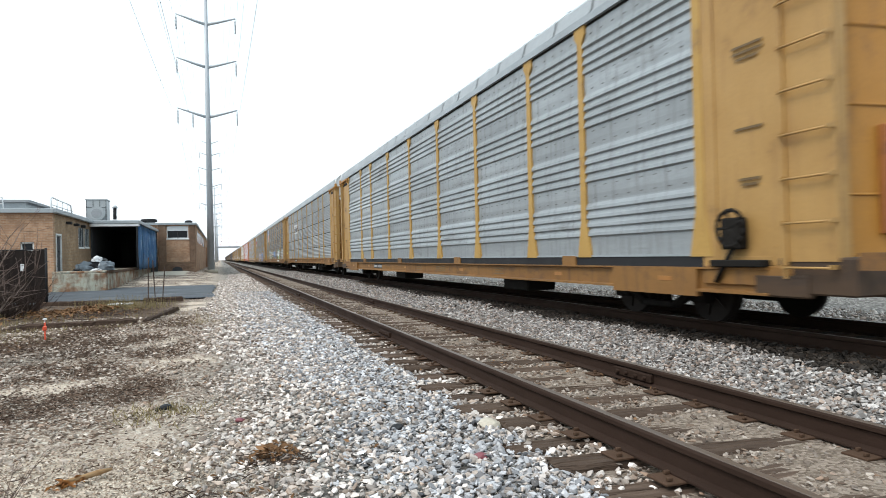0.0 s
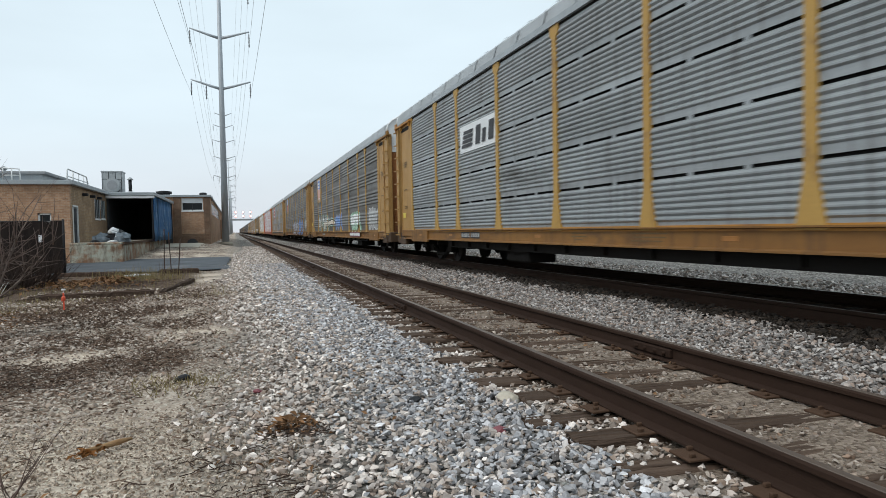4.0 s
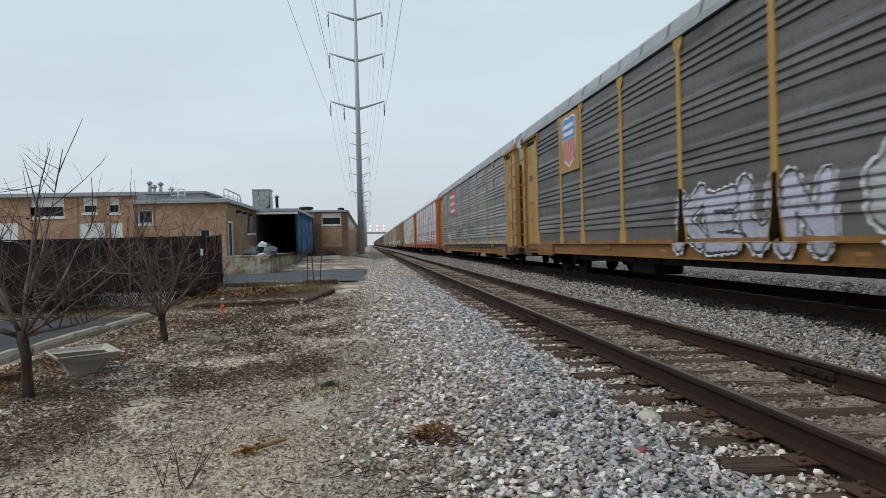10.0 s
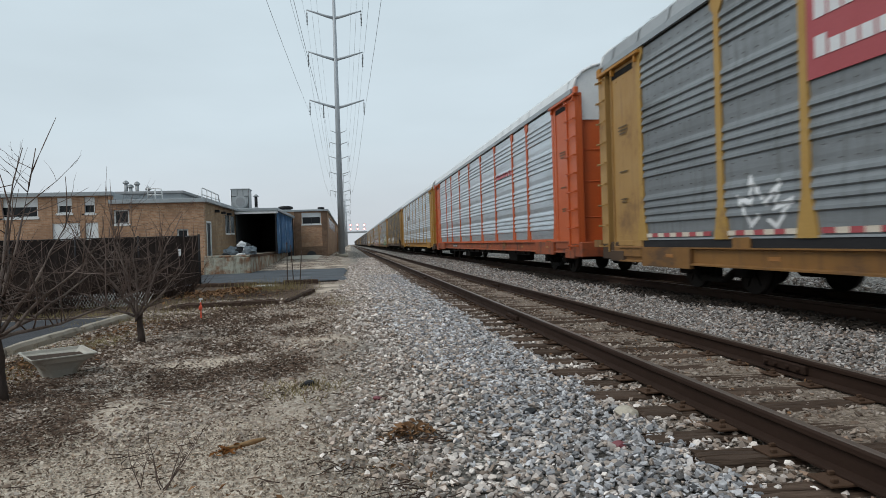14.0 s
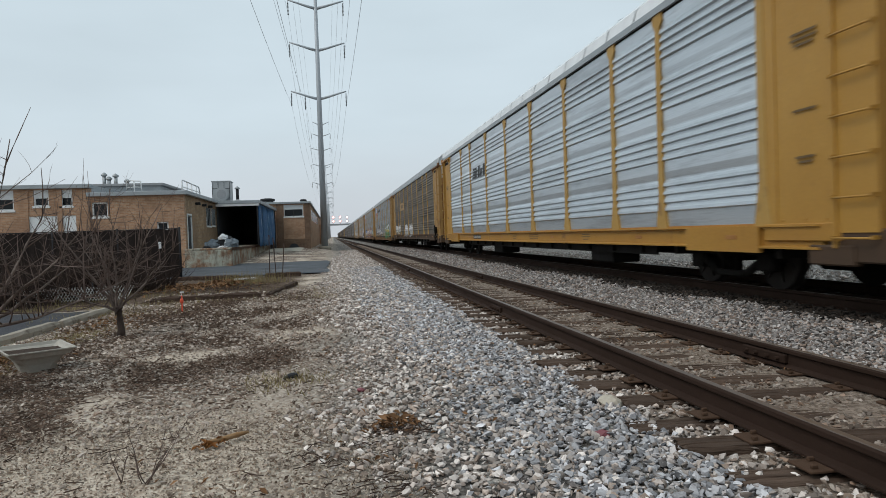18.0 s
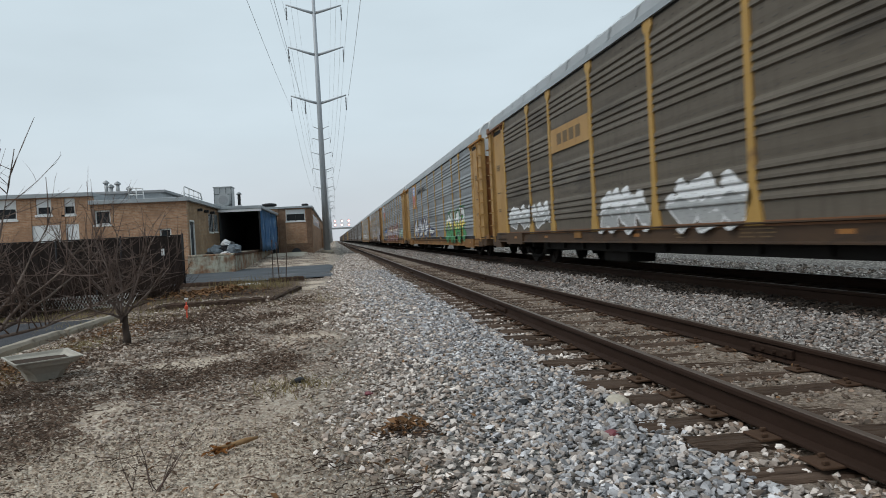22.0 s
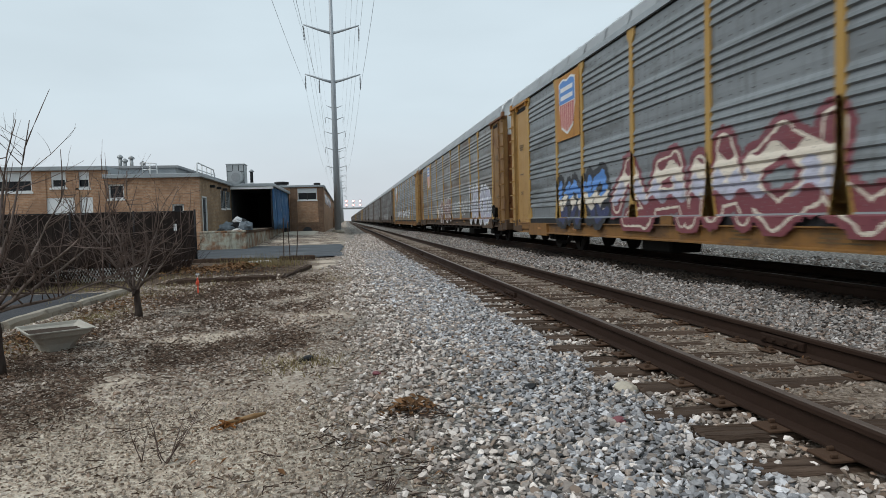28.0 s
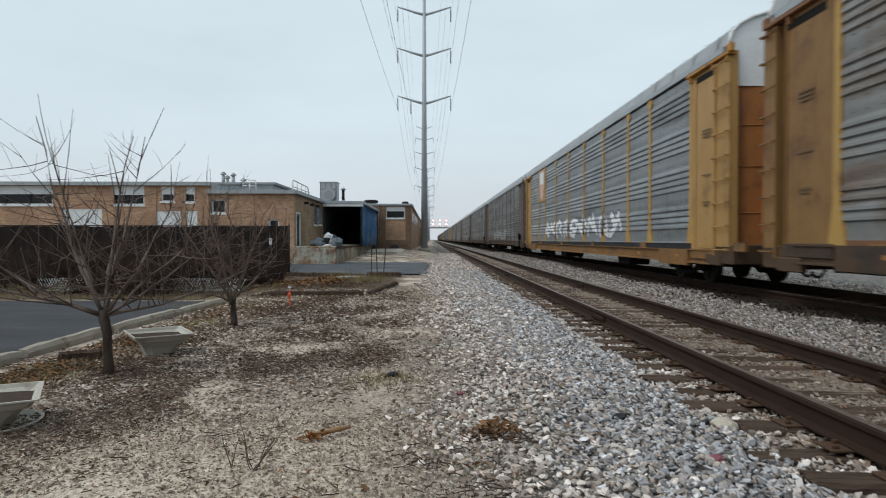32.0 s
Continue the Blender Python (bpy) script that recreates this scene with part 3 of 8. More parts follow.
def slot_rows_mesh(w):
    """Two rows of short dark bars on each flat band of a bay, for the shade in its slots."""
    bm = bmesh.new()
    n = max(2, int((w - 0.3) / 0.27))
    for k in range(4):
        for dz in (0.60, 0.79):
            z = 1.235 + 0.873 * k + dz
            for q in range(n):
                y = -w / 2 + 0.15 + (w - 0.3) * (q + 0.5) / n
                add_box(bm, -SIDE + 0.0265, -SIDE + 0.038, y - 0.022, y + 0.022, z, z + 0.012)
    return bm


SILL_UP = {"grey": -0.13, "slate": -0.13, "slotted": 0.05, "silver": 0.04, "brown": 0.05}   # how far a make of car carries its sill above the usual


def pillar_mesh(up=0.0):
    """An upright with a flared foot and a wide cap."""
    bm = bmesh.new()
    x0, x1 = -SIDE - 0.004, -SIDE + 0.05
    prof = [(0.20, 0.90 + min(0.0, up + 0.13)), (0.185, 0.97), (0.080, 1.50), (0.07, 4.38), (0.16, 4.50), (0.16, 4.66)]
    for s0, s1 in zip(prof, prof[1:]):
        vs = [bm.verts.new((x, y, z)) for z, w in ((s0[1], s0[0]), (s1[1], s1[0])) for x, y in ((x0, -w), (x0, w), (x1, w), (x1, -w))]
        for q in ((0, 1, 5, 4), (1, 2, 6, 5), (2, 3, 7, 6), (3, 0, 4, 7)):
            bm.faces.new([vs[i] for i in q][::-1])
    bmesh.ops.remove_doubles(bm, verts=bm.verts[:], dist=0.0005)
    bmesh.ops.recalc_face_normals(bm, faces=bm.faces[:])
    return bm


def roof_mesh():
    n, prof = 10, []
    for k in range(n + 1):
        a = math.pi * k / n
        prof.append((-(SIDE + 0.02) * math.cos(a), 4.74 + 0.70 * math.sin(a) ** 0.8 if 0 < k < n else 4.74))
    inner = [(x * 0.97, z - 0.05) for x, z in prof[::-1]]
    bm = extrude_y(prof + inner, -LEN + 0.15, LEN - 0.15)
    # raised seams across the roof
    y = -LEN + 0.6
    while y < LEN:
        ring = [(x * 1.012, z + 0.022) for x, z in prof]
        a = [bm.verts.new((x, y, z)) for x, z in ring]
        b = [bm.verts.new((x, y + 0.07, z)) for x, z in ring]
        for i in range(n):
            bm.faces.new((a[i], a[i + 1], b[i + 1], b[i]))
        y += 1.22
    bmesh.ops.recalc_face_normals(bm, faces=bm.faces[:])
    return bm


def sill_mesh(sx):
    """The deep outside sill, a channel with top and bottom flanges and raised ends."""
    x = sx * (SIDE - 0.02)
    o, i = sx * (SIDE + 0.045), sx * (SIDE - 0.12)
    prof = [(i, 0.60), (o, 0.60), (o, 0.625), (x, 0.64), (x, 0.865), (o, 0.88), (o, 0.90), (i, 0.90)]
    bm = extrude_y(prof, -LEN + 0.9, LEN - 0.9)
    for s in (-1, 1):
        add_box(bm, min(x, sx * (SIDE + 0.05)), max(x, sx * (SIDE + 0.05)), s * 10.6 - 0.9, s * 10.6 + 0.9, 0.54, 0.895)
    return bm


def rung_mesh(w):
    """One bent rung that stands off the panel."""
    bm = add_tube(bmesh.new(), (-0.075, -w / 2, 0), (-0.075, w / 2, 0), 0.014, n=6)
    for y in (-w / 2, w / 2):
        add_box(bm, -0.088, 0, y - 0.014, y + 0.014, -0.014, 0.03)
    return bm


def side_frame_mesh():
    """A cast bogie side frame: arched bar with two axle boxes and a spring window."""
    bm = bmesh.new()
    for x in (-0.99, 0.99):
        for y in (-0.88, 0.88):
            add_box(bm, x - 0.09, x + 0.09, y - 0.17, y + 0.17, 0.27, 0.56, 0.03)
        add_box(bm, x - 0.07, x + 0.07, -0.75, 0.75, 0.50, 0.63, 0.02)
        add_box(bm, x - 0.07, x + 0.07, -0.36, 0.36, 0.16, 0.26, 0.02)
        for s in (-1, 1):
            add_tube(bm, (x, s * 0.36, 0.21), (x, s * 0.8, 0.46), 0.07, n=6)
            for k in (-0.16, 0, 0.16):
                add_tube(bm, (x, k, 0.26), (x, k, 0.5), 0.065, n=8)
    add_box(bm, -0.98, 0.98, -0.2, 0.2, 0.40, 0.62, 0.03)
    return bm


def wheelset_mesh():
    bm = bmesh.new()
    add_tube(bm, (-1.0, 0, 0), (1.0, 0, 0), 0.075, n=10)
    for s in (-1, 1):
        for xa, xb, r in ((0.70, 0.735, 0.45), (0.735, 0.83, 0.42)):
            add_tube(bm, (s * xa, 0, 0), (s * xb, 0, 0), r, n=28)
        # spokes-like ribs on the plate, so that the turning shows
        for k in range(6):
            a = k * math.tau / 6
            add_tube(bm, (s * 0.84, 0.1 * math.cos(a), 0.1 * math.sin(a)), (s * 0.835, 0.33 * math.cos(a), 0.33 * math.sin(a)), 0.02, n=5)
    return bm


def handbrake_mesh():
    """The brake wheel low on the end plate, with its gear case, rods and step."""
    bm = bmesh.new()
    c = Vector((-SIDE - 0.11, -12.15, 1.22))
    n = 14
    ring = [c + Vector((0, 0.21 * math.cos(k * math.tau / n), 0.21 * math.sin(k * math.tau / n))) for k in range(n)]
    for k in range(n):
        add_tube(bm, ring[k], ring[(k + 1) % n], 0.024, n=5)
    for k in range(0, n, 3):
        add_tube(bm, c, ring[k], 0.018, n=5)
    add_box(bm, c.x - 0.01, c.x + 0.12, c.y - 0.15, c.y + 0.15, c.z - 0.24, c.z + 0.12, 0.02)
    add_tube(bm, c + Vector((0.05, 0, -0.2)), c + Vector((0.05, 0.3, -0.62)), 0.03, n=6)
    add_box(bm, c.x, c.x + 0.14, c.y - 0.45, c.y + 0.35, 0.78, 0.86, 0.01)
    return bm


_bank = {}


def bank(key, mat, make):
    """Meshes are made once and shared by all cars."""
    k = (key, mat.name)
    if k not in _bank:
        bm = make()
        me = bpy.data.meshes.new(key)
        bm.to_mesh(me)
        bm.free()
        me.materials.append(mat)
        _bank[k] = me
    return _bank[k]


STYLES = {
    "grey": ("yellow", "yellow_pale", "galv", "weathered grey steel screens and pale yellow uprights"),
    "slate": ("yellow", "yellow_pale", "galv_mid", "dull slate-grey steel screens and pale yellow uprights"),
    "dark": ("yellow_dirty", "yellow_pale", "galv_dark", "dark dirty grey screens and yellow uprights"),
    "orange": ("orange", "orange", "galv_new", "bright silver screens and orange frame"),
    "silver": ("yellow", "yellow_pale", "galv_new", "clean silver screens and yellow frame"),
    "rusty": ("rust_frame", "yellow_pale", "galv_rust", "rust-stained grey screens and faded yellow uprights"),
    "mauve": ("post_hazed", "post_hazed", "galv_dark", "screens and uprights toned grey-brown for distance haze"),
    "brown": ("rust_frame", "yellow_pale", "galv_brown", "grimy brown screens and dull yellow uprights"),
}


def car_carrier(style, gaps=False):
    """A two-level car carrier wagon; its foot is the rail's top, its way is along y."""
    main, post, sheet, words = STYLES[style]
    main, post, sheet = M[main], M[post], M[sheet]
    car = empty("car_carrier_wagon")
    tagged(car, "enclosed car carrier with " + words, "railway wagon", "cars of the passing train")

    def p(name, mat, make, key=None, parent=None, x=0, y=0, z=0, rz=0, label=""):
        o = new(name, bank(key or name, mat, make))
        o.parent = parent or car
        o.matrix_basis = pose(x, y, z, 0, 0, rz)
        if label:
            o["label"] = label
        return o

    sill = {"orange": M["sill_orange"], "brown": M["sill_dark"], "mauve": M["sill_dark"], "rusty": M["sill_dark"], "silver": M["sill_clean"]}.get(style, M["sill_yellow"])
    up = SILL_UP.get("slotted" if gaps else style, 0.0)
    p("side_sill", sill, lambda: sill_mesh(-1), "sill_l", z=up)
    p("side_sill", sill, lambda: sill_mesh(1), "sill_r", z=up)
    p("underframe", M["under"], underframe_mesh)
    p("roof", M["white_cap"] if style in ("silver", "orange") else M["roof"], roof_mesh, label="rounded galvanised roof with seams")
    p("top_chord", M["fascia"], lambda: box(-SIDE - 0.03, -SIDE + 0.08, -LEN + 0.3, LEN - 0.3, 4.64, 4.76))
    # black strip that stands for the shade below the roof edge
    p("eave_gap", M["under"], lambda: box(-SIDE + 0.03, -SIDE + 0.05, -LEN + 0.35, LEN - 0.35, 4.597, 4.648), label="dark strip standing for the shade under the roof edge")
    # added dark sheet for the unlit inside seen through the screens
    p("side_lining", M["car_inside_shade"], lambda: box(-SIDE + 0.10, -SIDE + 0.12, -SCREEN, SCREEN, 0.70, 4.6))
    p("far_side", sheet, lambda: box(SIDE - 0.06, SIDE, -SCREEN, SCREEN, 0.74, 4.7))
    bright = style in ("silver", "orange")
    ys = sorted([-SCREEN] + [s * y for y in PILLARS for s in (-1, 1)] + [SCREEN])
    for a, b in zip(ys, ys[1:]):
        w = round(b - a, 3)
        p("screen", sheet, lambda: screen_mesh(-w / 2, w / 2, gaps, bright), "screen%s%s%s" % (w, gaps, bright), y=(a + b) / 2)
        if not gaps and not bright:
            tagged(p("perforation", M["slot_dark"], lambda: slot_rows_mesh(w), "perforation%s" % w, y=(a + b) / 2, label="rows of short dark bars standing for the shade in punched slots"), kind="stuff")
    if up < -0.1:
        p("kick_strip", M["black"], lambda: box(-SIDE + 0.022, -SIDE + 0.05, -SCREEN, SCREEN, 0.76, 0.905), "kick_tall", label="black recessed strip under the screens")
        p("ledge", M["fascia"], lambda: box(-SIDE + 0.008, -SIDE + 0.05, -SCREEN, SCREEN, 0.905, 0.935), label="pale edge under the screens")
    else:
        p("kick_strip", main, lambda: box(-SIDE + 0.01, -SIDE + 0.05, -SCREEN, SCREEN, 0.89 + min(0, up), 0.97), "kick_low%s" % up)
    for y in ys:
        u = p("upright", post, lambda: pillar_mesh(up), "upright%s" % up, y=y)
        if up < -0.1:
            p("foot", sill, lambda: extrude_y([(-SIDE - 0.008, 0.76), (-SIDE + 0.05, 0.76), (-SIDE + 0.05, 0.925), (-SIDE - 0.006, 0.925)], -0.215, 0.215), "foot", u, y=y, label="dirt-brown foot of the upright")
    plate = M["plate_rust"] if style == "rusty" else M["plate_yellow"] if style in ("grey", "slate", "dark", "brown") else M["silver_plate"] if style == "silver" else post
    for s in (-1, 1):
        y_in, y_a, y_b = (12.66, 12.84, 13.44) if s < 0 and style in ("brown", "mauve", "rusty") else (12.80, 12.82, 13.44) if s < 0 else (12.90, 13.12, 13.56)
        p("end_plate", plate, lambda: end_plate_mesh(s, y_in), "end_plate%d%s" % (s, y_in))
        panel = p("corner_panel", plate if style != "orange" else main, lambda: corner_panel_mesh(s, y_a, y_b), "corner_panel%d%s" % (s, y_a), label="narrow flat panel that carries the ladder")
        # two black pieces stand for shade: in the slot and below the lip
        p("slot", M["under"], lambda: box(-SIDE + 0.10, -SIDE + 0.14, min(s * (y_in - 0.05), s * (y_a + 0.05)), max(s * (y_in - 0.05), s * (y_a + 0.05)), 0.74, 4.46), "slot%d%s" % (s, y_in), label="dark strip standing for the shade in the slot beside the ladder panel")
        p("recess", M["under"], lambda: box(-SIDE + 0.008, -SIDE + 0.06, min(s * 11.66, s * y_in), max(s * 11.66, s * y_in), 4.34, 4.46), "recess%d%s" % (s, y_in), label="dark strip standing for the shade under the canopy lip")
        door = p("end_door", main if style in ("orange", "silver", "grey") else M["end_rust"], lambda: end_door_mesh(s), "end_door%d" % s, label="recessed folding end door")
        p("door_hatch", M["end_rust"] if style != "orange" else main, lambda: box(-0.9, -0.35, min(s * 13.36, s * 13.44), max(s * 13.36, s * 13.44), 1.1, 2.2, 0.01), "hatch%d" % s, door)
        p("lock_rod", main, lambda: tube((-0.05, s * 13.44, 0.8), (-0.05, s * 13.44, 4.0), 0.03, n=6), "lock_rod%d" % s, door)
        p("corner_post", plate, lambda: box(-0.07, 0.07, -0.05, 0.05, 0.5, 4.62, 0.015), "corner", x=-SIDE + 0.10, y=s * (y_b - 0.05))
        p("corner_post", main, lambda: box(-0.09, 0.09, -0.08, 0.08, 0.5, 4.66, 0.02), "corner_far", x=SIDE - 0.08, y=s * 13.42)
        p("end_plate", M["under"], lambda: box(SIDE - 0.05, SIDE, -0.92, 0.92, 0.74, 4.66), "far_end_plate", y=s * 12.48)
        for k in range(9):
            p("rung", plate if style != "orange" else main, lambda: rung_mesh(y_b - y_a - 0.05), "rung%d%s" % (s, y_a), panel, x=-SIDE - 0.012, y=s * (y_a + y_b + 0.01) / 2, z=0.78 + k * 0.455)
        p("roof_cap", M["white_cap"], lambda: roof_cap_mesh(s), "cap%d" % s, label="white painted roof end")
        p("canopy_lip", M["rust_frame"] if style in ("brown", "rusty") else main, lambda: canopy_mesh(s), "lip%d" % s, label="sloping lip over the end panels")
        p("sill_step", sill, lambda: box(-SIDE - 0.02, -SIDE + 0.1, min(s * 11.6, s * 12.9), max(s * 11.6, s * 12.9), 0.70 + up, 0.92 + up, 0.012), "sill_step%d%s" % (s, up))
        p("buffer_beam", M["sill_dark"] if style != "orange" else sill, lambda: buffer_beam_mesh(s), "beam%d" % s)
        p("coupler", M["under"], lambda: coupler_mesh(s), "coupler%d" % s)
        bogie = p("bogie", M["under"], side_frame_mesh, y=s * 10.0)
        for k in (-1, 1):
            w = new("wheelset", bank("wheelset", M["wheel"], wheelset_mesh))
            w.parent = bogie
            w.matrix_parent_inverse = pose(0, k * 0.88, 0.42)
    if style in ("grey", "brown", "rusty", "mauve") and not gaps:
        p("handbrake_wheel", M["under"], handbrake_mesh, label="black brake wheel and gear case")
    return car


def underframe_mesh():
    bm = box(-SIDE + 0.1, SIDE - 0.1, -LEN + 0.4, LEN - 0.4, 0.72, 0.86)
    add_box(bm, -0.35, 0.35, -LEN + 0.3, LEN - 0.3, 0.42, 0.74)
    for x in (-1.38, 1.33):
        add_box(bm, x, x + 0.05, -8.3, 8.3, 0.46, 0.74)
    for k in range(-9, 10):
        add_box(bm, -SIDE + 0.1, SIDE - 0.1, k * 1.3 - 0.05, k * 1.3 + 0.05, 0.5, 0.74)
    for y in (-5.5, 3.8):
        add_box(bm, -1.25, -0.6, y - 0.6, y + 0.6, 0.22, 0.5, 0.03)
    return bm


def end_plate_mesh(s, y_in):
    """The flat sheet between the last upright and the ladder panel, set back a little, with a folded edge and a seam."""
    bm = box(-SIDE + 0.020, -SIDE + 0.055, min(s * 11.56, s * y_in), max(s * 11.56, s * y_in), 0.74, 4.60)
    add_box(bm, -SIDE - 0.012, -SIDE + 0.02, min(s * y_in, s * (y_in - 0.035)), max(s * y_in, s * (y_in - 0.035)), 0.76, 4.46)
    add_box(bm, -SIDE + 0.004, -SIDE + 0.02, min(s * 11.60, s * 11.82), max(s * 11.60, s * 11.82), 0.74, 4.46, 0.004)
    add_box(bm, -SIDE + 0.008, -SIDE + 0.02, min(s * 12.0, s * (y_in - 0.15)), max(s * 12.0, s * (y_in - 0.15)), 0.80, 0.90, 0.003)
    for z in (1.0, 4.25):
        for y in (11.9, 12.3, 12.65):
            add_tube(bm, (-SIDE + 0.021, s * y, z), (-SIDE + 0.010, s * y, z), 0.018, n=6)
    return bm


def corner_panel_mesh(s, ya, yb):
    """The ladder's backing panel: a folded sheet with a proud flange on its inner edge."""
    bm = box(-SIDE - 0.012, -SIDE + 0.03, min(s * ya, s * yb), max(s * ya, s * yb), 0.84, 4.52)
    add_box(bm, -SIDE + 0.03, -SIDE + 0.16, min(s * ya, s * (ya + 0.03)), max(s * ya, s * (ya + 0.03)), 0.84, 4.5)
    add_box(bm, -SIDE - 0.05, -SIDE - 0.012, min(s * ya, s * (ya + 0.045)), max(s * ya, s * (ya + 0.045)), 0.66, 4.5, 0.006)
    return bm


def canopy_mesh(s):
    """The lip over the end panels: a folded edge carried by brackets, with a hook-like end."""
    bm = box(-SIDE - 0.085, -SIDE + 0.1, min(s * 11.45, s * 13.50), max(s * 11.45, s * 13.50), 4.53, 4.60, 0.012)
    for y in (11.62, 12.75, 13.40):
        add_box(bm, -SIDE - 0.07, -SIDE + 0.02, s * y - 0.025, s * y + 0.025, 4.40, 4.53, 0.006)
    add_box(bm, -SIDE - 0.06, -SIDE + 0.04, min(s * 13.38, s * 13.56), max(s * 13.38, s * 13.56), 4.56, 4.74, 0.02)
    return bm


def end_door_mesh(s):
    """Two curved leaves with ribs, set back from the corner posts."""
    bm = bmesh.new()
    n = 8
    pts = []
    for k in range(n + 1):
        u = -1 + 2 * k / n
        pts.append((u * (SIDE - 0.1), s * (13.28 + 0.12 * (1 - u * u))))
    for (xa, ya), (xb, yb) in zip(pts, pts[1:]):
        vs = [bm.verts.new(c) for c in ((xa, ya, 0.7), (xb, yb, 0.7), (xb, yb, 4.0), (xa, ya, 4.0))]
        bm.faces.new(vs)
    for z in (1.5, 2.4, 3.2):
        for (xa, ya), (xb, yb) in zip(pts, pts[1:]):
            add_tube(bm, (xa, ya + s * 0.005, z), (xb, yb + s * 0.005, z), 0.014, n=5)
    bmesh.ops.remove_doubles(bm, verts=bm.verts[:], dist=0.0005)
    return bm


def roof_cap_mesh(s):
    """The white end of the roof: an arched plate with a rolled rim."""
    bm = bmesh.new()
    n, y = 12, s * (LEN - 0.14)
    top, low = [], []
    for k in range(n + 1):
        a = math.pi * k / n
        x = -(SIDE + 0.01) * math.cos(a)
        top.append((x, 4.72 + 0.73 * max(0.0, math.sin(a)) ** 0.8))
        low.append((x, 3.95))
    for i in range(n):
        bm.faces.new([bm.verts.new((px, y, pz)) for px, pz in (low[i], low[i + 1], top[i + 1], top[i])])
        add_tube(bm, (top[i][0], y + s * 0.03, top[i][1]), (top[i + 1][0], y + s * 0.03, top[i + 1][1]), 0.035, n=6)
    for i in range(n):
        bm.faces.new([bm.verts.new((px, y - s * 0.03, pz)) for px, pz in (low[i], top[i], top[i + 1], low[i + 1])])
    bmesh.ops.remove_doubles(bm, verts=bm.verts[:], dist=0.0005)
    return bm


def buffer_beam_mesh(s):
    bm = box(-SIDE, SIDE, min(s * 12.7, s * 13.6), max(s * 12.7, s * 13.6), 0.50, 0.88, 0.02)
    add_box(bm, -SIDE - 0.03, -SIDE + 0.1, min(s * 12.4, s * 13.1), max(s * 12.4, s * 13.1), 0.46, 0.7, 0.02)
    return bm


def coupler_mesh(s):
    bm = box(-0.09, 0.09, min(s * 13.4, s * 14.1), max(s * 13.4, s * 14.1), 0.74 - 0.12, 0.74 + 0.1, 0.02)
    add_box(bm, -0.16, 0.16, min(s * 13.9, s * 14.13), max(s * 13.9, s * 14.13), 0.55, 0.9, 0.03)
    pts = [(-0.35, s * (13.7 + 0.12 * k), 0.5 - 0.2 * math.sin(math.pi * k / 5)) for k in range(5)]
    add_pipe(bm, pts, 0.03, 6)
    return bm


# order of the cars, from the one at the camera at the start to the last in the distance
ORDER = ["grey", "grey", "dark", "dark", "slate", "orange", "silver", "brown", "slate", "slate", "rusty", "slate", "grey", "dark",
         "grey", "dark", "grey", "brown", "grey", "grey", "dark", "grey", "brown", "grey", "dark", "grey", "grey", "dark", "grey", "grey", "grey", "dark", "grey", "grey"]
CARS = []
_first = {}
for k, style in enumerate(ORDER):
    # cars that stay far off wear colours with the distance haze mixed in
    if k >= 12 and style != "brown":
        style = "mauve"
    gaps = k == 1
    if (style, gaps) not in _first:
        _first[(style, gaps)] = car_carrier(style, gaps)
        CARS.append(_first[(style, gaps)])
    else:
        CARS.append(copy_thing(_first[(style, gaps)], pose(0, 0, 0)))


# ---- placards, stencils and graffiti on the cars ----
GLYPHS = [   # loose strokes that spell nothing
    [(0.0, 0.1), (0.35, 0.95), (0.3, 0.3), (0.75, 0.8), (1.0, 0.0)],
    [(1.0, 0.85), (0.4, 1.0), (0.05, 0.6), (0.7, 0.35), (0.95, 0.6), (0.5, 0.0), (0.0, 0.15)],
    [(0.15, 0.0), (0.0, 0.7), (0.45, 1.0), (0.9, 0.75), (0.55, 0.45), (0.95, 0.1)],
    [(0.0, 0.0), (0.5, 0.35), (0.2, 1.0), (0.65, 0.55), (0.8, 1.0), (1.0, 0.3)],
    [(0.1, 0.9), (0.25, 0.1), (0.7, 0.0), (0.6, 0.5), (1.0, 0.9)],
    [(0.0, 0.55), (0.5, 1.0), (0.4, 0.45), (1.0, 0.6), (0.45, 0.0), (0.1, 0.2)],
    [(0.2, 0.0), (0.25, 0.8), (0.6, 1.0), (0.5, 0.2), (0.95, 0.0), (0.85, 0.7)],
]


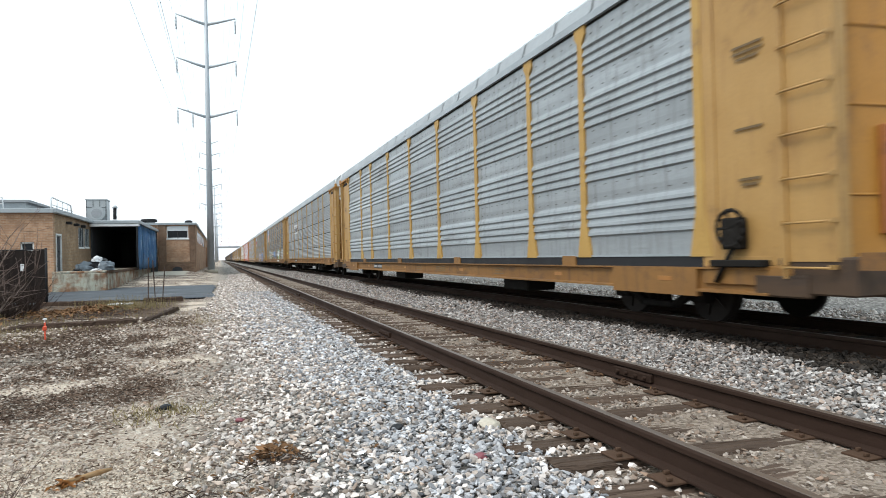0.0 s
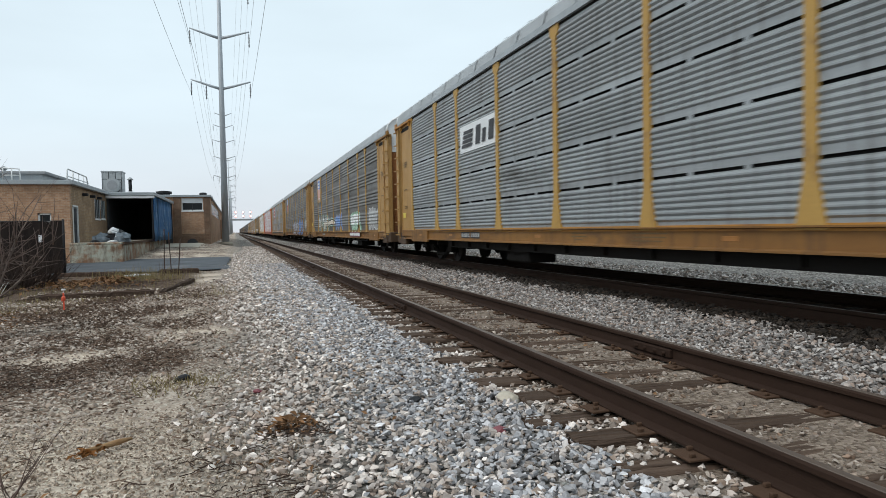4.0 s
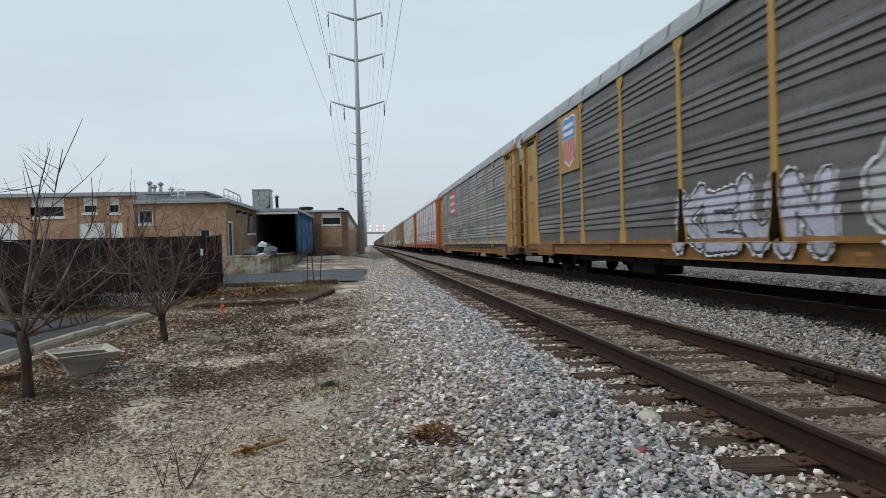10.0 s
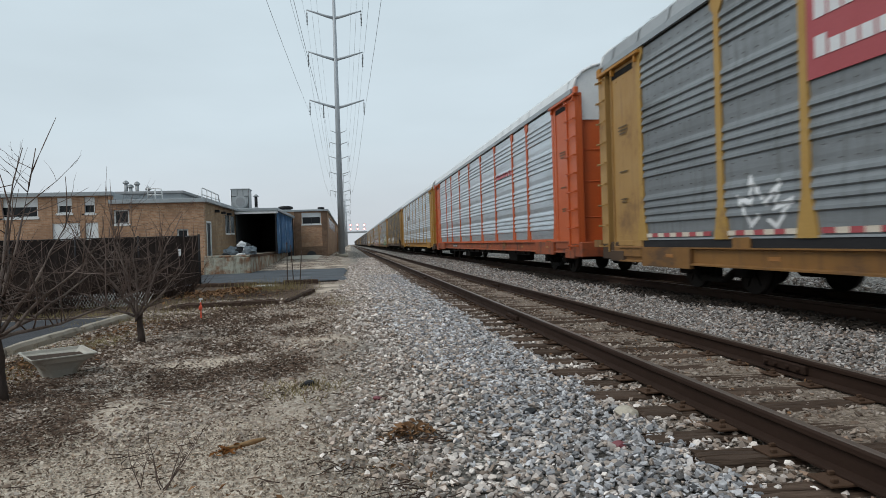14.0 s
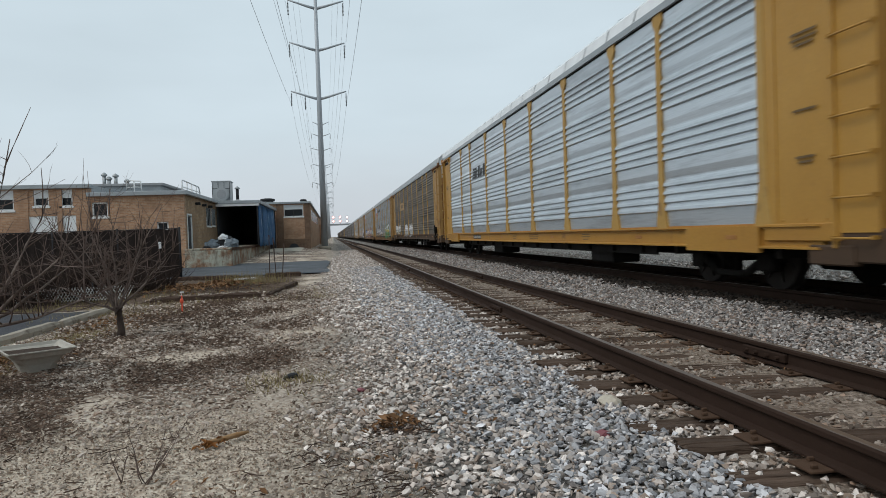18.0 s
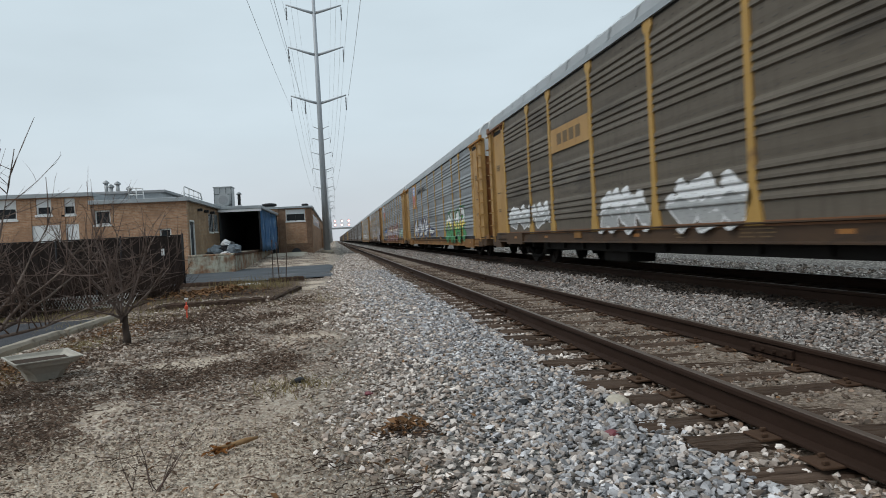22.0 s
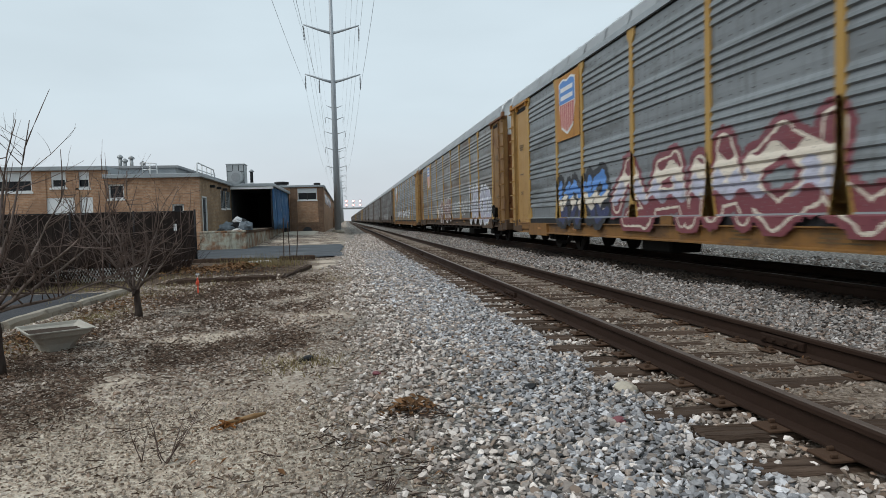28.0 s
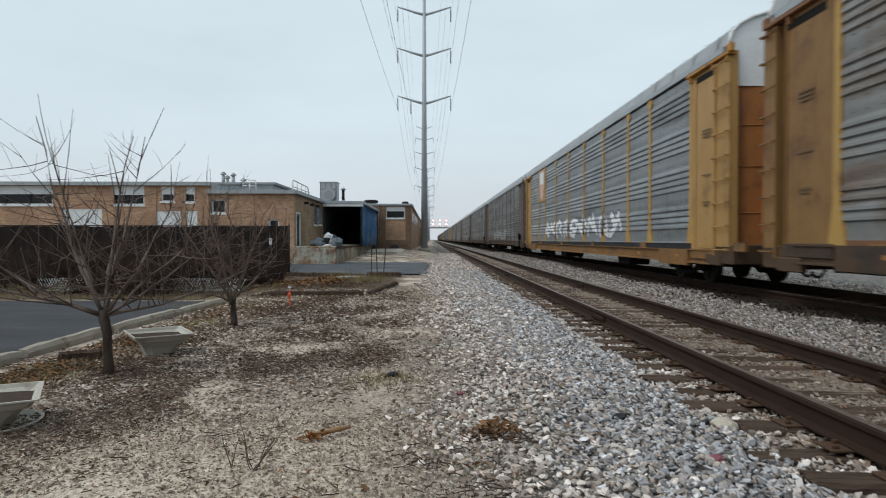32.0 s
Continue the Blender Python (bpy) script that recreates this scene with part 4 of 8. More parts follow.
BLOCKS = {   # bold strokes of the painted pieces, letter by letter, with lifts of the can
    "C": [[(0.95, 0.75), (0.6, 1.0), (0.15, 0.75), (0.1, 0.3), (0.5, 0.0), (0.95, 0.25)]],
    "U": [[(0.1, 1.0), (0.1, 0.3), (0.5, 0.0), (0.9, 0.3), (0.9, 1.0)]],
    "A": [[(0.0, 0.0), (0.3, 0.9), (0.65, 1.0), (0.95, 0.0)], [(0.2, 0.4), (0.85, 0.4)]],
    "R": [[(0.1, 0.0), (0.15, 1.0), (0.8, 0.95), (0.85, 0.6), (0.25, 0.5), (1.0, 0.0)]],
    "K": [[(0.1, 0.0), (0.1, 1.0)], [(0.9, 1.0), (0.15, 0.5), (0.95, 0.0)]],
    "E": [[(0.9, 1.0), (0.1, 0.95), (0.1, 0.0), (0.95, 0.05)], [(0.1, 0.5), (0.75, 0.5)]],
    "N": [[(0.1, 0.0), (0.1, 1.0), (0.9, 0.0), (0.9, 1.0)]],
    "M": [[(0.0, 0.0), (0.15, 1.0), (0.5, 0.25), (0.8, 1.0), (1.0, 0.0)]],
    "S": [[(0.95, 0.85), (0.4, 1.0), (0.1, 0.75), (0.9, 0.3), (0.5, 0.0), (0.05, 0.15)]],
    "T": [[(0.0, 1.0), (1.0, 0.9)], [(0.5, 0.95), (0.4, 0.0)]],
    "I": [[(0.45, 1.0), (0.5, 0.0)]],
    "D": [[(0.1, 0.0), (0.15, 1.0), (0.7, 0.85), (0.9, 0.45), (0.6, 0.05), (0.1, 0.0)]],
    "O": [[(0.5, 1.0), (0.1, 0.7), (0.1, 0.3), (0.5, 0.0), (0.9, 0.3), (0.9, 0.7), (0.5, 1.0)]],
    "J": [[(1.0, 1.0), (0.7, 0.6), (0.75, 0.2), (0.4, 0.0), (0.1, 0.25)]],
    "Z": [[(0.0, 0.9), (0.9, 1.0), (0.1, 0.1), (1.0, 0.0)]],
    "V": [[(0.0, 1.0), (0.45, 0.0), (0.95, 1.0)]],
    "p": [[(0.0, 0.0), (0.35, 1.0), (0.55, 0.15)], [(0.1, 0.35), (0.9, 0.5)]],
    "q": [[(0.0, 0.35), (0.55, 1.0), (1.0, 0.1), (0.35, 0.0)]],
    "w": [[(0.0, 0.0), (0.2, 0.75), (0.45, 0.1), (0.7, 1.0), (1.0, 0.0)], [(0.5, 0.3), (1.0, 0.35)]],
    "-": [[(0.0, 0.35), (0.5, 0.6), (1.0, 0.45)]],
}


def side_x(y, z):
    """How far out the car's side stands at a point: screens, uprights, kick strip or sill."""
    x = -SIDE + 0.037 - np.interp(z, _ribz, _ribx)
    for p_ in (SCREEN, *PILLARS):
        for s in (-1, 1):
            w = np.where(z < 1.55, 0.075 + (1.55 - np.clip(z, 0.74, 1.55)) * 0.167, 0.075)
            x = np.where(np.abs(y - s * p_) < w, -SIDE + 0.002, x)
    x = np.where(z < 0.92, np.minimum(x, -SIDE + 0.008), x)
    return np.where(z < 0.90, -SIDE - 0.05, x) - 0.006


def spray(car, ya, yb, z0, z1, letters, seed, fills, outline, wide=0.16, edge=0.05, halo=None, hollow=False, step=0.016, label="", haze=0.05, lap=1.0):
    """Lettering without words: fat strokes with an outline, sprayed over the ribs of the side. ya is the left end."""
    g = random.Random(seed)
    n_y, n_z = int((ya - yb) / step), int((z1 - z0) / step)
    ys = np.linspace(ya, yb, n_y)
    zs = np.linspace(z0, z1, n_z)
    Y, Z = np.meshgrid((ys[:-1] + ys[1:]) / 2, (zs[:-1] + zs[1:]) / 2)
    segs, pad = [], wide + edge + 0.03
    plain = isinstance(letters, int)
    count = letters if plain else len(letters)
    cell = (ya - yb - 2 * pad) / count
    for k in range(count):
        strokes = [GLYPHS[g.randrange(len(GLYPHS))]] if plain else BLOCKS[letters[k]]
        sl, dv, tall = g.uniform(-0.15, 0.15), g.uniform(-0.06, 0.06), g.uniform(0.82, 1.0)
        flip = plain and g.random() < 0.5
        for gl in strokes:
            pts = []
            for u, v in gl:
                u = 1 - u if flip else u
                v2 = dv + v * tall
                pts.append((ya - pad - (k + 0.06 - 0.5 * (lap - 1) + 0.88 * lap * u + sl * (v - 0.5)) * cell, z0 + pad + max(0, min(1, v2)) * (z1 - z0 - 2 * pad)))
            segs += list(zip(pts, pts[1:]))
    d = np.full(Y.shape, 9.0)
    for (ay, az), (by, bz) in segs:
        dy, dz = by - ay, bz - az
        t = np.clip(((Y - ay) * dy + (Z - az) * dz) / max(1e-9, dy * dy + dz * dz), 0, 1)
        w = 1.0 - 0.25 * t
        d = np.minimum(d, np.hypot(Y - ay - t * dy, Z - az - t * dz) / w)
    rough = 0.015 * np.sin(37 * Y + 11 * Z) + 0.012 * np.sin(23 * Z - 29 * Y)
    cls = np.full(Y.shape, -1)
    names = [f[1] for f in fills] + [outline] + ([halo] if halo else [])
    if halo:
        cls[d + rough < wide + edge + haze] = len(fills) + 1
    cls[d < wide + edge] = len(fills)
    inside = d + 0.5 * rough < wide
    if hollow:
        cls[inside] = -1
    else:
        v = (Z - z0) / (z1 - z0) + 0.05 * np.sin(9 * Y)
        for k, (top, _) in enumerate(fills):
            lo = 0 if k == 0 else fills[k - 1][0]
            cls[inside & (v >= lo) & (v < top)] = k
    # thin, missed and worn places
    thin = np.sin(61 * Y + 17 * np.sin(13 * Z)) * np.sin(53 * Z + 3 * Y)
    cls[thin > 0.94] = -1
    GY, GZ = np.meshgrid(ys, zs)
    GX = side_x(GY, GZ)
    idx = np.full(GY.shape, -1)
    verts, faces, mats = [], [], []
    for j, i in zip(*np.nonzero(cls >= 0)):
        q = []
        for jj, ii in ((j, i), (j, i + 1), (j + 1, i + 1), (j + 1, i)):
            if idx[jj, ii] < 0:
                idx[jj, ii] = len(verts)
                verts.append((GX[jj, ii], GY[jj, ii], GZ[jj, ii]))
            q.append(idx[jj, ii])
        faces.append(q)
        mats.append(cls[j, i])
    me = bpy.data.meshes.new("graffiti")
    me.from_pydata(verts, [], faces)
    for nm in names:
        me.materials.append(M[nm])
    me.polygons.foreach_set("material_index", mats)
    o = new("graffiti", me)
    o.parent = car
    if label:
        o["label"] = label


def plate_on(car, name, ya, yb, z0, z1, mat, out=0.02, label="", parent=None, base=None):
    """A thin plate fixed to the car's side."""
    x = -SIDE - 0.005 if base is None else base
    return part(name, box(x - out, x, min(ya, yb), max(ya, yb), z0, z1, 0.003), mat, parent or car, label)


def shield_placard(car, faded, base_mat="yellow"):
    """A yellow panel with a plain shield: blue head with pale bars, striped foot."""
    pl = plate_on(car, "placard", 8.74, 7.02, 2.93, 4.58, M[base_mat], 0.012, "yellow placard panel with a faded shield")
    x, yc, w = -SIDE - 0.019, 7.88, 0.56
    def poly(name, pts, mat, dx):
        bm = bmesh.new()
        a = [bm.verts.new((x - dx, yc - u, z)) for u, z in pts]
        b = [bm.verts.new((x - dx - 0.004, yc - u, z)) for u, z in pts]
        bm.faces.new(a)
        bm.faces.new(b[::-1])
        k = len(pts)
        for i in range(k):
            bm.faces.new((a[i], b[i], b[(i + 1) % k], a[(i + 1) % k]))
        bmesh.ops.recalc_face_normals(bm, faces=bm.faces[:])
        return part(name, bm, mat, pl)
    rim = [(-w - 0.05, 4.42), (-w * 0.55, 4.5), (0, 4.44), (w * 0.55, 4.5), (w + 0.05, 4.42), (w + 0.03, 3.75), (w * 0.75, 3.22), (0, 3.05), (-w * 0.75, 3.22), (-w - 0.03, 3.75)]
    poly("shield_rim", rim, M["white_paint"], 0.0)
    poly("shield_foot", [(-w, 3.84), (w, 3.84), (w * 0.95, 3.6), (w * 0.7, 3.27), (0, 3.11), (-w * 0.7, 3.27), (-w * 0.95, 3.6)], M["pink_paint"], 0.005)
    if faded < 2:
        poly("shield_head", [(-w, 4.38), (-w * 0.5, 4.45), (0, 4.39), (w * 0.5, 4.45), (w, 4.38), (w, 3.86), (-w, 3.86)], M["blue_paint"], 0.005)
        for z in (4.16, 3.95):
            poly("shield_bar", [(-w * 0.8, z), (w * 0.8, z), (w * 0.8, z + 0.11), (-w * 0.8, z + 0.11)], M["white_paint"], 0.010)
    if faded < 1:
        for k in range(-3, 4):
            lo = 3.16 + 0.05 * abs(k)
            poly("shield_stripe", [(k * 0.15 - 0.03, 3.84), (k * 0.15 + 0.03, 3.84), (k * 0.15 + 0.03, lo), (k * 0.15 - 0.03, lo)], M["red_sign"], 0.010)


def words_on(car, text, ya, z, size, mat, label):
    cu = bpy.data.curves.new("lettering", "FONT")
    cu.body, cu.size, cu.extrude = text, size, 0.003
    tmp = new("lettering_form", cu)
    bpy.context.view_layer.update()
    me = bpy.data.meshes.new_from_object(tmp.evaluated_get(bpy.context.evaluated_depsgraph_get()))
    bpy.data.objects.remove(tmp)
    me.materials.clear()
    me.materials.append(mat)
    o = new("lettering", me)
    o.parent = car
    o.matrix_basis = Matrix(((0, 0, -1, -SIDE - 0.004), (-1, 0, 0, ya), (0, 1, 0, z), (0, 0, 0, 1)))
    o["label"] = label


def bars_logo(car, ya, yb, z0, z1, mat, back=None):
    """A maker's mark as plain slanted bars."""
    if back:
        plate_on(car, "logo_panel", ya + 0.15, yb - 0.15, z0 - 0.12, z1 + 0.12, M[back], 0.006, "pale logo panel", base=-SIDE + 0.014)
    n = 4
    x = -SIDE - 0.006
    for k in range(n):
        z = z0 + (z1 - z0) * k / n
        bm = bmesh.new()
        sl = 0.10 * k
        vs = []
        for dx in (0, -0.004):
            vs.append([bm.verts.new((x + dx, yy, zz)) for yy, zz in ((ya - sl * 0.5, z), (ya - 0.75 - sl * 0.2, z), (ya - 0.80 - sl * 0.2, z + 0.08), (ya - 0.05 - sl * 0.5, z + 0.08))])
        bm.faces.new(vs[0])
        bm.faces.new(vs[1][::-1])
        part("logo_bar", bm, mat, car)
    for q, (w, h) in enumerate(((0.30, 1.0), (0.22, 0.7), (0.30, 1.0))):
        c0 = ya - 1.0 - q * 0.42
        bm = bmesh.new()
        z_top = z0 + (z1 - z0) * h
        vs = [[bm.verts.new((x + dx, yy, zz)) for yy, zz in ((c0, z0), (c0 - w, z0), (c0 - w - 0.08, z_top), (c0 - 0.08, z_top))] for dx in (0, -0.004)]
        bm.faces.new(vs[0])
        bm.faces.new(vs[1][::-1])
        part("logo_block", bm, mat, car)


def sill_marks(car, seed, up):
    """Reflectors, data panels and their unreadable lines on the sill."""
    g = random.Random(seed)
    x = -SIDE + 0.021
    for y in (10.4, 7.6, 2.2, -3.0, -7.9, -10.9):
        plate_on(car, "reflector", y + 0.13, y - 0.13, 0.72 + up, 0.78 + up, M["reflector"], 0.006, base=-SIDE - 0.049 if abs(y) > 9.7 and y < 11.5 else x)
    if seed in (0, 1, 2, 5, 6):
        for y in (6.4, 5.7):
            pl = plate_on(car, "data_panel", y + 0.32, y - 0.32, 0.675 + up, 0.835 + up, M["black_paint"], 0.004, "black data panel", base=x)
            for q in range(5):
                c_ = y - 0.24 + q * 0.12
                part("data_line", box(x - 0.009, x - 0.005, c_ - 0.05, c_ + g.uniform(0.01, 0.05), 0.71 + up, 0.80 + up), M["ghost_paint"], pl)
    for y in (-1.2, -1.6, 0.6, -5.3):
        for k in range(3):
            w = g.uniform(0.12, 0.28)
            plate_on(car, "stencil_line", y + w, y - w, 0.69 + up + k * 0.055, 0.71 + up + k * 0.055, M["soft_black"], 0.003, base=x)
    for s in (-1, 1):
        for z, w in ((3.25, 0.22), (3.18, 0.22), (3.11, 0.16), (1.75, 0.16), (1.69, 0.12), (2.32, 0.2)):
            plate_on(car, "stencil_line", s * 12.35 + w, s * 12.35 - w, z, z + 0.03, M["soft_black"], 0.003, base=-SIDE - 0.001)
    if seed in (1, 2):
        plate_on(car, "sticker", 12.75, 12.4, 1.38, 1.55, M["lime_paint"], 0.003, "yellow warning sticker", base=-SIDE - 0.001)


M["reflector"] = material("dull_orange_reflector", (0.34, 0.145, 0.035), 0.5, scale=8, grain=60, bump=0)
M["soft_black"] = material("worn_stencil_paint", (0.13, 0.08, 0.03), 0.6, scale=8, grain=60, bump=0)
for _k in range(0, 14):
    sill_marks(CARS[_k], _k, 0.05 if _k == 1 else SILL_UP.get(ORDER[_k], 0.0) if _k < 12 else 0.0)

M["clay_paint"] = material("thin_clay_paint", (0.20, 0.115, 0.095), 0.6, alt=(0.28, 0.19, 0.17), scale=3, amount=0.9, grain=40, bump=0.02)
W, K = "white_paint", "black_paint"
c = CARS
bars_logo(c[1], 6.5, 4.4, 3.02, 3.46, M[K], "white_panel")
bars_logo(c[6], 6.45, 4.4, 3.12, 3.55, M[K])
# the third car: mixed pieces along the foot of the side
spray(c[2], 8.5, 3.5, 0.93, 2.05, "NIqpR", 5, [(0.6, "cream_paint"), (2, W)], K, 0.105, 0.06, "mint_paint", haze=0.06, lap=1.15, label="cream letters with black shadow and mint haze")
spray(c[2], 4.2, 0.5, 1.0, 1.95, "-", 6, [(2, "cream_paint")], K, 0.13, 0.09, "mint_paint", haze=0.05, label="long cream swoosh with a black shadow")
spray(c[2], 0.7, -2.05, 0.97, 2.1, 3, 7, [(2, "blue_paint")], "lilac_paint", 0.12, 0.05, label="pale blue lettering")
spray(c[2], -4.6, -7.5, 0.9, 1.95, 4, 8, [(0.35, "mint_paint"), (2, W)], "green_paint", 0.14, 0.05, "mint_paint", label="white and mint lettering")
spray(c[2], -9.2, -11.4, 0.88, 2.1, 3, 9, [(2, "ghost_paint")], W, 0.16, 0.035, label="white outlined lettering")
spray(c[2], -4.6, -7.6, 0.63, 0.93, 5, 10, [(2, W)], "maroon_paint", 0.07, 0.05, label="maroon and white scrawl on the sill")
shield_placard(c[2], 1, "plate_yellow")
spray(c[3], 1.8, -2.8, 0.66, 1.98, "KEUN", 12, [(0.5, "lilac_paint"), (2, "lilac_paint")], K, 0.16, 0.05, W, haze=0.03, label="white letters with black outlines")
spray(c[3], -2.9, -4.3, 0.75, 2.15, "O", 13, [(2, "ghost_paint")], K, 0.17, 0.05, W, label="round grey shape with black lines")
spray(c[3], -4.3, -8.8, 0.66, 2.1, "CUpSJ", 14, [(2, "blue_paint")], "lilac_paint", 0.12, 0.035, "blue_paint", haze=0.06, lap=1.15, label="large blue letters with pale outlines")
spray(c[3], -9.6, -11.5, 1.0, 2.2, 2, 15, [(2, "ghost_paint")], K, 0.16, 0.05, label="grey and black lettering")
shield_placard(c[3], 0, "plate_yellow")
# the fifth car: red placard with three worn lines
pl = plate_on(c[4], "placard", 6.85, 4.24, 2.84, 4.5, M["red_sign"], 0.01, "faded red placard with worn white lines", base=-SIDE + 0.006)
for z, w in ((4.02, 1.05), (3.55, 0.85), (3.08, 0.95)):
    for q in range(9):
        u = 6.7 - q * 0.24
        if q * 0.24 < w * 2.1:
            part("placard_mark", box(-SIDE - 0.014, -SIDE - 0.0045, u - 0.19, u, z, z + (0.26 if q == 0 else 0.17)), M[W], pl)
spray(c[4], -0.1, -1.35, 1.5, 2.1, 1, 17, [(2, "smoke_paint")], K, 0.13, 0.04, label="black scrawl")
spray(c[4], -1.45, -3.0, 1.45, 1.98, 3, 18, [(2, "smoke_paint")], K, 0.07, 0.05, label="black scrawl")
spray(c[4], 3.8, 1.9, 1.3, 1.85, 3, 19, [(2, "smoke_paint")], K, 0.06, 0.05, label="black scrawl")
spray(c[4], 8.5, 7.1, 1.0, 1.85, 2, 20, [(2, W)], W, 0.03, 0.01, label="thin white scrawl")
for q in range(102):
    y = 11.35 - q * 0.223
    if min(abs(y - 0.11 - s_ * y_) for y_ in PILLARS for s_ in (-1, 1)) > 0.24:
        plate_on(c[4], "reflective_mark", y, y - 0.220, 0.955, 1.03, M["red_sign"] if q % 2 else M["cream_paint"], 0.003, base=-SIDE - 0.0)
spray(c[5], -4.3, -6.85, 3.22, 3.5, 7, 21, [(2, "red_sign")], "red_sign", 0.03, 0.01, label="small red lettering")
for k_, (ya, yb) in enumerate(((11.3, 7.1), (4.0, 1.5), (1.0, -1.4))):
    spray(c[7], ya, yb, 0.78 if k_ else 1.0, 1.85, 3 + (k_ == 0), 22 + k_, [(0.55, "ghost_paint"), (2, "white_paint")], W, 0.13, 0.05, label="chalky white letters", lap=1.2)
plate_on(c[7], "placard", 6.8, 4.25, 2.95, 3.55, M["plate_yellow"], 0.01, "yellow placard with worn dark marks", base=-SIDE + 0.006)
for q in range(4):
    plate_on(c[7], "placard_mark", 6.3 - q * 0.42, 6.0 - q * 0.42, 3.12, 3.4, M["soft_black"], 0.003, base=-SIDE - 0.0045)
# the ninth car: a tall green, yellow and white piece and a black and white one
spray(c[8], -4.5, -9.9, 0.60, 2.30, "CUAR", 26, [(0.42, "green_paint"), (0.58, "lime_paint"), (2, W)], K, 0.165, 0.055, "green_paint", haze=0.07, lap=1.05, label="large letters fading from white to yellow to green")
spray(c[8], 8.6, 1.6, 0.92, 2.25, "wpqwqp", 27, [(2, W)], K, 0.105, 0.035, "navy_paint", haze=0.13, lap=1.35, label="jagged white letters with black shadow")
spray(c[8], 11.4, 9.0, 0.95, 2.1, 3, 28, [(2, "smoke_paint")], K, 0.05, 0.05, label="dark outlined lettering")
spray(c[8], 2.0, -0.9, 0.95, 1.6, "p", 45, [(2, W)], K, 0.09, 0.04, "navy_paint", haze=0.12, lap=1.1, label="white arrow tail with a dark shadow")
words_on(c[8], "BUILDING", 6.25, 3.80, 0.44, M[K], "black painted word on the screens")
words_on(c[8], "AMERICA", 3.9, 3.80, 0.44, M[K], "black painted word on the screens")
shield_placard(c[8], 0)
spray(c[9], 9.0, 5.2, 0.63, 2.15, 4, 30, [(0.35, "navy_paint"), (0.55, "cream_paint"), (2, "blue_paint")], K, 0.14, 0.07, K, haze=0.10, label="maroon, cream and blue lettering")
spray(c[9], 5.3, -7.5, 0.63, 2.35, "qAwOUpMD", 31, [(0.35, "maroon_paint"), (0.55, "lilac_paint"), (0.7, "cream_paint"), (2, "maroon_paint")], "cream_paint", 0.17, 0.05, "maroon_paint", haze=0.12, lap=1.1, label="row of maroon letters with white outlines")
spray(c[9], -8.0, -11.3, 0.9, 1.9, 3, 32, [(2, "mint_paint")], "navy_paint", 0.12, 0.06, label="dark blue and mint lettering")
shield_placard(c[9], 0)
spray(c[10], -6.4, -11.4, 0.64, 2.55, "UOOD", 34, [(2, "lilac_paint")], W, 0.20, 0.06, "ghost_paint", label="big pale lilac bubble letters")
spray(c[10], 3.2, -1.9, 0.64, 2.2, "OMR", 35, [(0.5, "clay_paint"), (2, "clay_paint")], W, 0.20, 0.07, label="brown letters with white outlines")
spray(c[10], -2.0, -6.3, 1.05, 1.95, 4, 36, [(2, "ghost_paint")], W, 0.08, 0.04, hollow=True, label="faint white scrawl")
spray(c[10], 4.6, 3.2, 0.9, 1.7, 1, 37, [(2, "cream_paint")], "maroon_paint", 0.16, 0.05, label="cream and maroon lettering")
shield_placard(c[10], 1, "plate_yellow")
spray(c[11], 7.3, -6.5, 0.95, 2.05, 9, 38, [(2, W)], "navy_paint", 0.12, 0.04, label="row of pale letters with dark outlines")
shield_placard(c[11], 2, "plate_yellow")
spray(c[12], 6.0, -4.0, 0.9, 1.9, 7, 39, [(2, "ghost_paint")], "smoke_paint", 0.12, 0.04, step=0.05, label="pale lettering")


# ---- the ground ----
def ground_z(x, y):
    """Nearly flat; the loading apron rises towards the far building, the far track stands on a low bank."""
    z = 0.0
    if y > 36 and x < 1.0:
        z = min(0.5, 0.034 * (y - 36)) * min(1.0, max(0.0, (1.0 - x) / 3.5))
    bank_ = min(1.0, max(0.0, (x - 4.9) / 1.0)) * min(1.0, max(0.0, (11.5 - x) / 1.5))
    return z + 0.12 * bank_


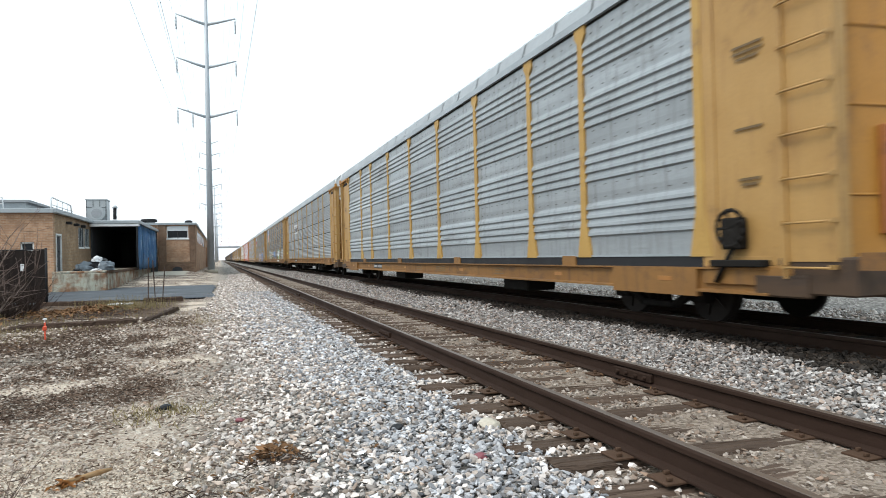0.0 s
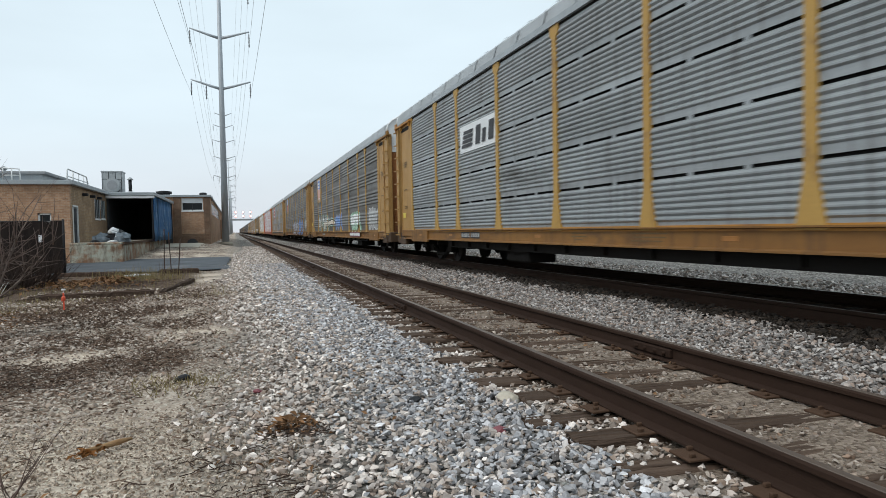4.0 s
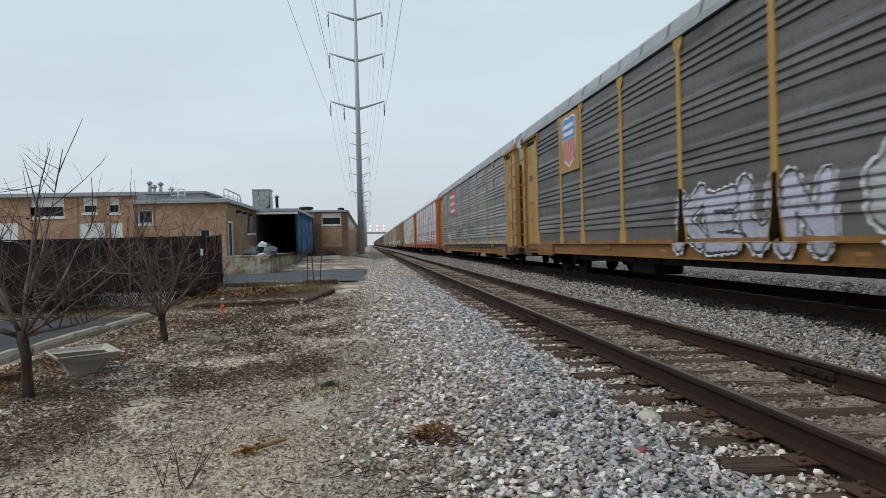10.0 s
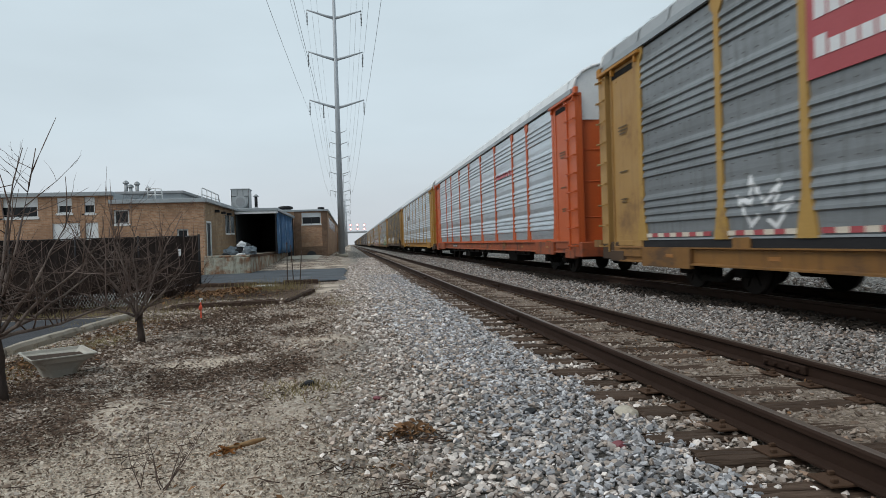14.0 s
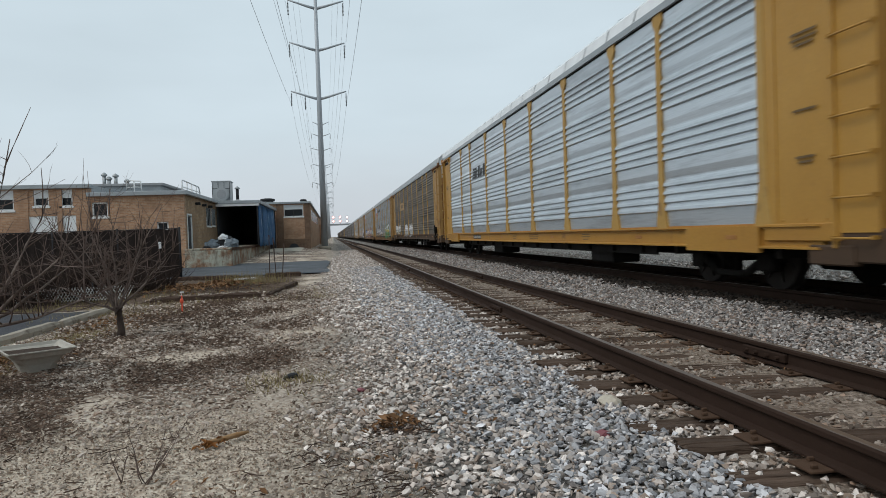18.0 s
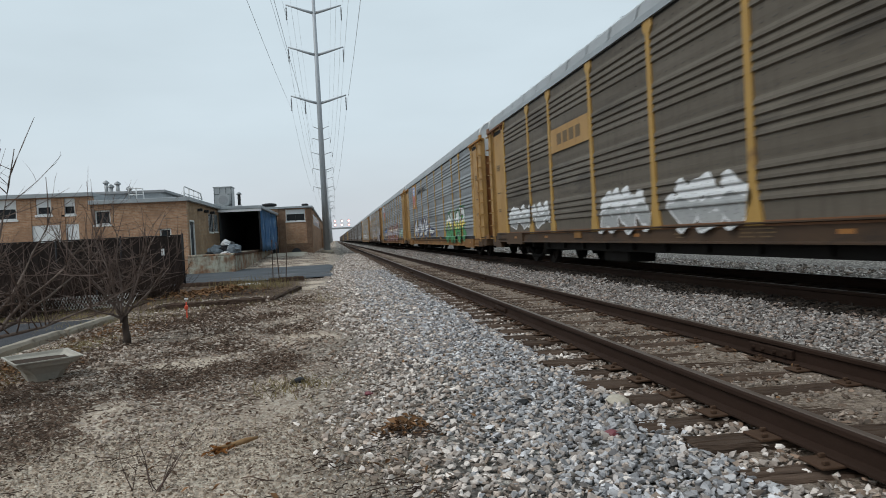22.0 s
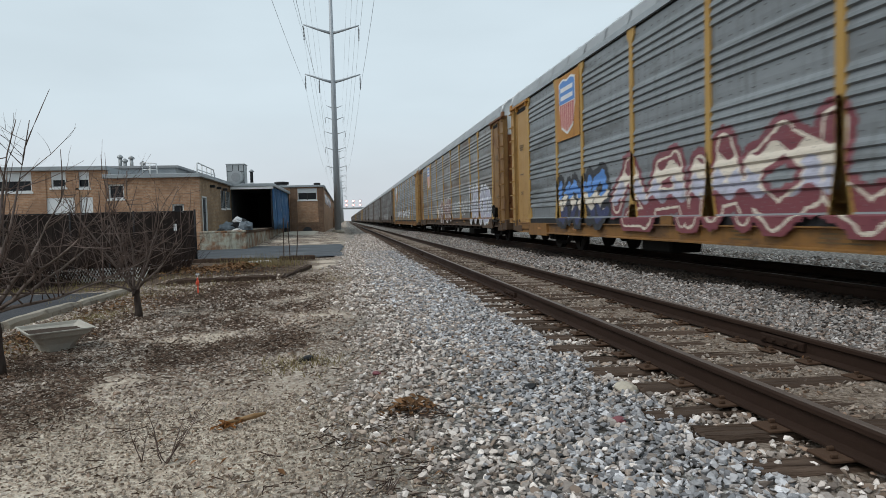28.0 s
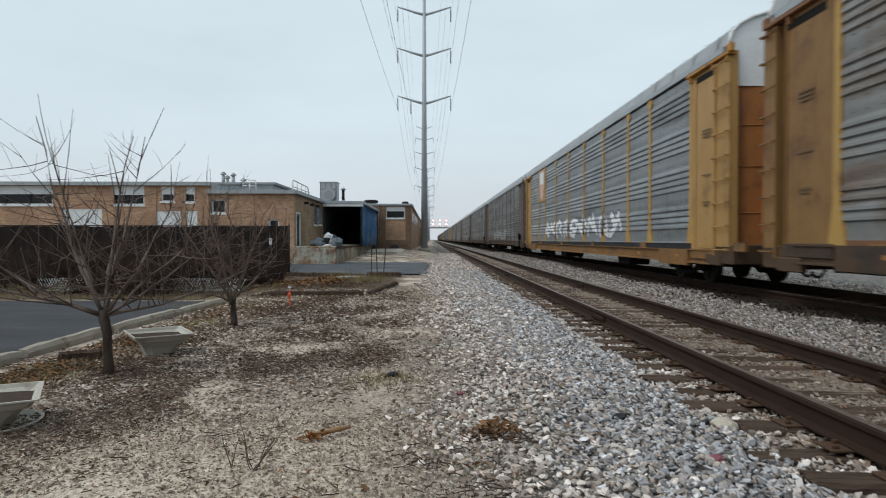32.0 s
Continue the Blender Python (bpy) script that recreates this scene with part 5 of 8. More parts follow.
def ground_material():
    m = bpy.data.materials.new("dirt_and_gravel_ground")
    m.use_nodes = True
    n, l = m.node_tree.nodes, m.node_tree.links
    b = n["Principled BSDF"]
    co = n.new("ShaderNodeTexCoord")
    sep = n.new("ShaderNodeSeparateXYZ")
    l.new(co.outputs["Object"], sep.inputs[0])

    def tex(s, detail=5):
        t = n.new("ShaderNodeTexNoise")
        t.inputs["Scale"].default_value, t.inputs["Detail"].default_value = s, detail
        l.new(co.outputs["Object"], t.inputs["Vector"])
        return t.outputs[0]

    def rng(v, lo, hi, a=0.0, c=1.0):
        r = n.new("ShaderNodeMapRange")
        r.inputs["From Min"].default_value, r.inputs["From Max"].default_value = lo, hi
        r.inputs["To Min"].default_value, r.inputs["To Max"].default_value = a, c
        l.new(v, r.inputs["Value"])
        return r.outputs[0]

    def math_(op, a, c):
        x = n.new("ShaderNodeMath")
        x.operation = op
        for i, v in enumerate((a, c)):
            if isinstance(v, (int, float)):
                x.inputs[i].default_value = v
            else:
                l.new(v, x.inputs[i])
        return x.outputs[0]

    def mix(f, a, c):
        x = n.new("ShaderNodeMix")
        x.data_type = "RGBA"
        for sock, v in (("Factor", f), ("A", a), ("B", c)):
            if isinstance(v, tuple):
                x.inputs[sock].default_value = (*v, 1)
            elif isinstance(v, (int, float)):
                x.inputs[sock].default_value = v
            else:
                l.new(v, x.inputs[sock])
        return x.outputs["Result"]

    X, Y = sep.outputs["X"], sep.outputs["Y"]
    wob = math_("MULTIPLY", math_("SUBTRACT", tex(0.6, 6), 0.5), 2.4)
    Xw = math_("ADD", X, wob)
    patch = tex(0.9, 7)
    fine = tex(28, 4)
    grit = tex(120, 3)
    vor = n.new("ShaderNodeTexVoronoi")
    vor.inputs["Scale"].default_value = 17
    l.new(co.outputs["Object"], vor.inputs["Vector"])
    vor2 = n.new("ShaderNodeTexVoronoi")
    vor2.inputs["Scale"].default_value = 42
    l.new(co.outputs["Object"], vor2.inputs["Vector"])
    bw = n.new("ShaderNodeSeparateColor")
    l.new(vor.outputs["Color"], bw.inputs[0])
    bw2 = n.new("ShaderNodeSeparateColor")
    l.new(vor2.outputs["Color"], bw2.inputs[0])
    dirt = mix(rng(fine, 0.35, 0.65), (0.56, 0.465, 0.375), (0.38, 0.305, 0.24))
    dirt = mix(rng(bw2.outputs[0], 0.62, 0.7, 0, 0.7), dirt, (0.66, 0.58, 0.48))
    litter = mix(rng(fine, 0.4, 0.6), (0.085, 0.056, 0.042), (0.22, 0.155, 0.115))
    litter = mix(rng(bw2.outputs[1], 0.70, 0.78, 0, 0.8), litter, (0.58, 0.53, 0.46))
    stone = mix(rng(bw.outputs[0], 0.0, 1.0), (0.14, 0.13, 0.12), (0.50, 0.47, 0.43))
    # cell borders are darkened to paint the shade between stones
    stone = mix(rng(vor.outputs["Distance"], 0.35, 0.6, 0, 0.85), stone, (0.06, 0.053, 0.047))
    # bare pale dirt close by, leaf litter further along the strip, then ballast beside the track
    lit = math_("MULTIPLY", rng(patch, 0.38, 0.50), math_("MULTIPLY", rng(math_("ADD", Y, rng(X, -1.5, -2.5, 0.0, 1.2)), 4.8, 6.2), rng(Xw, 0.4, -0.6)))
    col = mix(lit, dirt, litter)
    col = mix(rng(Xw, -0.5, 0.6), col, stone)
    # dark brush floor beyond the car park
    brushy = math_("MULTIPLY", rng(Y, 14.2, 15.2), math_("MULTIPLY", rng(Xw, -4.4, -5.4), rng(Y, 25.6, 25.2)))
    col = mix(brushy, col, mix(rng(fine, 0.4, 0.6), (0.045, 0.032, 0.026), (0.085, 0.062, 0.048)))
    bedded = math_("MULTIPLY", rng(Y, 15.0, 15.5), math_("MULTIPLY", rng(X, -0.7, -1.3), rng(Y, 24.0, 23.4)))
    col = mix(bedded, col, mix(rng(fine, 0.4, 0.6), (0.06, 0.042, 0.032), (0.15, 0.105, 0.075)))
    # brown fine gravel between the near rails
    near_bed = math_("MULTIPLY", rng(X, 1.9, 2.4), rng(X, 4.75, 4.4))
    bed = mix(rng(bw2.outputs[0], 0, 1), (0.11, 0.082, 0.062), (0.32, 0.26, 0.21))
    col = mix(near_bed, col, bed)
    # ballast under the far track's traffic, dark with oil and painted train shade
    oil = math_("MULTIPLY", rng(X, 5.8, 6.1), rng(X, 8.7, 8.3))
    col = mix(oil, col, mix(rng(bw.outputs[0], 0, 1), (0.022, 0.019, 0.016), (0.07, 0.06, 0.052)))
    l.new(col, b.inputs["Base Color"])
    b.inputs["Roughness"].default_value = 0.95
    b.inputs["Specular IOR Level"].default_value = 0.1
    bp = n.new("ShaderNodeBump")
    bp.inputs["Strength"].default_value, bp.inputs["Distance"].default_value = 0.7, 0.03
    l.new(math_("ADD", math_("MULTIPLY", vor2.outputs["Distance"], 0.5), math_("ADD", fine, math_("MULTIPLY", grit, 0.5))), bp.inputs["Height"])
    l.new(bp.outputs[0], b.inputs["Normal"])
    return m


def build_ground():
    xs = sorted(set([-3000, -900, -300, -120, -60, -40, -30, -24, -20, -16] + [round(-12 + 0.25 * k, 2) for k in range(97)] + [13, 15, 20, 40, 120, 400, 1200, 3000]))
    ys = sorted(set([-3000, -800, -200, -60, -25, -12] + [round(-6 + 0.25 * k, 2) for k in range(105)] + [round(20 + k, 2) for k in range(1, 60)] + [85, 100, 130, 170, 240, 350, 600, 1000, 2000, 3500]))
    verts, faces = [], []
    for y in ys:
        for x in xs:
            z = ground_z(x, y)
            if abs(x) < 12 and -6 < y < 30:
                z += 0.022 * noise.noise(Vector((x * 0.9, y * 0.9, 0))) + 0.010 * noise.noise(Vector((x * 3, y * 3, 2))) - 0.01
                if x < -4.55:
                    z = -0.05
            verts.append((x, y, z))
    w = len(xs)
    for j in range(len(ys) - 1):
        for i in range(w - 1):
            a = j * w + i
            faces.append((a, a + 1, a + w + 1, a + w))
    g = raw_mesh("ground", verts, faces, ground_material(), smooth=True)
    tagged(g, "dirt and pale gravel strip with leaf litter beside the ballast", "ground", kind="structure")


build_ground()


# ---- the tracks ----
RAIL_PROFILE = [(-0.069, 0), (0.069, 0), (0.069, 0.012), (0.014, 0.030), (0.010, 0.118), (0.036, 0.132), (0.036, 0.158), (0.028, 0.170), (-0.028, 0.170), (-0.036, 0.158), (-0.036, 0.132), (-0.010, 0.118), (-0.014, 0.030), (-0.069, 0.012)]


def rail(name, x, z_top, track, y0=-60, y1=900):
    bm = extrude_y([(px + x, pz + z_top - 0.17) for px, pz in RAIL_PROFILE], y0, y1)
    o = part(name, bm, M["rail"], track)
    part("rail_head", extrude_y([(x - 0.024, z_top + 0.001), (x + 0.024, z_top + 0.001), (x + 0.022, z_top + 0.004), (x - 0.022, z_top + 0.004)], y0, y1), M["rail_head"], o, "worn running surface")
    return o


near_track = tagged(empty("railway_track"), "near track with rusty rails on weathered timber ties", "railway track", "tracks", "structure")
far_track = tagged(empty("railway_track"), "far track in the shade of the train on raised ballast", "railway track", "tracks", "structure")
RAIL_L, RAIL_R, RAIL_Z = 2.615, 4.06, 0.225
rail("rail", RAIL_L, RAIL_Z, near_track)
rail("rail", RAIL_R, RAIL_Z - 0.045, near_track)
rail("rail", TRACK_X - 0.753, RAIL_FAR, far_track)
rail("rail", TRACK_X + 0.753, RAIL_FAR, far_track)


def tie_mesh(seed):
    """A weathered tie: uneven edges, a worn top with long splits, ragged ends."""
    rnd = random.Random(seed)
    n = 16
    bm = bmesh.new()
    rings = []
    for k in range(n + 1):
        x = -1.28 + 2.56 * k / n + rnd.uniform(-0.02, 0.02)
        ring = []
        for py, pz in ((-0.108, -0.14), (-0.112, -0.02), (-0.094, 0.0), (-0.045, 0.002), (-0.03, -0.014), (-0.015, 0.002), (0.035, 0.0), (0.048, -0.01), (0.06, 0.002), (0.095, -0.002), (0.11, -0.022), (0.108, -0.14)):
            ring.append(bm.verts.new((x + rnd.uniform(-0.02, 0.02) * (k in (0, n)), py + rnd.uniform(-0.008, 0.008), pz + rnd.uniform(-0.007, 0.004))))
        rings.append(ring)
    for k in range(n):
        for q in range(11):
            bm.faces.new((rings[k][q], rings[k + 1][q], rings[k + 1][q + 1], rings[k][q + 1]))
    bm.faces.new(rings[0])
    bm.faces.new(rings[-1][::-1])
    bmesh.ops.recalc_face_normals(bm, faces=bm.faces[:])
    return bm


def build_ties():
    rnd = random.Random(4)
    metas = [part("tie", tie_mesh(q), M["tie"], near_track) for q in range(6)]
    plate = part("tie_plate", box(-0.19, 0.19, -0.09, 0.09, 0.0, 0.016, 0.004), M["plate"], near_track)
    spike = part("spike", box(-0.014, 0.022, -0.011, 0.011, 0.0, 0.022, 0.004), M["plate"], near_track)
    used = set()
    y, k = -4.26, 0
    while y < 95:
        mesh_ob = metas[(k * 5 + k // 6) % 6]
        px, py, rz = 3.36 + rnd.uniform(-0.09, 0.09), y + rnd.uniform(-0.04, 0.04), rnd.uniform(-2.6, 2.6)
        pz = 0.010 + rnd.uniform(-0.016, 0.004)
        if mesh_ob.name not in used:
            used.add(mesh_ob.name)
            mesh_ob.matrix_basis = pose(px, py, pz, 0, 1.7, rz)
        else:
            share("tie", mesh_ob, near_track, px, py, pz, 0, 1.7 + rnd.uniform(-0.4, 0.4), rz)
        if y < 26:
            for rx, hz in ((RAIL_L, 0.041), (RAIL_R, -0.004)):
                share("tie_plate", plate, near_track, rx, py, hz, rz=rnd.uniform(-2, 2))
                if y < 15:
                    for sx, sy in ((-0.09, 0.05), (0.09, -0.05), (-0.15, -0.05)):
                        share("spike", spike, near_track, rx + sx, py + sy, hz + 0.016, rz=0 if sx < 0 else 180)
        y += 0.52
        k += 1
    plate.matrix_basis = pose(RAIL_L, -4.5, 0.03)
    spike.matrix_basis = pose(RAIL_L - 0.09, -4.5, 0.046)
    bm = bmesh.new()
    while y < 420:
        add_box(bm, 2.08, 4.62, y - 0.11, y + 0.11, -0.1, 0.018)
        y += 0.52
    tagged(part("distant_ties", bm, M["tie"], near_track), kind="stuff")
    first = part("tie", box(-1.28, 1.28, -0.11, 0.11, -0.14, 0.0, 0.012, 0.008), M["tie"], far_track)
    first.matrix_basis = pose(TRACK_X, -6, 0.14)
    for j in range(1, 130):
        share("tie", first, far_track, TRACK_X + rnd.uniform(-0.05, 0.05), -6 + j * 0.52, 0.14, rz=rnd.uniform(-1.5, 1.5))
    # bolted joints
    for rx, ys in ((RAIL_R, (5.55, 17.4)), (RAIL_L, (9.9, 21.8))):
        for y in ys:
            bm = box(rx - 0.05, rx + 0.05, y - 0.3, y + 0.3, 0.075 - (0.03 if rx > 3 else 0), 0.155 - (0.03 if rx > 3 else 0), 0.008)
            for q in (-0.22, -0.08, 0.08, 0.22):
                add_tube(bm, (rx - 0.085, y + q, 0.115 - (0.03 if rx > 3 else 0)), (rx + 0.085, y + q, 0.115 - (0.03 if rx > 3 else 0)), 0.018, n=6)
            part("joint_bar", bm, M["rail"], near_track, "bolted joint bar")


build_ties()


# ---- power line ----
ARMS = ((13.5, 2.45), (17.85, 2.45), (21.6, 2.45), (25.0, 2.2))   # height at the shaft, reach


def insulator_mesh(x, z, near):
    """A hanging string of discs."""
    ins = add_tube(bmesh.new(), (x, 0, z), (x, 0, z - 1.2), 0.035, n=6)
    for k in range(9 if near else 3):
        zz = z - 0.15 - k * (0.12 if near else 0.36)
        add_tube(ins, (x, 0, zz), (x, 0, zz - 0.035), 0.04, 0.085, 8)
    return ins


def power_pole(x, y, z0, near=True):
    pole = tagged(empty("power_pole", pose(x, y, z0)), "tall grey tapered steel transmission pole with upswept cross-arms", "power pole", "transmission poles")
    n = 12 if near else 8
    part("shaft", add_tube(bmesh.new(), (0, 0, -0.3), (0, 0, 28.6), 0.31, 0.10, n), M["pole"], pole)
    part("base_collar", tube((0, 0, -0.1), (0, 0, 0.25), 0.56, 0.54, n), M["concrete_pale"], pole)
    for az, reach in ARMS + ((27.7, 1.9),):
        for s in (-1, 1):
            bm = bmesh.new()
            pts = [(s * 0.12, 0, az), (s * reach * 0.37, 0, az + 0.22), (s * reach * 0.69, 0, az + 0.47), (s * reach, 0, az + 0.70)]
            add_pipe(bm, pts, [0.13, 0.11, 0.085, 0.06], 6)
            arm = part("cross_arm", bm, M["pole"], pole)
            if az < 27:
                part("insulator", insulator_mesh(s * (reach - 0.03), az + 0.55, near), M["insul"], arm, "hanging insulator string")
            if az < 14 and s < 0:
                part("insulator", insulator_mesh(-1.22, az + 0.25, near), M["insul"], arm, "hanging insulator string")
    return pole


POLES = ((-0.62, -38.0), (-0.62, 60.0), (-1.75, 158.0), (-1.65, 256.0), (-1.7, 354.0), (-1.8, 452.0), (-1.9, 550.0))
for i, (x, y) in enumerate(POLES):
    power_pole(x, y, 0.25 if y > 0 else 0.0, i < 3)


def wires():
    strung = [(s * (reach - 0.03), az - 0.5, 0.010) for az, reach in ARMS for s in (-1, 1)] + [(-1.22, 12.7, 0.010), (1.87, 28.5, 0.008), (-1.87, 28.5, 0.008)]
    for dx, z, r in strung:
        pts = []
        for (xa, ya), (xb, yb) in zip(POLES, POLES[1:]):
            for k in range(12):
                u = k / 12
                pts.append((xa + (xb - xa) * u + dx, ya + (yb - ya) * u, z + 0.25 - 4 * 1.7 * u * (1 - u)))
        pts.append((POLES[-1][0] + dx, POLES[-1][1], z + 0.25))
        tagged(part("power_line_wire", add_pipe(bmesh.new(), pts, r, 4), M["wire"]), "thin sagging conductor strung between steel poles", "power line", "overhead wires")


wires()


# ---- signal bridge in the distance ----
def signal_bridge(y):
    b = tagged(empty("signal_bridge", pose(0, y, 0.2)), "distant steel signal bridge over the tracks with lit red signals", "railway signal")
    for x in (-2.0, 12.0):
        part("leg", box(x - 0.3, x + 0.3, -0.3, 0.3, 0, 6.7, 0.05), M["roofing"], b)
    bm = box(-2.3, 12.3, -0.4, 0.4, 6.2, 7.0)
    part("beam", bm, M["roofing"], b)
    for x in (0.6, 3.7, 6.8):
        part("mast", box(x - 0.08, x + 0.08, -0.08, 0.08, 7.0, 10.6), M["roofing"], b)
        for z in (8.1, 9.9):
            head = part("signal_head", tube((x, -0.15, z), (x, 0.1, z), 0.6, 0.6, 14), M["roofing"], b)
            part("lens", tube((x, -0.25, z), (x, -0.16, z), 0.42, 0.42, 12), M["signal"], head, "lit red lens")


signal_bridge(300)


# ---- the brick works beside the line ----
def wall_with_openings(name, origin, along, length, z0, z1, openings, thick, mat, parent):
    """A wall with real holes: cut into vertical strips and pieces over and under each opening (u0, u1, v0, v1)."""
    bm = bmesh.new()
    ax = Vector(along).normalized()
    nrm = Vector((-ax.y, ax.x, 0))
    rot = Matrix((ax, nrm, Vector((0, 0, 1)))).transposed().to_4x4()
    m = Matrix.Translation(origin) @ rot
    us = sorted(set([0, length] + [u for o in openings for u in o[:2]]))
    for a, b in zip(us, us[1:]):
        cuts = sorted([(o[2], o[3]) for o in openings if o[0] <= a + 1e-6 and o[1] >= b - 1e-6])
        z = z0
        for c0, c1 in cuts:
            if c0 > z:
                add_box(bm, a, b, 0, thick, z, c0, m=m)
            z = c1
        if z < z1:
            add_box(bm, a, b, 0, thick, z, z1, m=m)
    return part(name, bm, mat, parent), m


def window(m, u0, u1, v0, v1, parent, name="window", white_top=0.0, bars=0):
    """A framed window set in an opening: frame, sill, panes, and an upper white panel where there is one."""
    win = part(name, box(u0, u1, 0.10, 0.16, v0, v0 + 0.06, m=m), M["white_trim"], parent)
    bm = bmesh.new()
    for a, b, c, d in ((u0, u1, v1 - 0.07, v1), (u0, u0 + 0.07, v0, v1), (u1 - 0.07, u1, v0, v1)):
        add_box(bm, a, b, 0.07, 0.16, c, d, m=m)
    part("window_frame", bm, M["white_trim"], win)
    part("window_sill", box(u0 - 0.06, u1 + 0.06, -0.05, 0.12, v0 - 0.10, v0, 0.01, m=m), M["white_trim"], win)
    top = v1 - white_top
    n = bars + 1
    for k in range(n):
        a = u0 + (u1 - u0) * k / n
        b = u0 + (u1 - u0) * (k + 1) / n
        part("pane", box(a + 0.03, b - 0.03, 0.13, 0.14, v0, top, m=m), M["glass"], win)
        if k:
            part("mullion", box(a - 0.03, a + 0.03, 0.09, 0.15, v0, top, m=m), M["black"], win)
    if white_top:
        part("upper_panel", box(u0, u1, 0.06, 0.12, top, v1, m=m), M["white_panel"], win, "white infill panel")
    return win


YF = 34.2       # the long front stands across the line of sight
WORKS_X = -7.1  # its side wall runs along the tracks
HI, LO = 4.22, 3.80
works = tagged(empty("brick_works"), "low tan brick factory with white panelled windows, flat roof", "building", kind="structure")
U0 = -46.0


def front_part(x0, x1, top, wins, panels):
    """One length of the front, seen from the south; wins are (x0, x1, sill, head, white panel over it, mullions)."""
    wins = [(a - 0.22, b - 0.22, *rest) for a, b, *rest in wins]
    panels = [(a - 0.2, b - 0.2, *rest) for a, b, *rest in panels]
    ops = [(a - x0, b - x0, c, d) for a, b, c, d, e, f in wins] + [(a - x0, b - x0, c, d) for a, b, c, d in panels]
    wall, m = wall_with_openings("wall", (x0, YF, 0), (1, 0, 0), x1 - x0, -0.1, top - 0.12, ops, 0.3, M["brick"], works)
    for a, b, c, d, e, f in wins:
        window(m, a - x0, b - x0, c, d, works, white_top=e, bars=f)
    for a, b, c, d in panels:
        pan = part("wall_panel", box(a - x0, b - x0, 0.03, 0.14, c, d, 0.01, m=m), M["white_panel"], works, "faded white infill panel")
        for k in range(1, 4):
            u = a - x0 + (b - a) * k / 4
            part("batten", box(u - 0.02, u + 0.02, 0.015, 0.04, c, d, m=m), M["white_trim"], pan)
    part("fascia", box(x0 - 0.1, x1 + 0.1, YF - 0.22, YF + 0.3, top - 0.14, top + 0.06, 0.015), M["fascia"], works, "grey metal roof edge")


def build_works():
    front_part(U0, -11.45, HI, [(-45.0, -39.0, 3.10, 4.06, 0.42, 4), (-38.0, -31.5, 3.10, 4.06, 0.42, 4), (-30.6, -26.2, 3.10, 4.06, 0.42, 3), (-25.4, -19.3, 3.10, 4.06, 0.42, 4), (-16.32, -14.6, 3.10, 4.06, 0.45, 1), (-13.74, -13.06, 3.27, 4.04, 0.40, 0), (-12.55, -12.0, 3.24, 4.04, 0.40, 0)],
               [(-18.84, -16.8, 1.5, 2.88), (-14.04, -11.9, 1.5, 2.78)])
    front_part(-11.45, WORKS_X, LO, [(-11.15, -10.42, 2.68, 3.38, 0.0, 0), (-8.2, -7.65, 1.9, 2.35, 0.0, 0)], [])
    for x in (-19.1, -16.5, -14.3, -12.8, -11.6):
        part("pilaster", box(x - 0.12, x + 0.12, YF - 0.05, YF, 0, HI - 0.16, 0.01), M["brick"], works)
    # the side wall along the dock
    ops = [(0.26, 1.2, 0.95, 2.66), (5.35, 6.75, 2.22, 3.28), (7.05, 8.3, 2.26, 3.3)]
    side, m = wall_with_openings("wall", (WORKS_X, YF + 0.3, 0), (0, 1, 0), 34.0, -0.1, LO - 0.12, ops, 0.3, M["brick_shade_side"], works)
    mi = Matrix.Translation((WORKS_X, YF + 0.3, 0)) @ Matrix(((0, -1, 0, 0), (1, 0, 0, 0), (0, 0, 1, 0), (0, 0, 0, 1)))
    mo = mi
    for a, b, c, d in ops[1:]:
        mm = mo @ Matrix.Diagonal((1, -1, 1, 1)) @ Matrix.Translation((0, 0.0, 0))
        w = part("window", box(a, b, 0.02, 0.10, c - 0.1, c, m=mm @ Matrix.Translation((0, -0.06, 0))), M["white_trim"], works)
        part("window_frame", box(a, a + 0.06, -0.08, 0.0, c, d, m=mm), M["white_trim"], w)
        for k in range(3):
            ua, ub = a + (b - a) * k / 3, a + (b - a) * (k + 1) / 3
            part("pane", box(ua + 0.03, ub - 0.03, -0.035, -0.025, c, d, m=mm), M["glass"], w)
            part("mullion", box(ub - 0.04, ub + 0.02, -0.04, 0.0, c, d, m=mm), M["fascia"], w)
    # the leaf takes the dark tone of the shaded interiors
    door = part("door", box(WORKS_X - 0.08, WORKS_X - 0.03, YF + 1.0, YF + 1.5, 0.95, 2.6, 0.01), M["inside_shade"], works, "dark steel dock door")
    part("door_handle", tube((WORKS_X - 0.04, YF + 1.08, 1.9), (WORKS_X + 0.03, YF + 1.08, 1.9), 0.03), M["black"], door)
    for ya, yb, za, zb in ((0.5, 0.57, 0.95, 2.7), (1.49, 1.56, 0.95, 2.7), (0.5, 1.56, 2.66, 2.74)):
        part("door_frame", box(WORKS_X - 0.2, WORKS_X + 0.035, YF + ya, YF + yb, za, zb), M["white_trim"], door)
    for y in (YF + 4.6, YF + 2.8, YF + 6.4):
        lamp = part("wall_lamp", box(WORKS_X, WORKS_X + 0.25, y - 0.12, y + 0.12, 3.28, 3.42, 0.02), M["black"], works)
    part("fascia", box(WORKS_X - 0.25, WORKS_X + 0.2, YF - 0.2, YF + 34, LO - 0.13, LO + 0.07, 0.015), M["fascia"], works, "grey metal roof edge")
    part("roof", box(U0, -11.5, YF + 0.3, YF + 34, HI - 0.3, HI - 0.02), M["roofing"], works)
    part("roof", box(-11.5, WORKS_X - 0.26, YF + 0.3, YF + 34, LO - 0.3, LO - 0.02), M["roofing"], works)
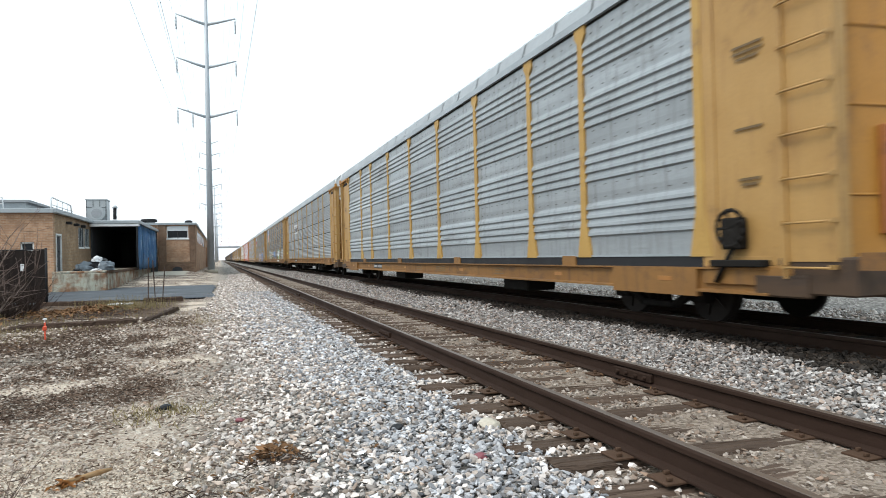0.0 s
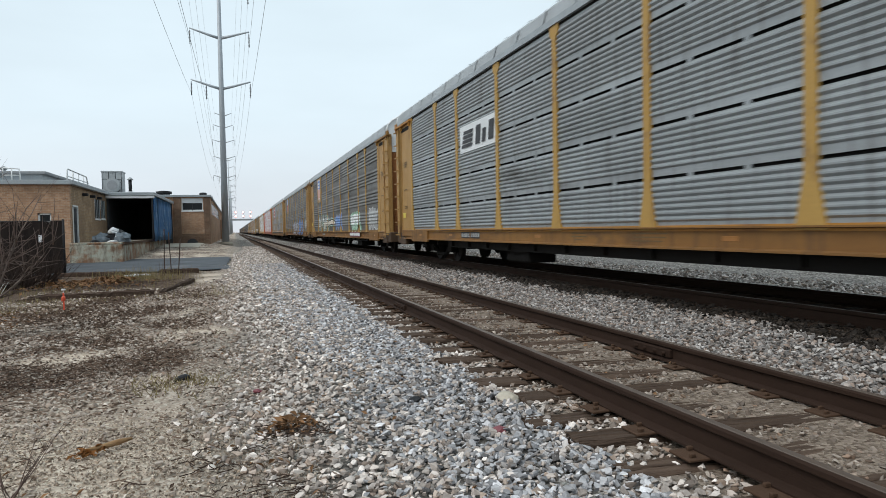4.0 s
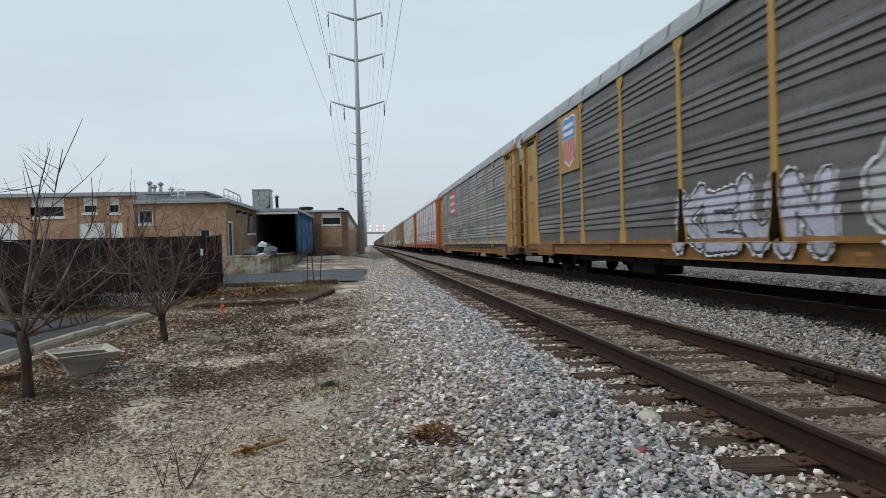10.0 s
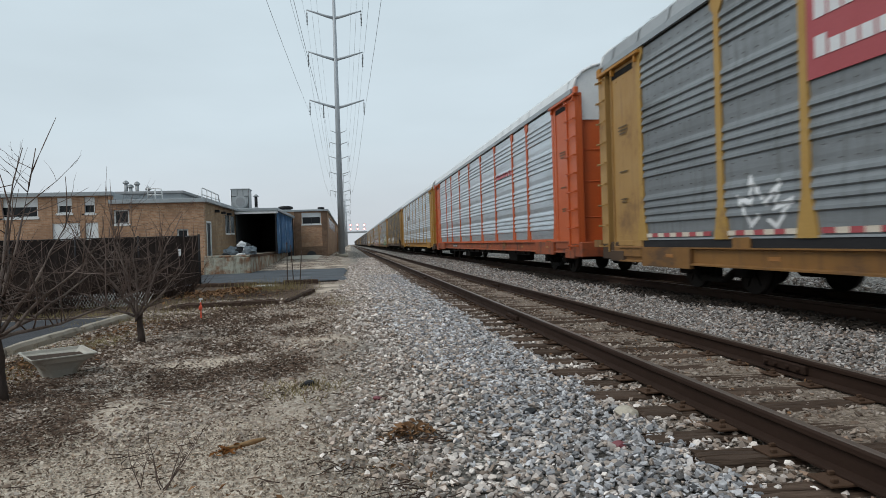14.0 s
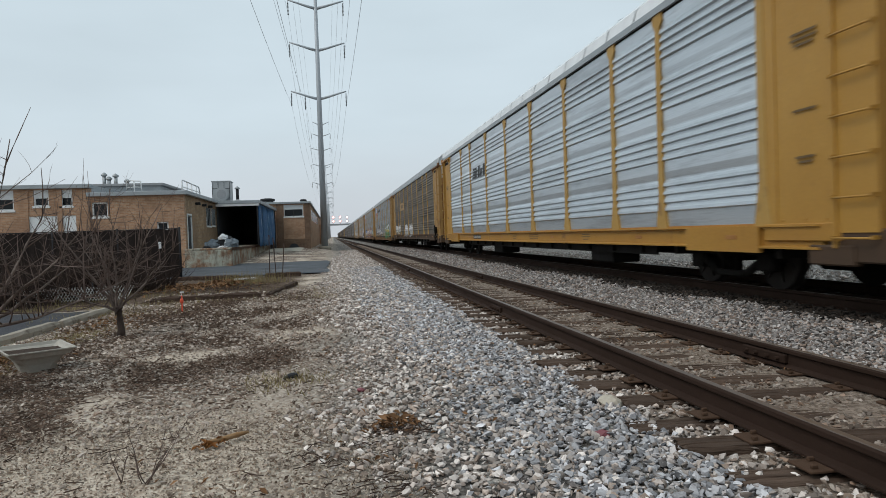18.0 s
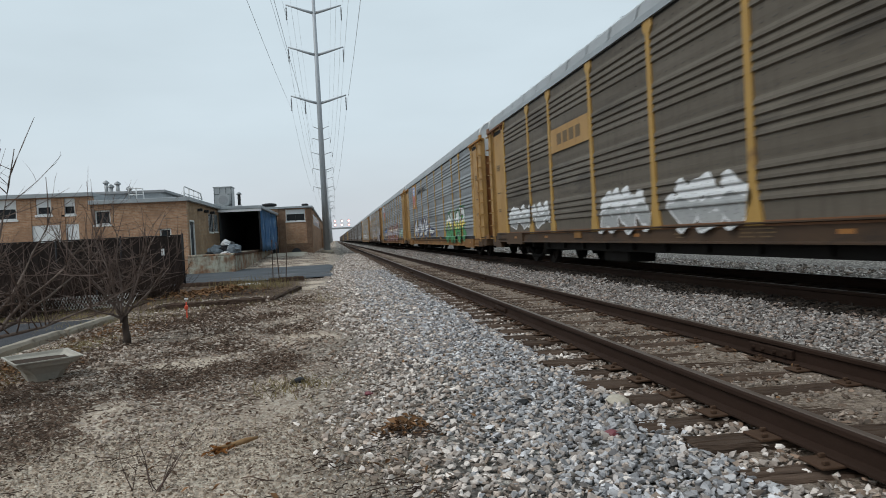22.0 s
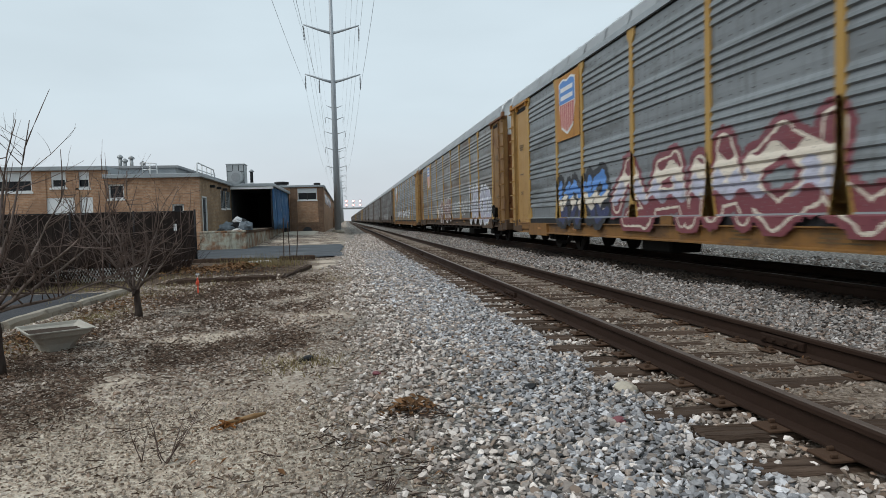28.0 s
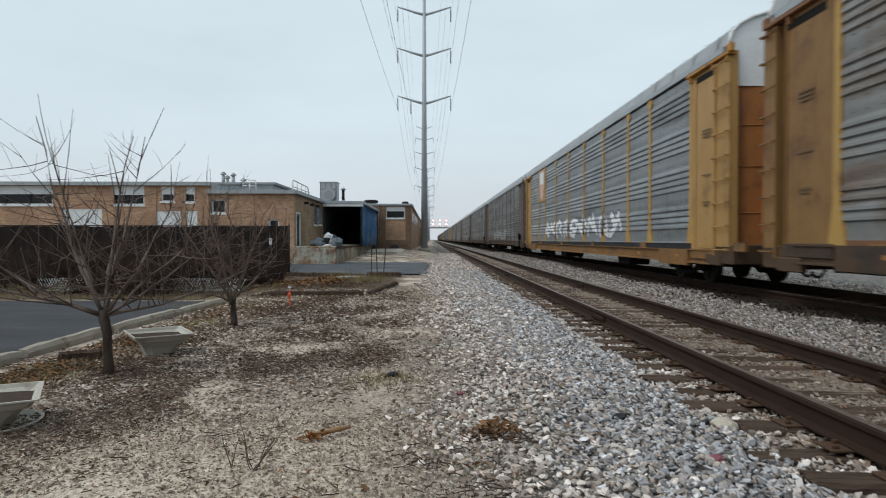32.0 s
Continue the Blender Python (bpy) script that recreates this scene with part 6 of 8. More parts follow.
    part("roof_step", box(-11.6, -11.46, YF + 0.3, YF + 12, LO - 0.3, HI + 0.03), M["fascia"], works)
    part("wall", box(U0, WORKS_X - 0.3, YF + 33.7, YF + 34, -0.1, LO - 0.3), M["brick"], works)
    part("wall", box(U0 - 0.3, U0, YF, YF + 34, -0.1, HI - 0.1), M["brick"], works)
    part("partition", box(U0, WORKS_X - 0.3, YF + 3.0, YF + 3.2, 0, LO - 0.3), M["inside_shade"], works)
    # the raised roof behind
    part("roof_monitor", box(-20.0, -9.4, YF + 5.0, YF + 24, LO - 0.1, LO + 0.75), M["fascia"], works, "grey raised roof section")
    part("roof_monitor_edge", box(-20.15, -9.2, YF + 4.85, YF + 24.2, LO + 0.75, LO + 0.9, 0.02), M["roofing"], works)
    # railings on the roof
    for x0, y0, x1, y1 in ((-9.9, YF + 0.6, -9.2, YF + 0.6), (WORKS_X - 0.25, YF + 0.9, WORKS_X - 0.25, YF + 5.6)):
        rail_ = tagged(empty("roof_railing", pose(x0, y0, LO)), "short white tubular guard rail on the roof edge", "railing")
        n = 2 if x1 != x0 else 4
        top = bmesh.new()
        add_pipe(top, [(0, 0, 0.0), (0, 0, 0.62), ((x1 - x0) * 0.06, (y1 - y0) * 0.03, 0.68), ((x1 - x0) * 0.94, (y1 - y0) * 0.9, 0.62), (x1 - x0, y1 - y0, 0.0)], 0.035, 6)
        part("top_rail", top, M["white_trim"], rail_)
        for k in range(1, n):
            u = k / n
            part("post", tube(((x1 - x0) * u, (y1 - y0) * u, 0), ((x1 - x0) * u, (y1 - y0) * u, 0.64), 0.03), M["white_trim"], rail_)
        part("mid_rail", tube((0, 0, 0.33), (x1 - x0, y1 - y0, 0.33), 0.025), M["white_trim"], rail_)


build_works()


def vent_stack(x, y, z, h, r, cap):
    v = tagged(empty("roof_vent", pose(x, y, z)), "small grey metal vent stack on the flat roof", "vent", "roof vents")
    part("pipe", tube((0, 0, 0), (0, 0, h), r, r, 10), M["galv_unit"], v)
    part("cap", add_tube(tube((0, 0, h), (0, 0, h + 0.08), r * cap, r * cap, 10), (0, 0, h + 0.08), (0, 0, h + 0.2), r * cap, 0.02, 10), M["galv_unit"], v)


for x, h in ((-12.4, 0.62), (-12.15, 0.4), (-11.8, 0.55), (-11.2, 0.25)):
    vent_stack(x, 39.4, LO + 0.75, h, 0.10, 1.7)

# rooftop air handler, chimney and mushroom vents beyond
unit = tagged(empty("air_handler", pose(-6.95, 46.0, LO - 0.05)), "large galvanised air handling unit with a round duct", "ventilation unit")
part("casing", box(-0.72, 0.44, -0.6, 0.6, 0.12, 1.5, 0.03), M["galv_unit"], unit)
part("base", box(-0.76, 0.48, -0.65, 0.65, 0.0, 0.12), M["black"], unit)
part("duct", add_tube(tube((-0.06, -1.0, 0.62), (-0.06, -0.6, 0.62), 0.46, 0.46, 20), (-0.06, -1.0, 0.62), (-0.06, -1.05, 0.62), 0.40, 0.40, 20), M["galv_unit"], unit, "round galvanised fan housing")
part("duct_mouth", tube((-0.06, -1.07, 0.62), (-0.06, -1.055, 0.62), 0.30, 0.30, 20), M["roofing"], unit, "domed fan cover")
for x in (-0.70, -0.32, 0.06, 0.40):
    part("panel_seam", box(x - 0.012, x + 0.012, -0.62, -0.6, 0.16, 1.46), M["black"], unit)
part("panel_seam", box(-0.70, 0.42, -0.62, -0.6, 1.02, 1.045), M["black"], unit)
part("top_flange", box(-0.76, 0.48, -0.64, 0.64, 1.48, 1.55, 0.01), M["galv_unit"], unit)
stack = tagged(empty("chimney_pipe", pose(-6.0, 45.0, LO - 0.05)), "black flue pipe with a cone cap on the roof", "chimney")
part("pipe", tube((0, 0, 0.2), (0, 0, 0.95), 0.1, 0.1, 12), M["black"], stack)
part("cap", tube((0, 0, 0.95), (0, 0, 1.12), 0.2, 0.05, 12), M["galv_unit"], stack)
part("flashing", tube((0, 0, 0.0), (0, 0, 0.25), 0.5, 0.1, 12), M["galv_unit"], stack)

# ---- covered loading bay and dock ----
BAY_Y0, BAY_Y1, BAY_X0, BAY_X1, BAY_TOP = 43.0, 53.6, WORKS_X + 0.02, -4.5, 3.72
DOCK_Z = 0.95
bay = tagged(empty("loading_bay"), "dark open loading bay with a flat roof and blue tarpaulin side", "loading bay", kind="structure")
part("roof", box(BAY_X0, BAY_X1 + 0.12, BAY_Y0 - 0.1, BAY_Y1 + 2, BAY_TOP - 0.1, BAY_TOP + 0.1, 0.02), M["fascia"], bay)
part("lintel", box(BAY_X0, BAY_X1 + 0.08, BAY_Y0 - 0.06, BAY_Y0 + 0.1, BAY_TOP - 0.26, BAY_TOP - 0.1, 0.01), M["white_trim"], bay)
# walls and added linings are coloured dark for the shade inside the bay
part("back_wall", box(BAY_X0, BAY_X1, BAY_Y1 + 1.7, BAY_Y1 + 2, 0, BAY_TOP - 0.1), M["inside_shade"], bay)
part("inner_wall", box(BAY_X0 + 0.01, BAY_X0 + 0.06, BAY_Y0 + 0.25, BAY_Y1 + 1.7, DOCK_Z, BAY_TOP - 0.1), M["inside_shade"], bay)
part("ceiling_lining", box(BAY_X0 + 0.05, BAY_X1 - 0.06, BAY_Y0 + 0.1, BAY_Y1 + 1.7, BAY_TOP - 0.16, BAY_TOP - 0.1), M["inside_shade"], bay)
part("tarp_lining", box(BAY_X1 - 0.10, BAY_X1 - 0.06, BAY_Y0 + 0.05, BAY_Y1 + 1.7, DOCK_Z, BAY_TOP - 0.1), M["inside_shade"], bay)
for y in (BAY_Y0, BAY_Y0 + 3.6, BAY_Y0 + 7.2, BAY_Y1):
    part("post", box(BAY_X1 - 0.06, BAY_X1 + 0.0, y - 0.05, y + 0.05, DOCK_Z, BAY_TOP - 0.1), M["black"], bay)
for k in range(6):
    ya, yb = BAY_Y0 - 0.02 + k * 1.8, BAY_Y0 + 1.76 + k * 1.8
    bm = bmesh.new()
    n = 10
    cols = []
    for i in range(n + 1):
        y = ya + (yb - ya) * i / n
        cols.append([bm.verts.new((BAY_X1 + 0.05 + 0.045 * math.sin(9 * y) + 0.03 * math.sin(23 * y + j), y, DOCK_Z - 0.05 + 0.05 * math.sin(3 * y) * (j == 0) + (BAY_TOP - 0.12 - DOCK_Z) * j / 6)) for j in range(7)])
    for i in range(n):
        for j in range(6):
            f = bm.faces.new((cols[i][j], cols[i + 1][j], cols[i + 1][j + 1], cols[i][j + 1]))
            f.smooth = True
    bmesh.ops.solidify(bm, geom=bm.faces[:], thickness=0.012)
    part("tarpaulin", bm, M["tarp"], bay, "blue rippled tarpaulin curtain")

dock = tagged(empty("loading_dock"), "raised concrete loading dock with rust-stained face", "loading dock", kind="structure")
part("front_wall", box(WORKS_X + 0.02, -4.85, 33.7, 34.1, -0.1, DOCK_Z - 0.1, 0.03, 0.012), M["concrete"], dock)
part("side_wall", box(-5.2, -4.85, 34.1, 54.0, -0.1, DOCK_Z - 0.1, 0.03, 0.012), M["concrete"], dock)
part("deck", box(WORKS_X + 0.02, -4.84, 33.69, 55.0, DOCK_Z - 0.1, DOCK_Z, 0.02, 0.01), M["concrete"], dock)
part("edge_angle", box(-4.83, -4.78, 33.64, 54.0, DOCK_Z - 0.12, DOCK_Z + 0.005), M["plate"], dock, "rusty steel edge")


def crumple(name, mat, x, y, z, sx, sy, sz, seed, label, cat="tarpaulin"):
    """A crumpled heap: a domed sheet folded by noise, with its rim on the ground."""
    bm = bmesh.new()
    bmesh.ops.create_icosphere(bm, subdivisions=3, radius=1.0)
    for v in bm.verts:
        c = v.co.copy()
        f = 1 + 0.30 * noise.noise(c * 2.2 + Vector((seed, 0, 0))) + 0.14 * noise.noise(c * 5.5 + Vector((0, seed, 0)))
        v.co = Vector((c.x * f * sx, c.y * f * sy, max(0.0, c.z * f + 0.25) * sz))
    o = part(name, bm, mat)
    o.matrix_basis = pose(x, y, z, 0, 0, seed * 40)
    tagged(o, label, cat, "heap on the dock")


M["sheet_blue"] = material("pale_blue_grey_sheet", (0.15, 0.185, 0.215), 0.6, alt=(0.06, 0.075, 0.09), scale=5, amount=1.0, grain=30, bump=0.25, grime=(0.03, 0.032, 0.036), grime_scale=4.0, grime_cut=0.55)
crumple("tarpaulin", M["black"], -5.45, 35.3, DOCK_Z, 0.55, 0.5, 0.50, 2.1, "black crumpled tarpaulin heaped on the dock")
crumple("dust_sheet", M["white_paint"], -5.42, 35.0, DOCK_Z + 0.42, 0.26, 0.20, 0.22, 1.3, "crumpled white dust sheet on top of the heap")
crumple("dust_sheet", M["crate_white"], -5.18, 34.85, DOCK_Z + 0.22, 0.16, 0.16, 0.16, 6.3, "folded white sheet with black stains in the heap")
crumple("tarpaulin", M["sheet_blue"], -5.92, 35.0, DOCK_Z, 0.50, 0.35, 0.34, 5.2, "pale blue-grey plastic sheet heaped on the dock")
crumple("tarpaulin", M["sheet_blue"], -5.02, 34.85, DOCK_Z, 0.42, 0.34, 0.36, 3.7, "pale blue-grey folded sheet heaped on the dock")
crumple("dust_sheet", M["crate_white"], -5.4, 34.55, DOCK_Z, 0.22, 0.12, 0.08, 4.4, "small white sheet lying before the heap")
crumple("tarpaulin", M["black"], -6.2, 34.7, DOCK_Z, 0.28, 0.2, 0.10, 7.2, "flat black plastic lying before the heap")

# ---- the far brick hall ----
hall = tagged(empty("brick_hall"), "far tan brick hall with brown pilasters and a panelled window", "building", kind="structure")
HY, HX0, HX1, HTOP, HZ = 56.0, -9.0, -1.72, 4.30, 0.3
hops = [(-3.84 - HX0, -2.24 - HX0, 3.12, 4.10)]
hw, hm = wall_with_openings("wall", (HX0, HY, 0), (1, 0, 0), HX1 - HX0, HZ - 0.4, HTOP - 0.1, hops, 0.3, M["brick"], hall)
window(hm, hops[0][0], hops[0][1], 3.12, 4.10, hall, white_top=0.38, bars=1)
for a, b in ((-4.45, -3.88), (-2.16, -1.70)):
    part("pilaster", box(a, b, HY - 0.10, HY, HZ - 0.2, HTOP - 0.1, 0.015), M["brick_dark"], hall, "dark brown brick pier")
part("plinth", box(-3.88, -2.16, HY - 0.05, HY, HZ - 0.2, 1.25, 0.01), M["brick_dark"], hall)
# flat disc, coloured as the shade within an arch
part("arch_opening", add_tube(bmesh.new(), (-3.1, HY - 0.07, 0.45), (-3.1, HY - 0.05, 0.45), 0.42, 0.42, 16), M["inside_shade"], hall, "dark disc standing for the shaded arched opening at the foot")
part("fascia", box(HX0 - 0.1, HX1 + 0.12, HY - 0.18, HY + 0.2, HTOP - 0.1, HTOP + 0.06, 0.01), M["fascia"], hall)
sops = [(4.0, 30.0, 2.9, 3.9)]
hs, hsm = wall_with_openings("wall", (HX1, HY + 0.3, 0), (0, 1, 0), 60.0, HZ - 0.5, HTOP - 0.1, sops, 0.3, M["brick"], hall)
part("window_band", box(HX1 - 0.08, HX1 - 0.03, HY + 4.3, HY + 30.3, 2.9, 3.9), M["glass"], hall)
for k in range(12):
    part("mullion", box(HX1 - 0.12, HX1 - 0.02, HY + 4.5 + k * 2.2, HY + 4.7 + k * 2.2, 2.9, 3.9), M["brick_dark"], hall)
part("fascia", box(HX1 - 0.2, HX1 + 0.12, HY + 0.2, HY + 60.5, HTOP - 0.1, HTOP + 0.06, 0.01), M["fascia"], hall)
part("roof", box(HX0, HX1 - 0.3, HY + 0.3, HY + 60, HTOP - 0.25, HTOP - 0.05), M["roofing"], hall)
part("wall", box(HX0, HX1 - 0.31, HY + 60, HY + 60.3, HZ - 0.5, HTOP - 0.26), M["brick"], hall)
part("partition", box(HX0, HX1 - 0.31, HY + 3, HY + 3.2, 0, HTOP - 0.3), M["inside_shade"], hall)
part("lean_to", box(HX1 + 0.02, -0.9, HY + 38, HY + 55, 0.0, 3.1, 0.03), M["brick"], hall, "lower brick annexe")
for x, y, r, h in ((-5.3, HY + 2, 0.62, 0.55), (-2.35, HY + 3.5, 0.30, 0.5), (-1.98, HY + 5.5, 0.35, 0.28)):
    v = tagged(empty("roof_vent", pose(x, y, HTOP - 0.05)), "dark mushroom vent on the far roof", "vent", "mushroom vents")
    part("hood", add_tube(tube((0, 0, h * 0.55), (0, 0, h * 0.9), r, r, 16), (0, 0, h * 0.9), (0, 0, h), r, r * 0.6, 16), M["black"], v)
    part("curb", tube((0, 0, 0), (0, 0, h * 0.55), r * 0.75, r * 0.75, 12), M["roofing"], v)


# ---- paved ground ----
def paved(name, x0, x1, y0, y1, mat, lift, label, ragged=0.0, seed=1, nx=14, ny=14):
    """A sheet that follows the ground, with a ragged rim where it is broken."""
    rnd = random.Random(seed)
    verts, faces = [], []
    for j in range(ny + 1):
        for i in range(nx + 1):
            x, y = x0 + (x1 - x0) * i / nx, y0 + (y1 - y0) * j / ny
            if ragged and (i in (0, nx) or j in (0, ny)):
                x += rnd.uniform(-ragged, ragged)
                y += rnd.uniform(-ragged, ragged)
            verts.append((x, y, max(0.0, ground_z(x, y)) + lift))
    for j in range(ny):
        for i in range(nx):
            a = j * (nx + 1) + i
            faces.append((a, a + 1, a + nx + 2, a + nx + 1))
    o = raw_mesh(name, verts, faces, mat)
    tagged(o, label, "pavement", kind="structure")
    return o


paved("parking_lot", -46, -4.52, -8, 14.0, M["asphalt"], -0.005, "dark worn asphalt car park with pale streaks", 0.12, 3, 60, 40)
paved("apron", -7.08, -0.1, 24.0, 36.2, M["apron"], 0.035, "blue-grey asphalt apron before the dock", 0.1, 4)
paved("concrete_slab", -4.7, -2.15, 46.7, 55.5, M["concrete_pale"], 0.03, "pale concrete slab on the slope beside the dock", 0.03, 5, 6, 10)

# concrete wheel stops along the car park
_ws = [(-4.36, 3.1, 5.2), (-4.37, 5.26, 7.26), (-4.41, 7.34, 9.36), (-4.36, 9.42, 11.5), (-4.24, 11.52, 13.7)]
for k, (x, y0, y1) in enumerate(_ws):
    prof = [(-0.078, -0.02), (0.078, -0.02), (0.078, 0.06), (0.045, 0.11), (-0.045, 0.11), (-0.078, 0.06)]
    bm = bmesh.new()
    n = 10
    rings = []
    rnd = random.Random(k)
    for i in range(n + 1):
        u = i / n
        end = 0.86 if i in (0, n) else 1.0
        rings.append([bm.verts.new((px * end + rnd.uniform(-0.007, 0.007), (y1 - y0) * (u - 0.5), pz * 0.95 * end + rnd.uniform(-0.006, 0.005))) for px, pz in prof])
    for i in range(n):
        for q in range(len(prof)):
            bm.faces.new((rings[i][q], rings[i][(q + 1) % 6], rings[i + 1][(q + 1) % 6], rings[i + 1][q]))
    bm.faces.new(rings[0][::-1])
    bm.faces.new(rings[-1])
    bmesh.ops.recalc_face_normals(bm, faces=bm.faces[:])
    o = part("wheel_stop", bm, M["stop_concrete"])
    o.matrix_basis = pose(x, (y0 + y1) / 2, 0.0, 0, 0, (-1.5, 0.4, 1.2, -1.8, -2.2)[k])
    tagged(o, "weathered concrete wheel stop edging the asphalt car park", "wheel stop", "row of wheel stops")


# ---- black slatted fence ----
def fence():
    f = tagged(empty("slat_fence"), "black slatted chain-link fence before the factory", "fence")
    a, b = Vector((-34.0, 22.2, 0)), Vector((-5.35, 25.0, 0))
    n = 14
    d = (b - a) / n
    ang = math.degrees(math.atan2(d.y, d.x))
    L = d.length
    slat = part("slat", box(-0.062, 0.062, -0.012, 0.012, 0.04, 1.78, 0.0), M["fence"], f)
    slat.matrix_basis = pose(a.x, a.y, 0, 0, 0, ang)
    per = 22
    for k in range(n):
        p = a + d * k
        part("post", tube((p.x, p.y, 0), (p.x, p.y, 1.86), 0.035, 0.035, 8), M["black"], f)
        part("top_rail", tube((p.x, p.y, 1.8), (p.x + d.x, p.y + d.y, 1.8), 0.022, 0.022, 6), M["black"], f)
        if k >= 1:
            for q in range(per):
                c = p + d * ((q + 0.5) / per)
                share("slat", slat, f, c.x, c.y, random.Random(k * 50 + q).uniform(-0.015, 0.015), 0, 0, ang)
    c = b
    part("post", tube((c.x, c.y, 0), (c.x, c.y, 1.86), 0.04, 0.04, 8), M["black"], f)
    tag = part("notice", box(-6.06, -5.96, 24.86, 24.88, 1.1, 1.34, 0.0), M["white_paint"], f, "small white notice")


fence()


def mesh_edging():
    """A low run of bare chain-link before the thicket."""
    f = tagged(empty("wire_edging", pose(-9.4, 16.3, 0)), "low bare chain-link mesh along the thicket's foot", "fence")
    for k in range(6):
        bm = bmesh.new()
        for q in range(12):
            u = k * 0.8 + q * 0.066
            for s_ in (-1, 1):
                add_tube(bm, (u, 0, 0.02), (u + s_ * 0.18, 0, 0.34), 0.008, n=3, caps=False)
        part("mesh_panel", bm, M["mesh"], f)
        part("post", tube((k * 0.8, 0.03, -0.05), (k * 0.8, 0.03, 0.46), 0.018, 0.018, 6), M["black"], f)


mesh_edging()


# ---- bare trees and brush ----
def twig_points(rnd, start, way, length, steps, bend, lift):
    pts, p, d = [start.copy()], start.copy(), way.normalized()
    for _ in range(steps):
        d = (d + Vector((rnd.uniform(-bend, bend), rnd.uniform(-bend, bend), rnd.uniform(-bend, bend) + lift))).normalized()
        p = p + d * (length / steps)
        pts.append(p.copy())
    return pts


def bare_tree(x, y, limbs, seed, label, trunk_h=0.56, trunk_r=0.062, twigs=4):
    """A pruned young tree: short trunk, long spreading limbs, straight upright shoots."""
    rnd = random.Random(seed)
    t = tagged(empty("bare_tree", pose(x, y, 0)), label, "tree", "young bare trees")
    bm = bmesh.new()
    add_pipe(bm, [(0.02, 0, -0.05), (0.022, 0.0, 0.12), (0.005, 0.012, 0.27), (0.012, 0.0, 0.40), (-0.02, 0, trunk_h - 0.08), (-0.015, 0, trunk_h)], [trunk_r * 1.35, trunk_r, trunk_r * 0.92, trunk_r * 1.02, trunk_r * 1.12, trunk_r * 0.9], 10)
    part("trunk", bm, M["trunk"], t)
    crown = bmesh.new()
    for tip, mid, r in limbs:
        top = Vector((-0.015, 0, trunk_h - 0.06))
        mid, tip = Vector(mid), Vector(tip)
        pts, rad = [], []
        n = 7
        for k in range(n + 1):
            u = k / n
            c = top * (1 - u) ** 2 + mid * 2 * u * (1 - u) + tip * u * u
            if 0 < k:
                c += Vector((rnd.uniform(-1, 1), rnd.uniform(-1, 1), rnd.uniform(-1, 1))) * 0.022
            pts.append(c)
            rad.append(r * (1 - 0.92 * u) + 0.0022)
        bl = bmesh.new()
        add_pipe(bl, pts, rad, 7)
        part("limb", bl, M["bark"], t)
        # shoots along the limb, more of them further out, most of them rising
        for k in range(2, n + 1):
            for _ in range(twigs):
                if rnd.random() < 0.25:
                    continue
                s = pts[k - 1].lerp(pts[k], rnd.random())
                side = Vector((rnd.uniform(-1, 1), rnd.uniform(-1, 1), rnd.uniform(-0.35, 0.95)))
                ln = rnd.uniform(0.3, 0.95) * (1.2 - 0.45 * k / n)
                pp = twig_points(rnd, s, side, ln, 4, 0.13, 0.10)
                r0 = rad[k] * 0.36 + 0.0024
                add_pipe(crown, pp, [r0, r0 * 0.8, r0 * 0.6, r0 * 0.45, r0 * 0.25], 4)
                for q in range(1, 4):
                    if rnd.random() < 0.42:
                        side2 = (pp[q + 1] - pp[q]).normalized() + Vector((rnd.uniform(-1, 1), rnd.uniform(-1, 1), rnd.uniform(-0.4, 0.8)))
                        add_pipe(crown, twig_points(rnd, pp[q], side2, ln * rnd.uniform(0.25, 0.5), 3, 0.25, 0.1), [r0 * 0.5, r0 * 0.42, r0 * 0.3, r0 * 0.15], 3)
    # straight upright water shoots
    for _ in range(8 * twigs):
        tip, mid, r = limbs[rnd.randrange(len(limbs))]
        u = rnd.uniform(0.35, 0.95)
        top = Vector((-0.015, 0, trunk_h - 0.06))
        s = top * (1 - u) ** 2 + Vector(mid) * 2 * u * (1 - u) + Vector(tip) * u * u
        pp = twig_points(rnd, s, Vector((rnd.uniform(-0.35, 0.35), rnd.uniform(-0.3, 0.3), 1.0)), rnd.uniform(0.35, 0.85), 4, 0.06, 0.02)
        add_pipe(crown, pp, [0.0060, 0.0052, 0.0044, 0.0034, 0.002], 4)
    tagged(part("crown", crown, M["twig"], t, "fine reddish-brown twigs"), kind="stuff")
    return t


bare_tree(-3.03, 6.45, [((-1.60, -0.1, 1.56), (-0.72, 0, 0.78), 0.026), ((-0.78, 0.2, 2.50), (-0.42, 0.1, 1.2), 0.021), ((-0.40, -0.2, 2.15), (-0.22, -0.1, 1.2), 0.018), ((0.12, 0.3, 2.30), (-0.05, 0.2, 1.2), 0.020), ((0.38, 0.0, 2.25), (0.12, 0.0, 1.1), 0.019),
                       ((0.72, -0.1, 1.75), (0.35, 0, 0.95), 0.022), ((1.25, 0.2, 0.98), (0.55, 0.1, 0.62), 0.018), ((0.85, 0.5, 1.30), (0.35, 0.3, 0.80), 0.020), ((1.05, -0.3, 1.45), (0.6, -0.1, 0.98), 0.016), ((-0.95, 0.6, 1.75), (-0.35, 0.4, 0.95), 0.017), ((-1.45, -0.4, 0.98), (-0.55, -0.2, 0.82), 0.018), ((-0.2, 0.8, 1.9), (-0.1, 0.4, 1.0), 0.017)],
          7, "young bare fruit tree with long spreading grey limbs", 0.62, 0.044, 3)
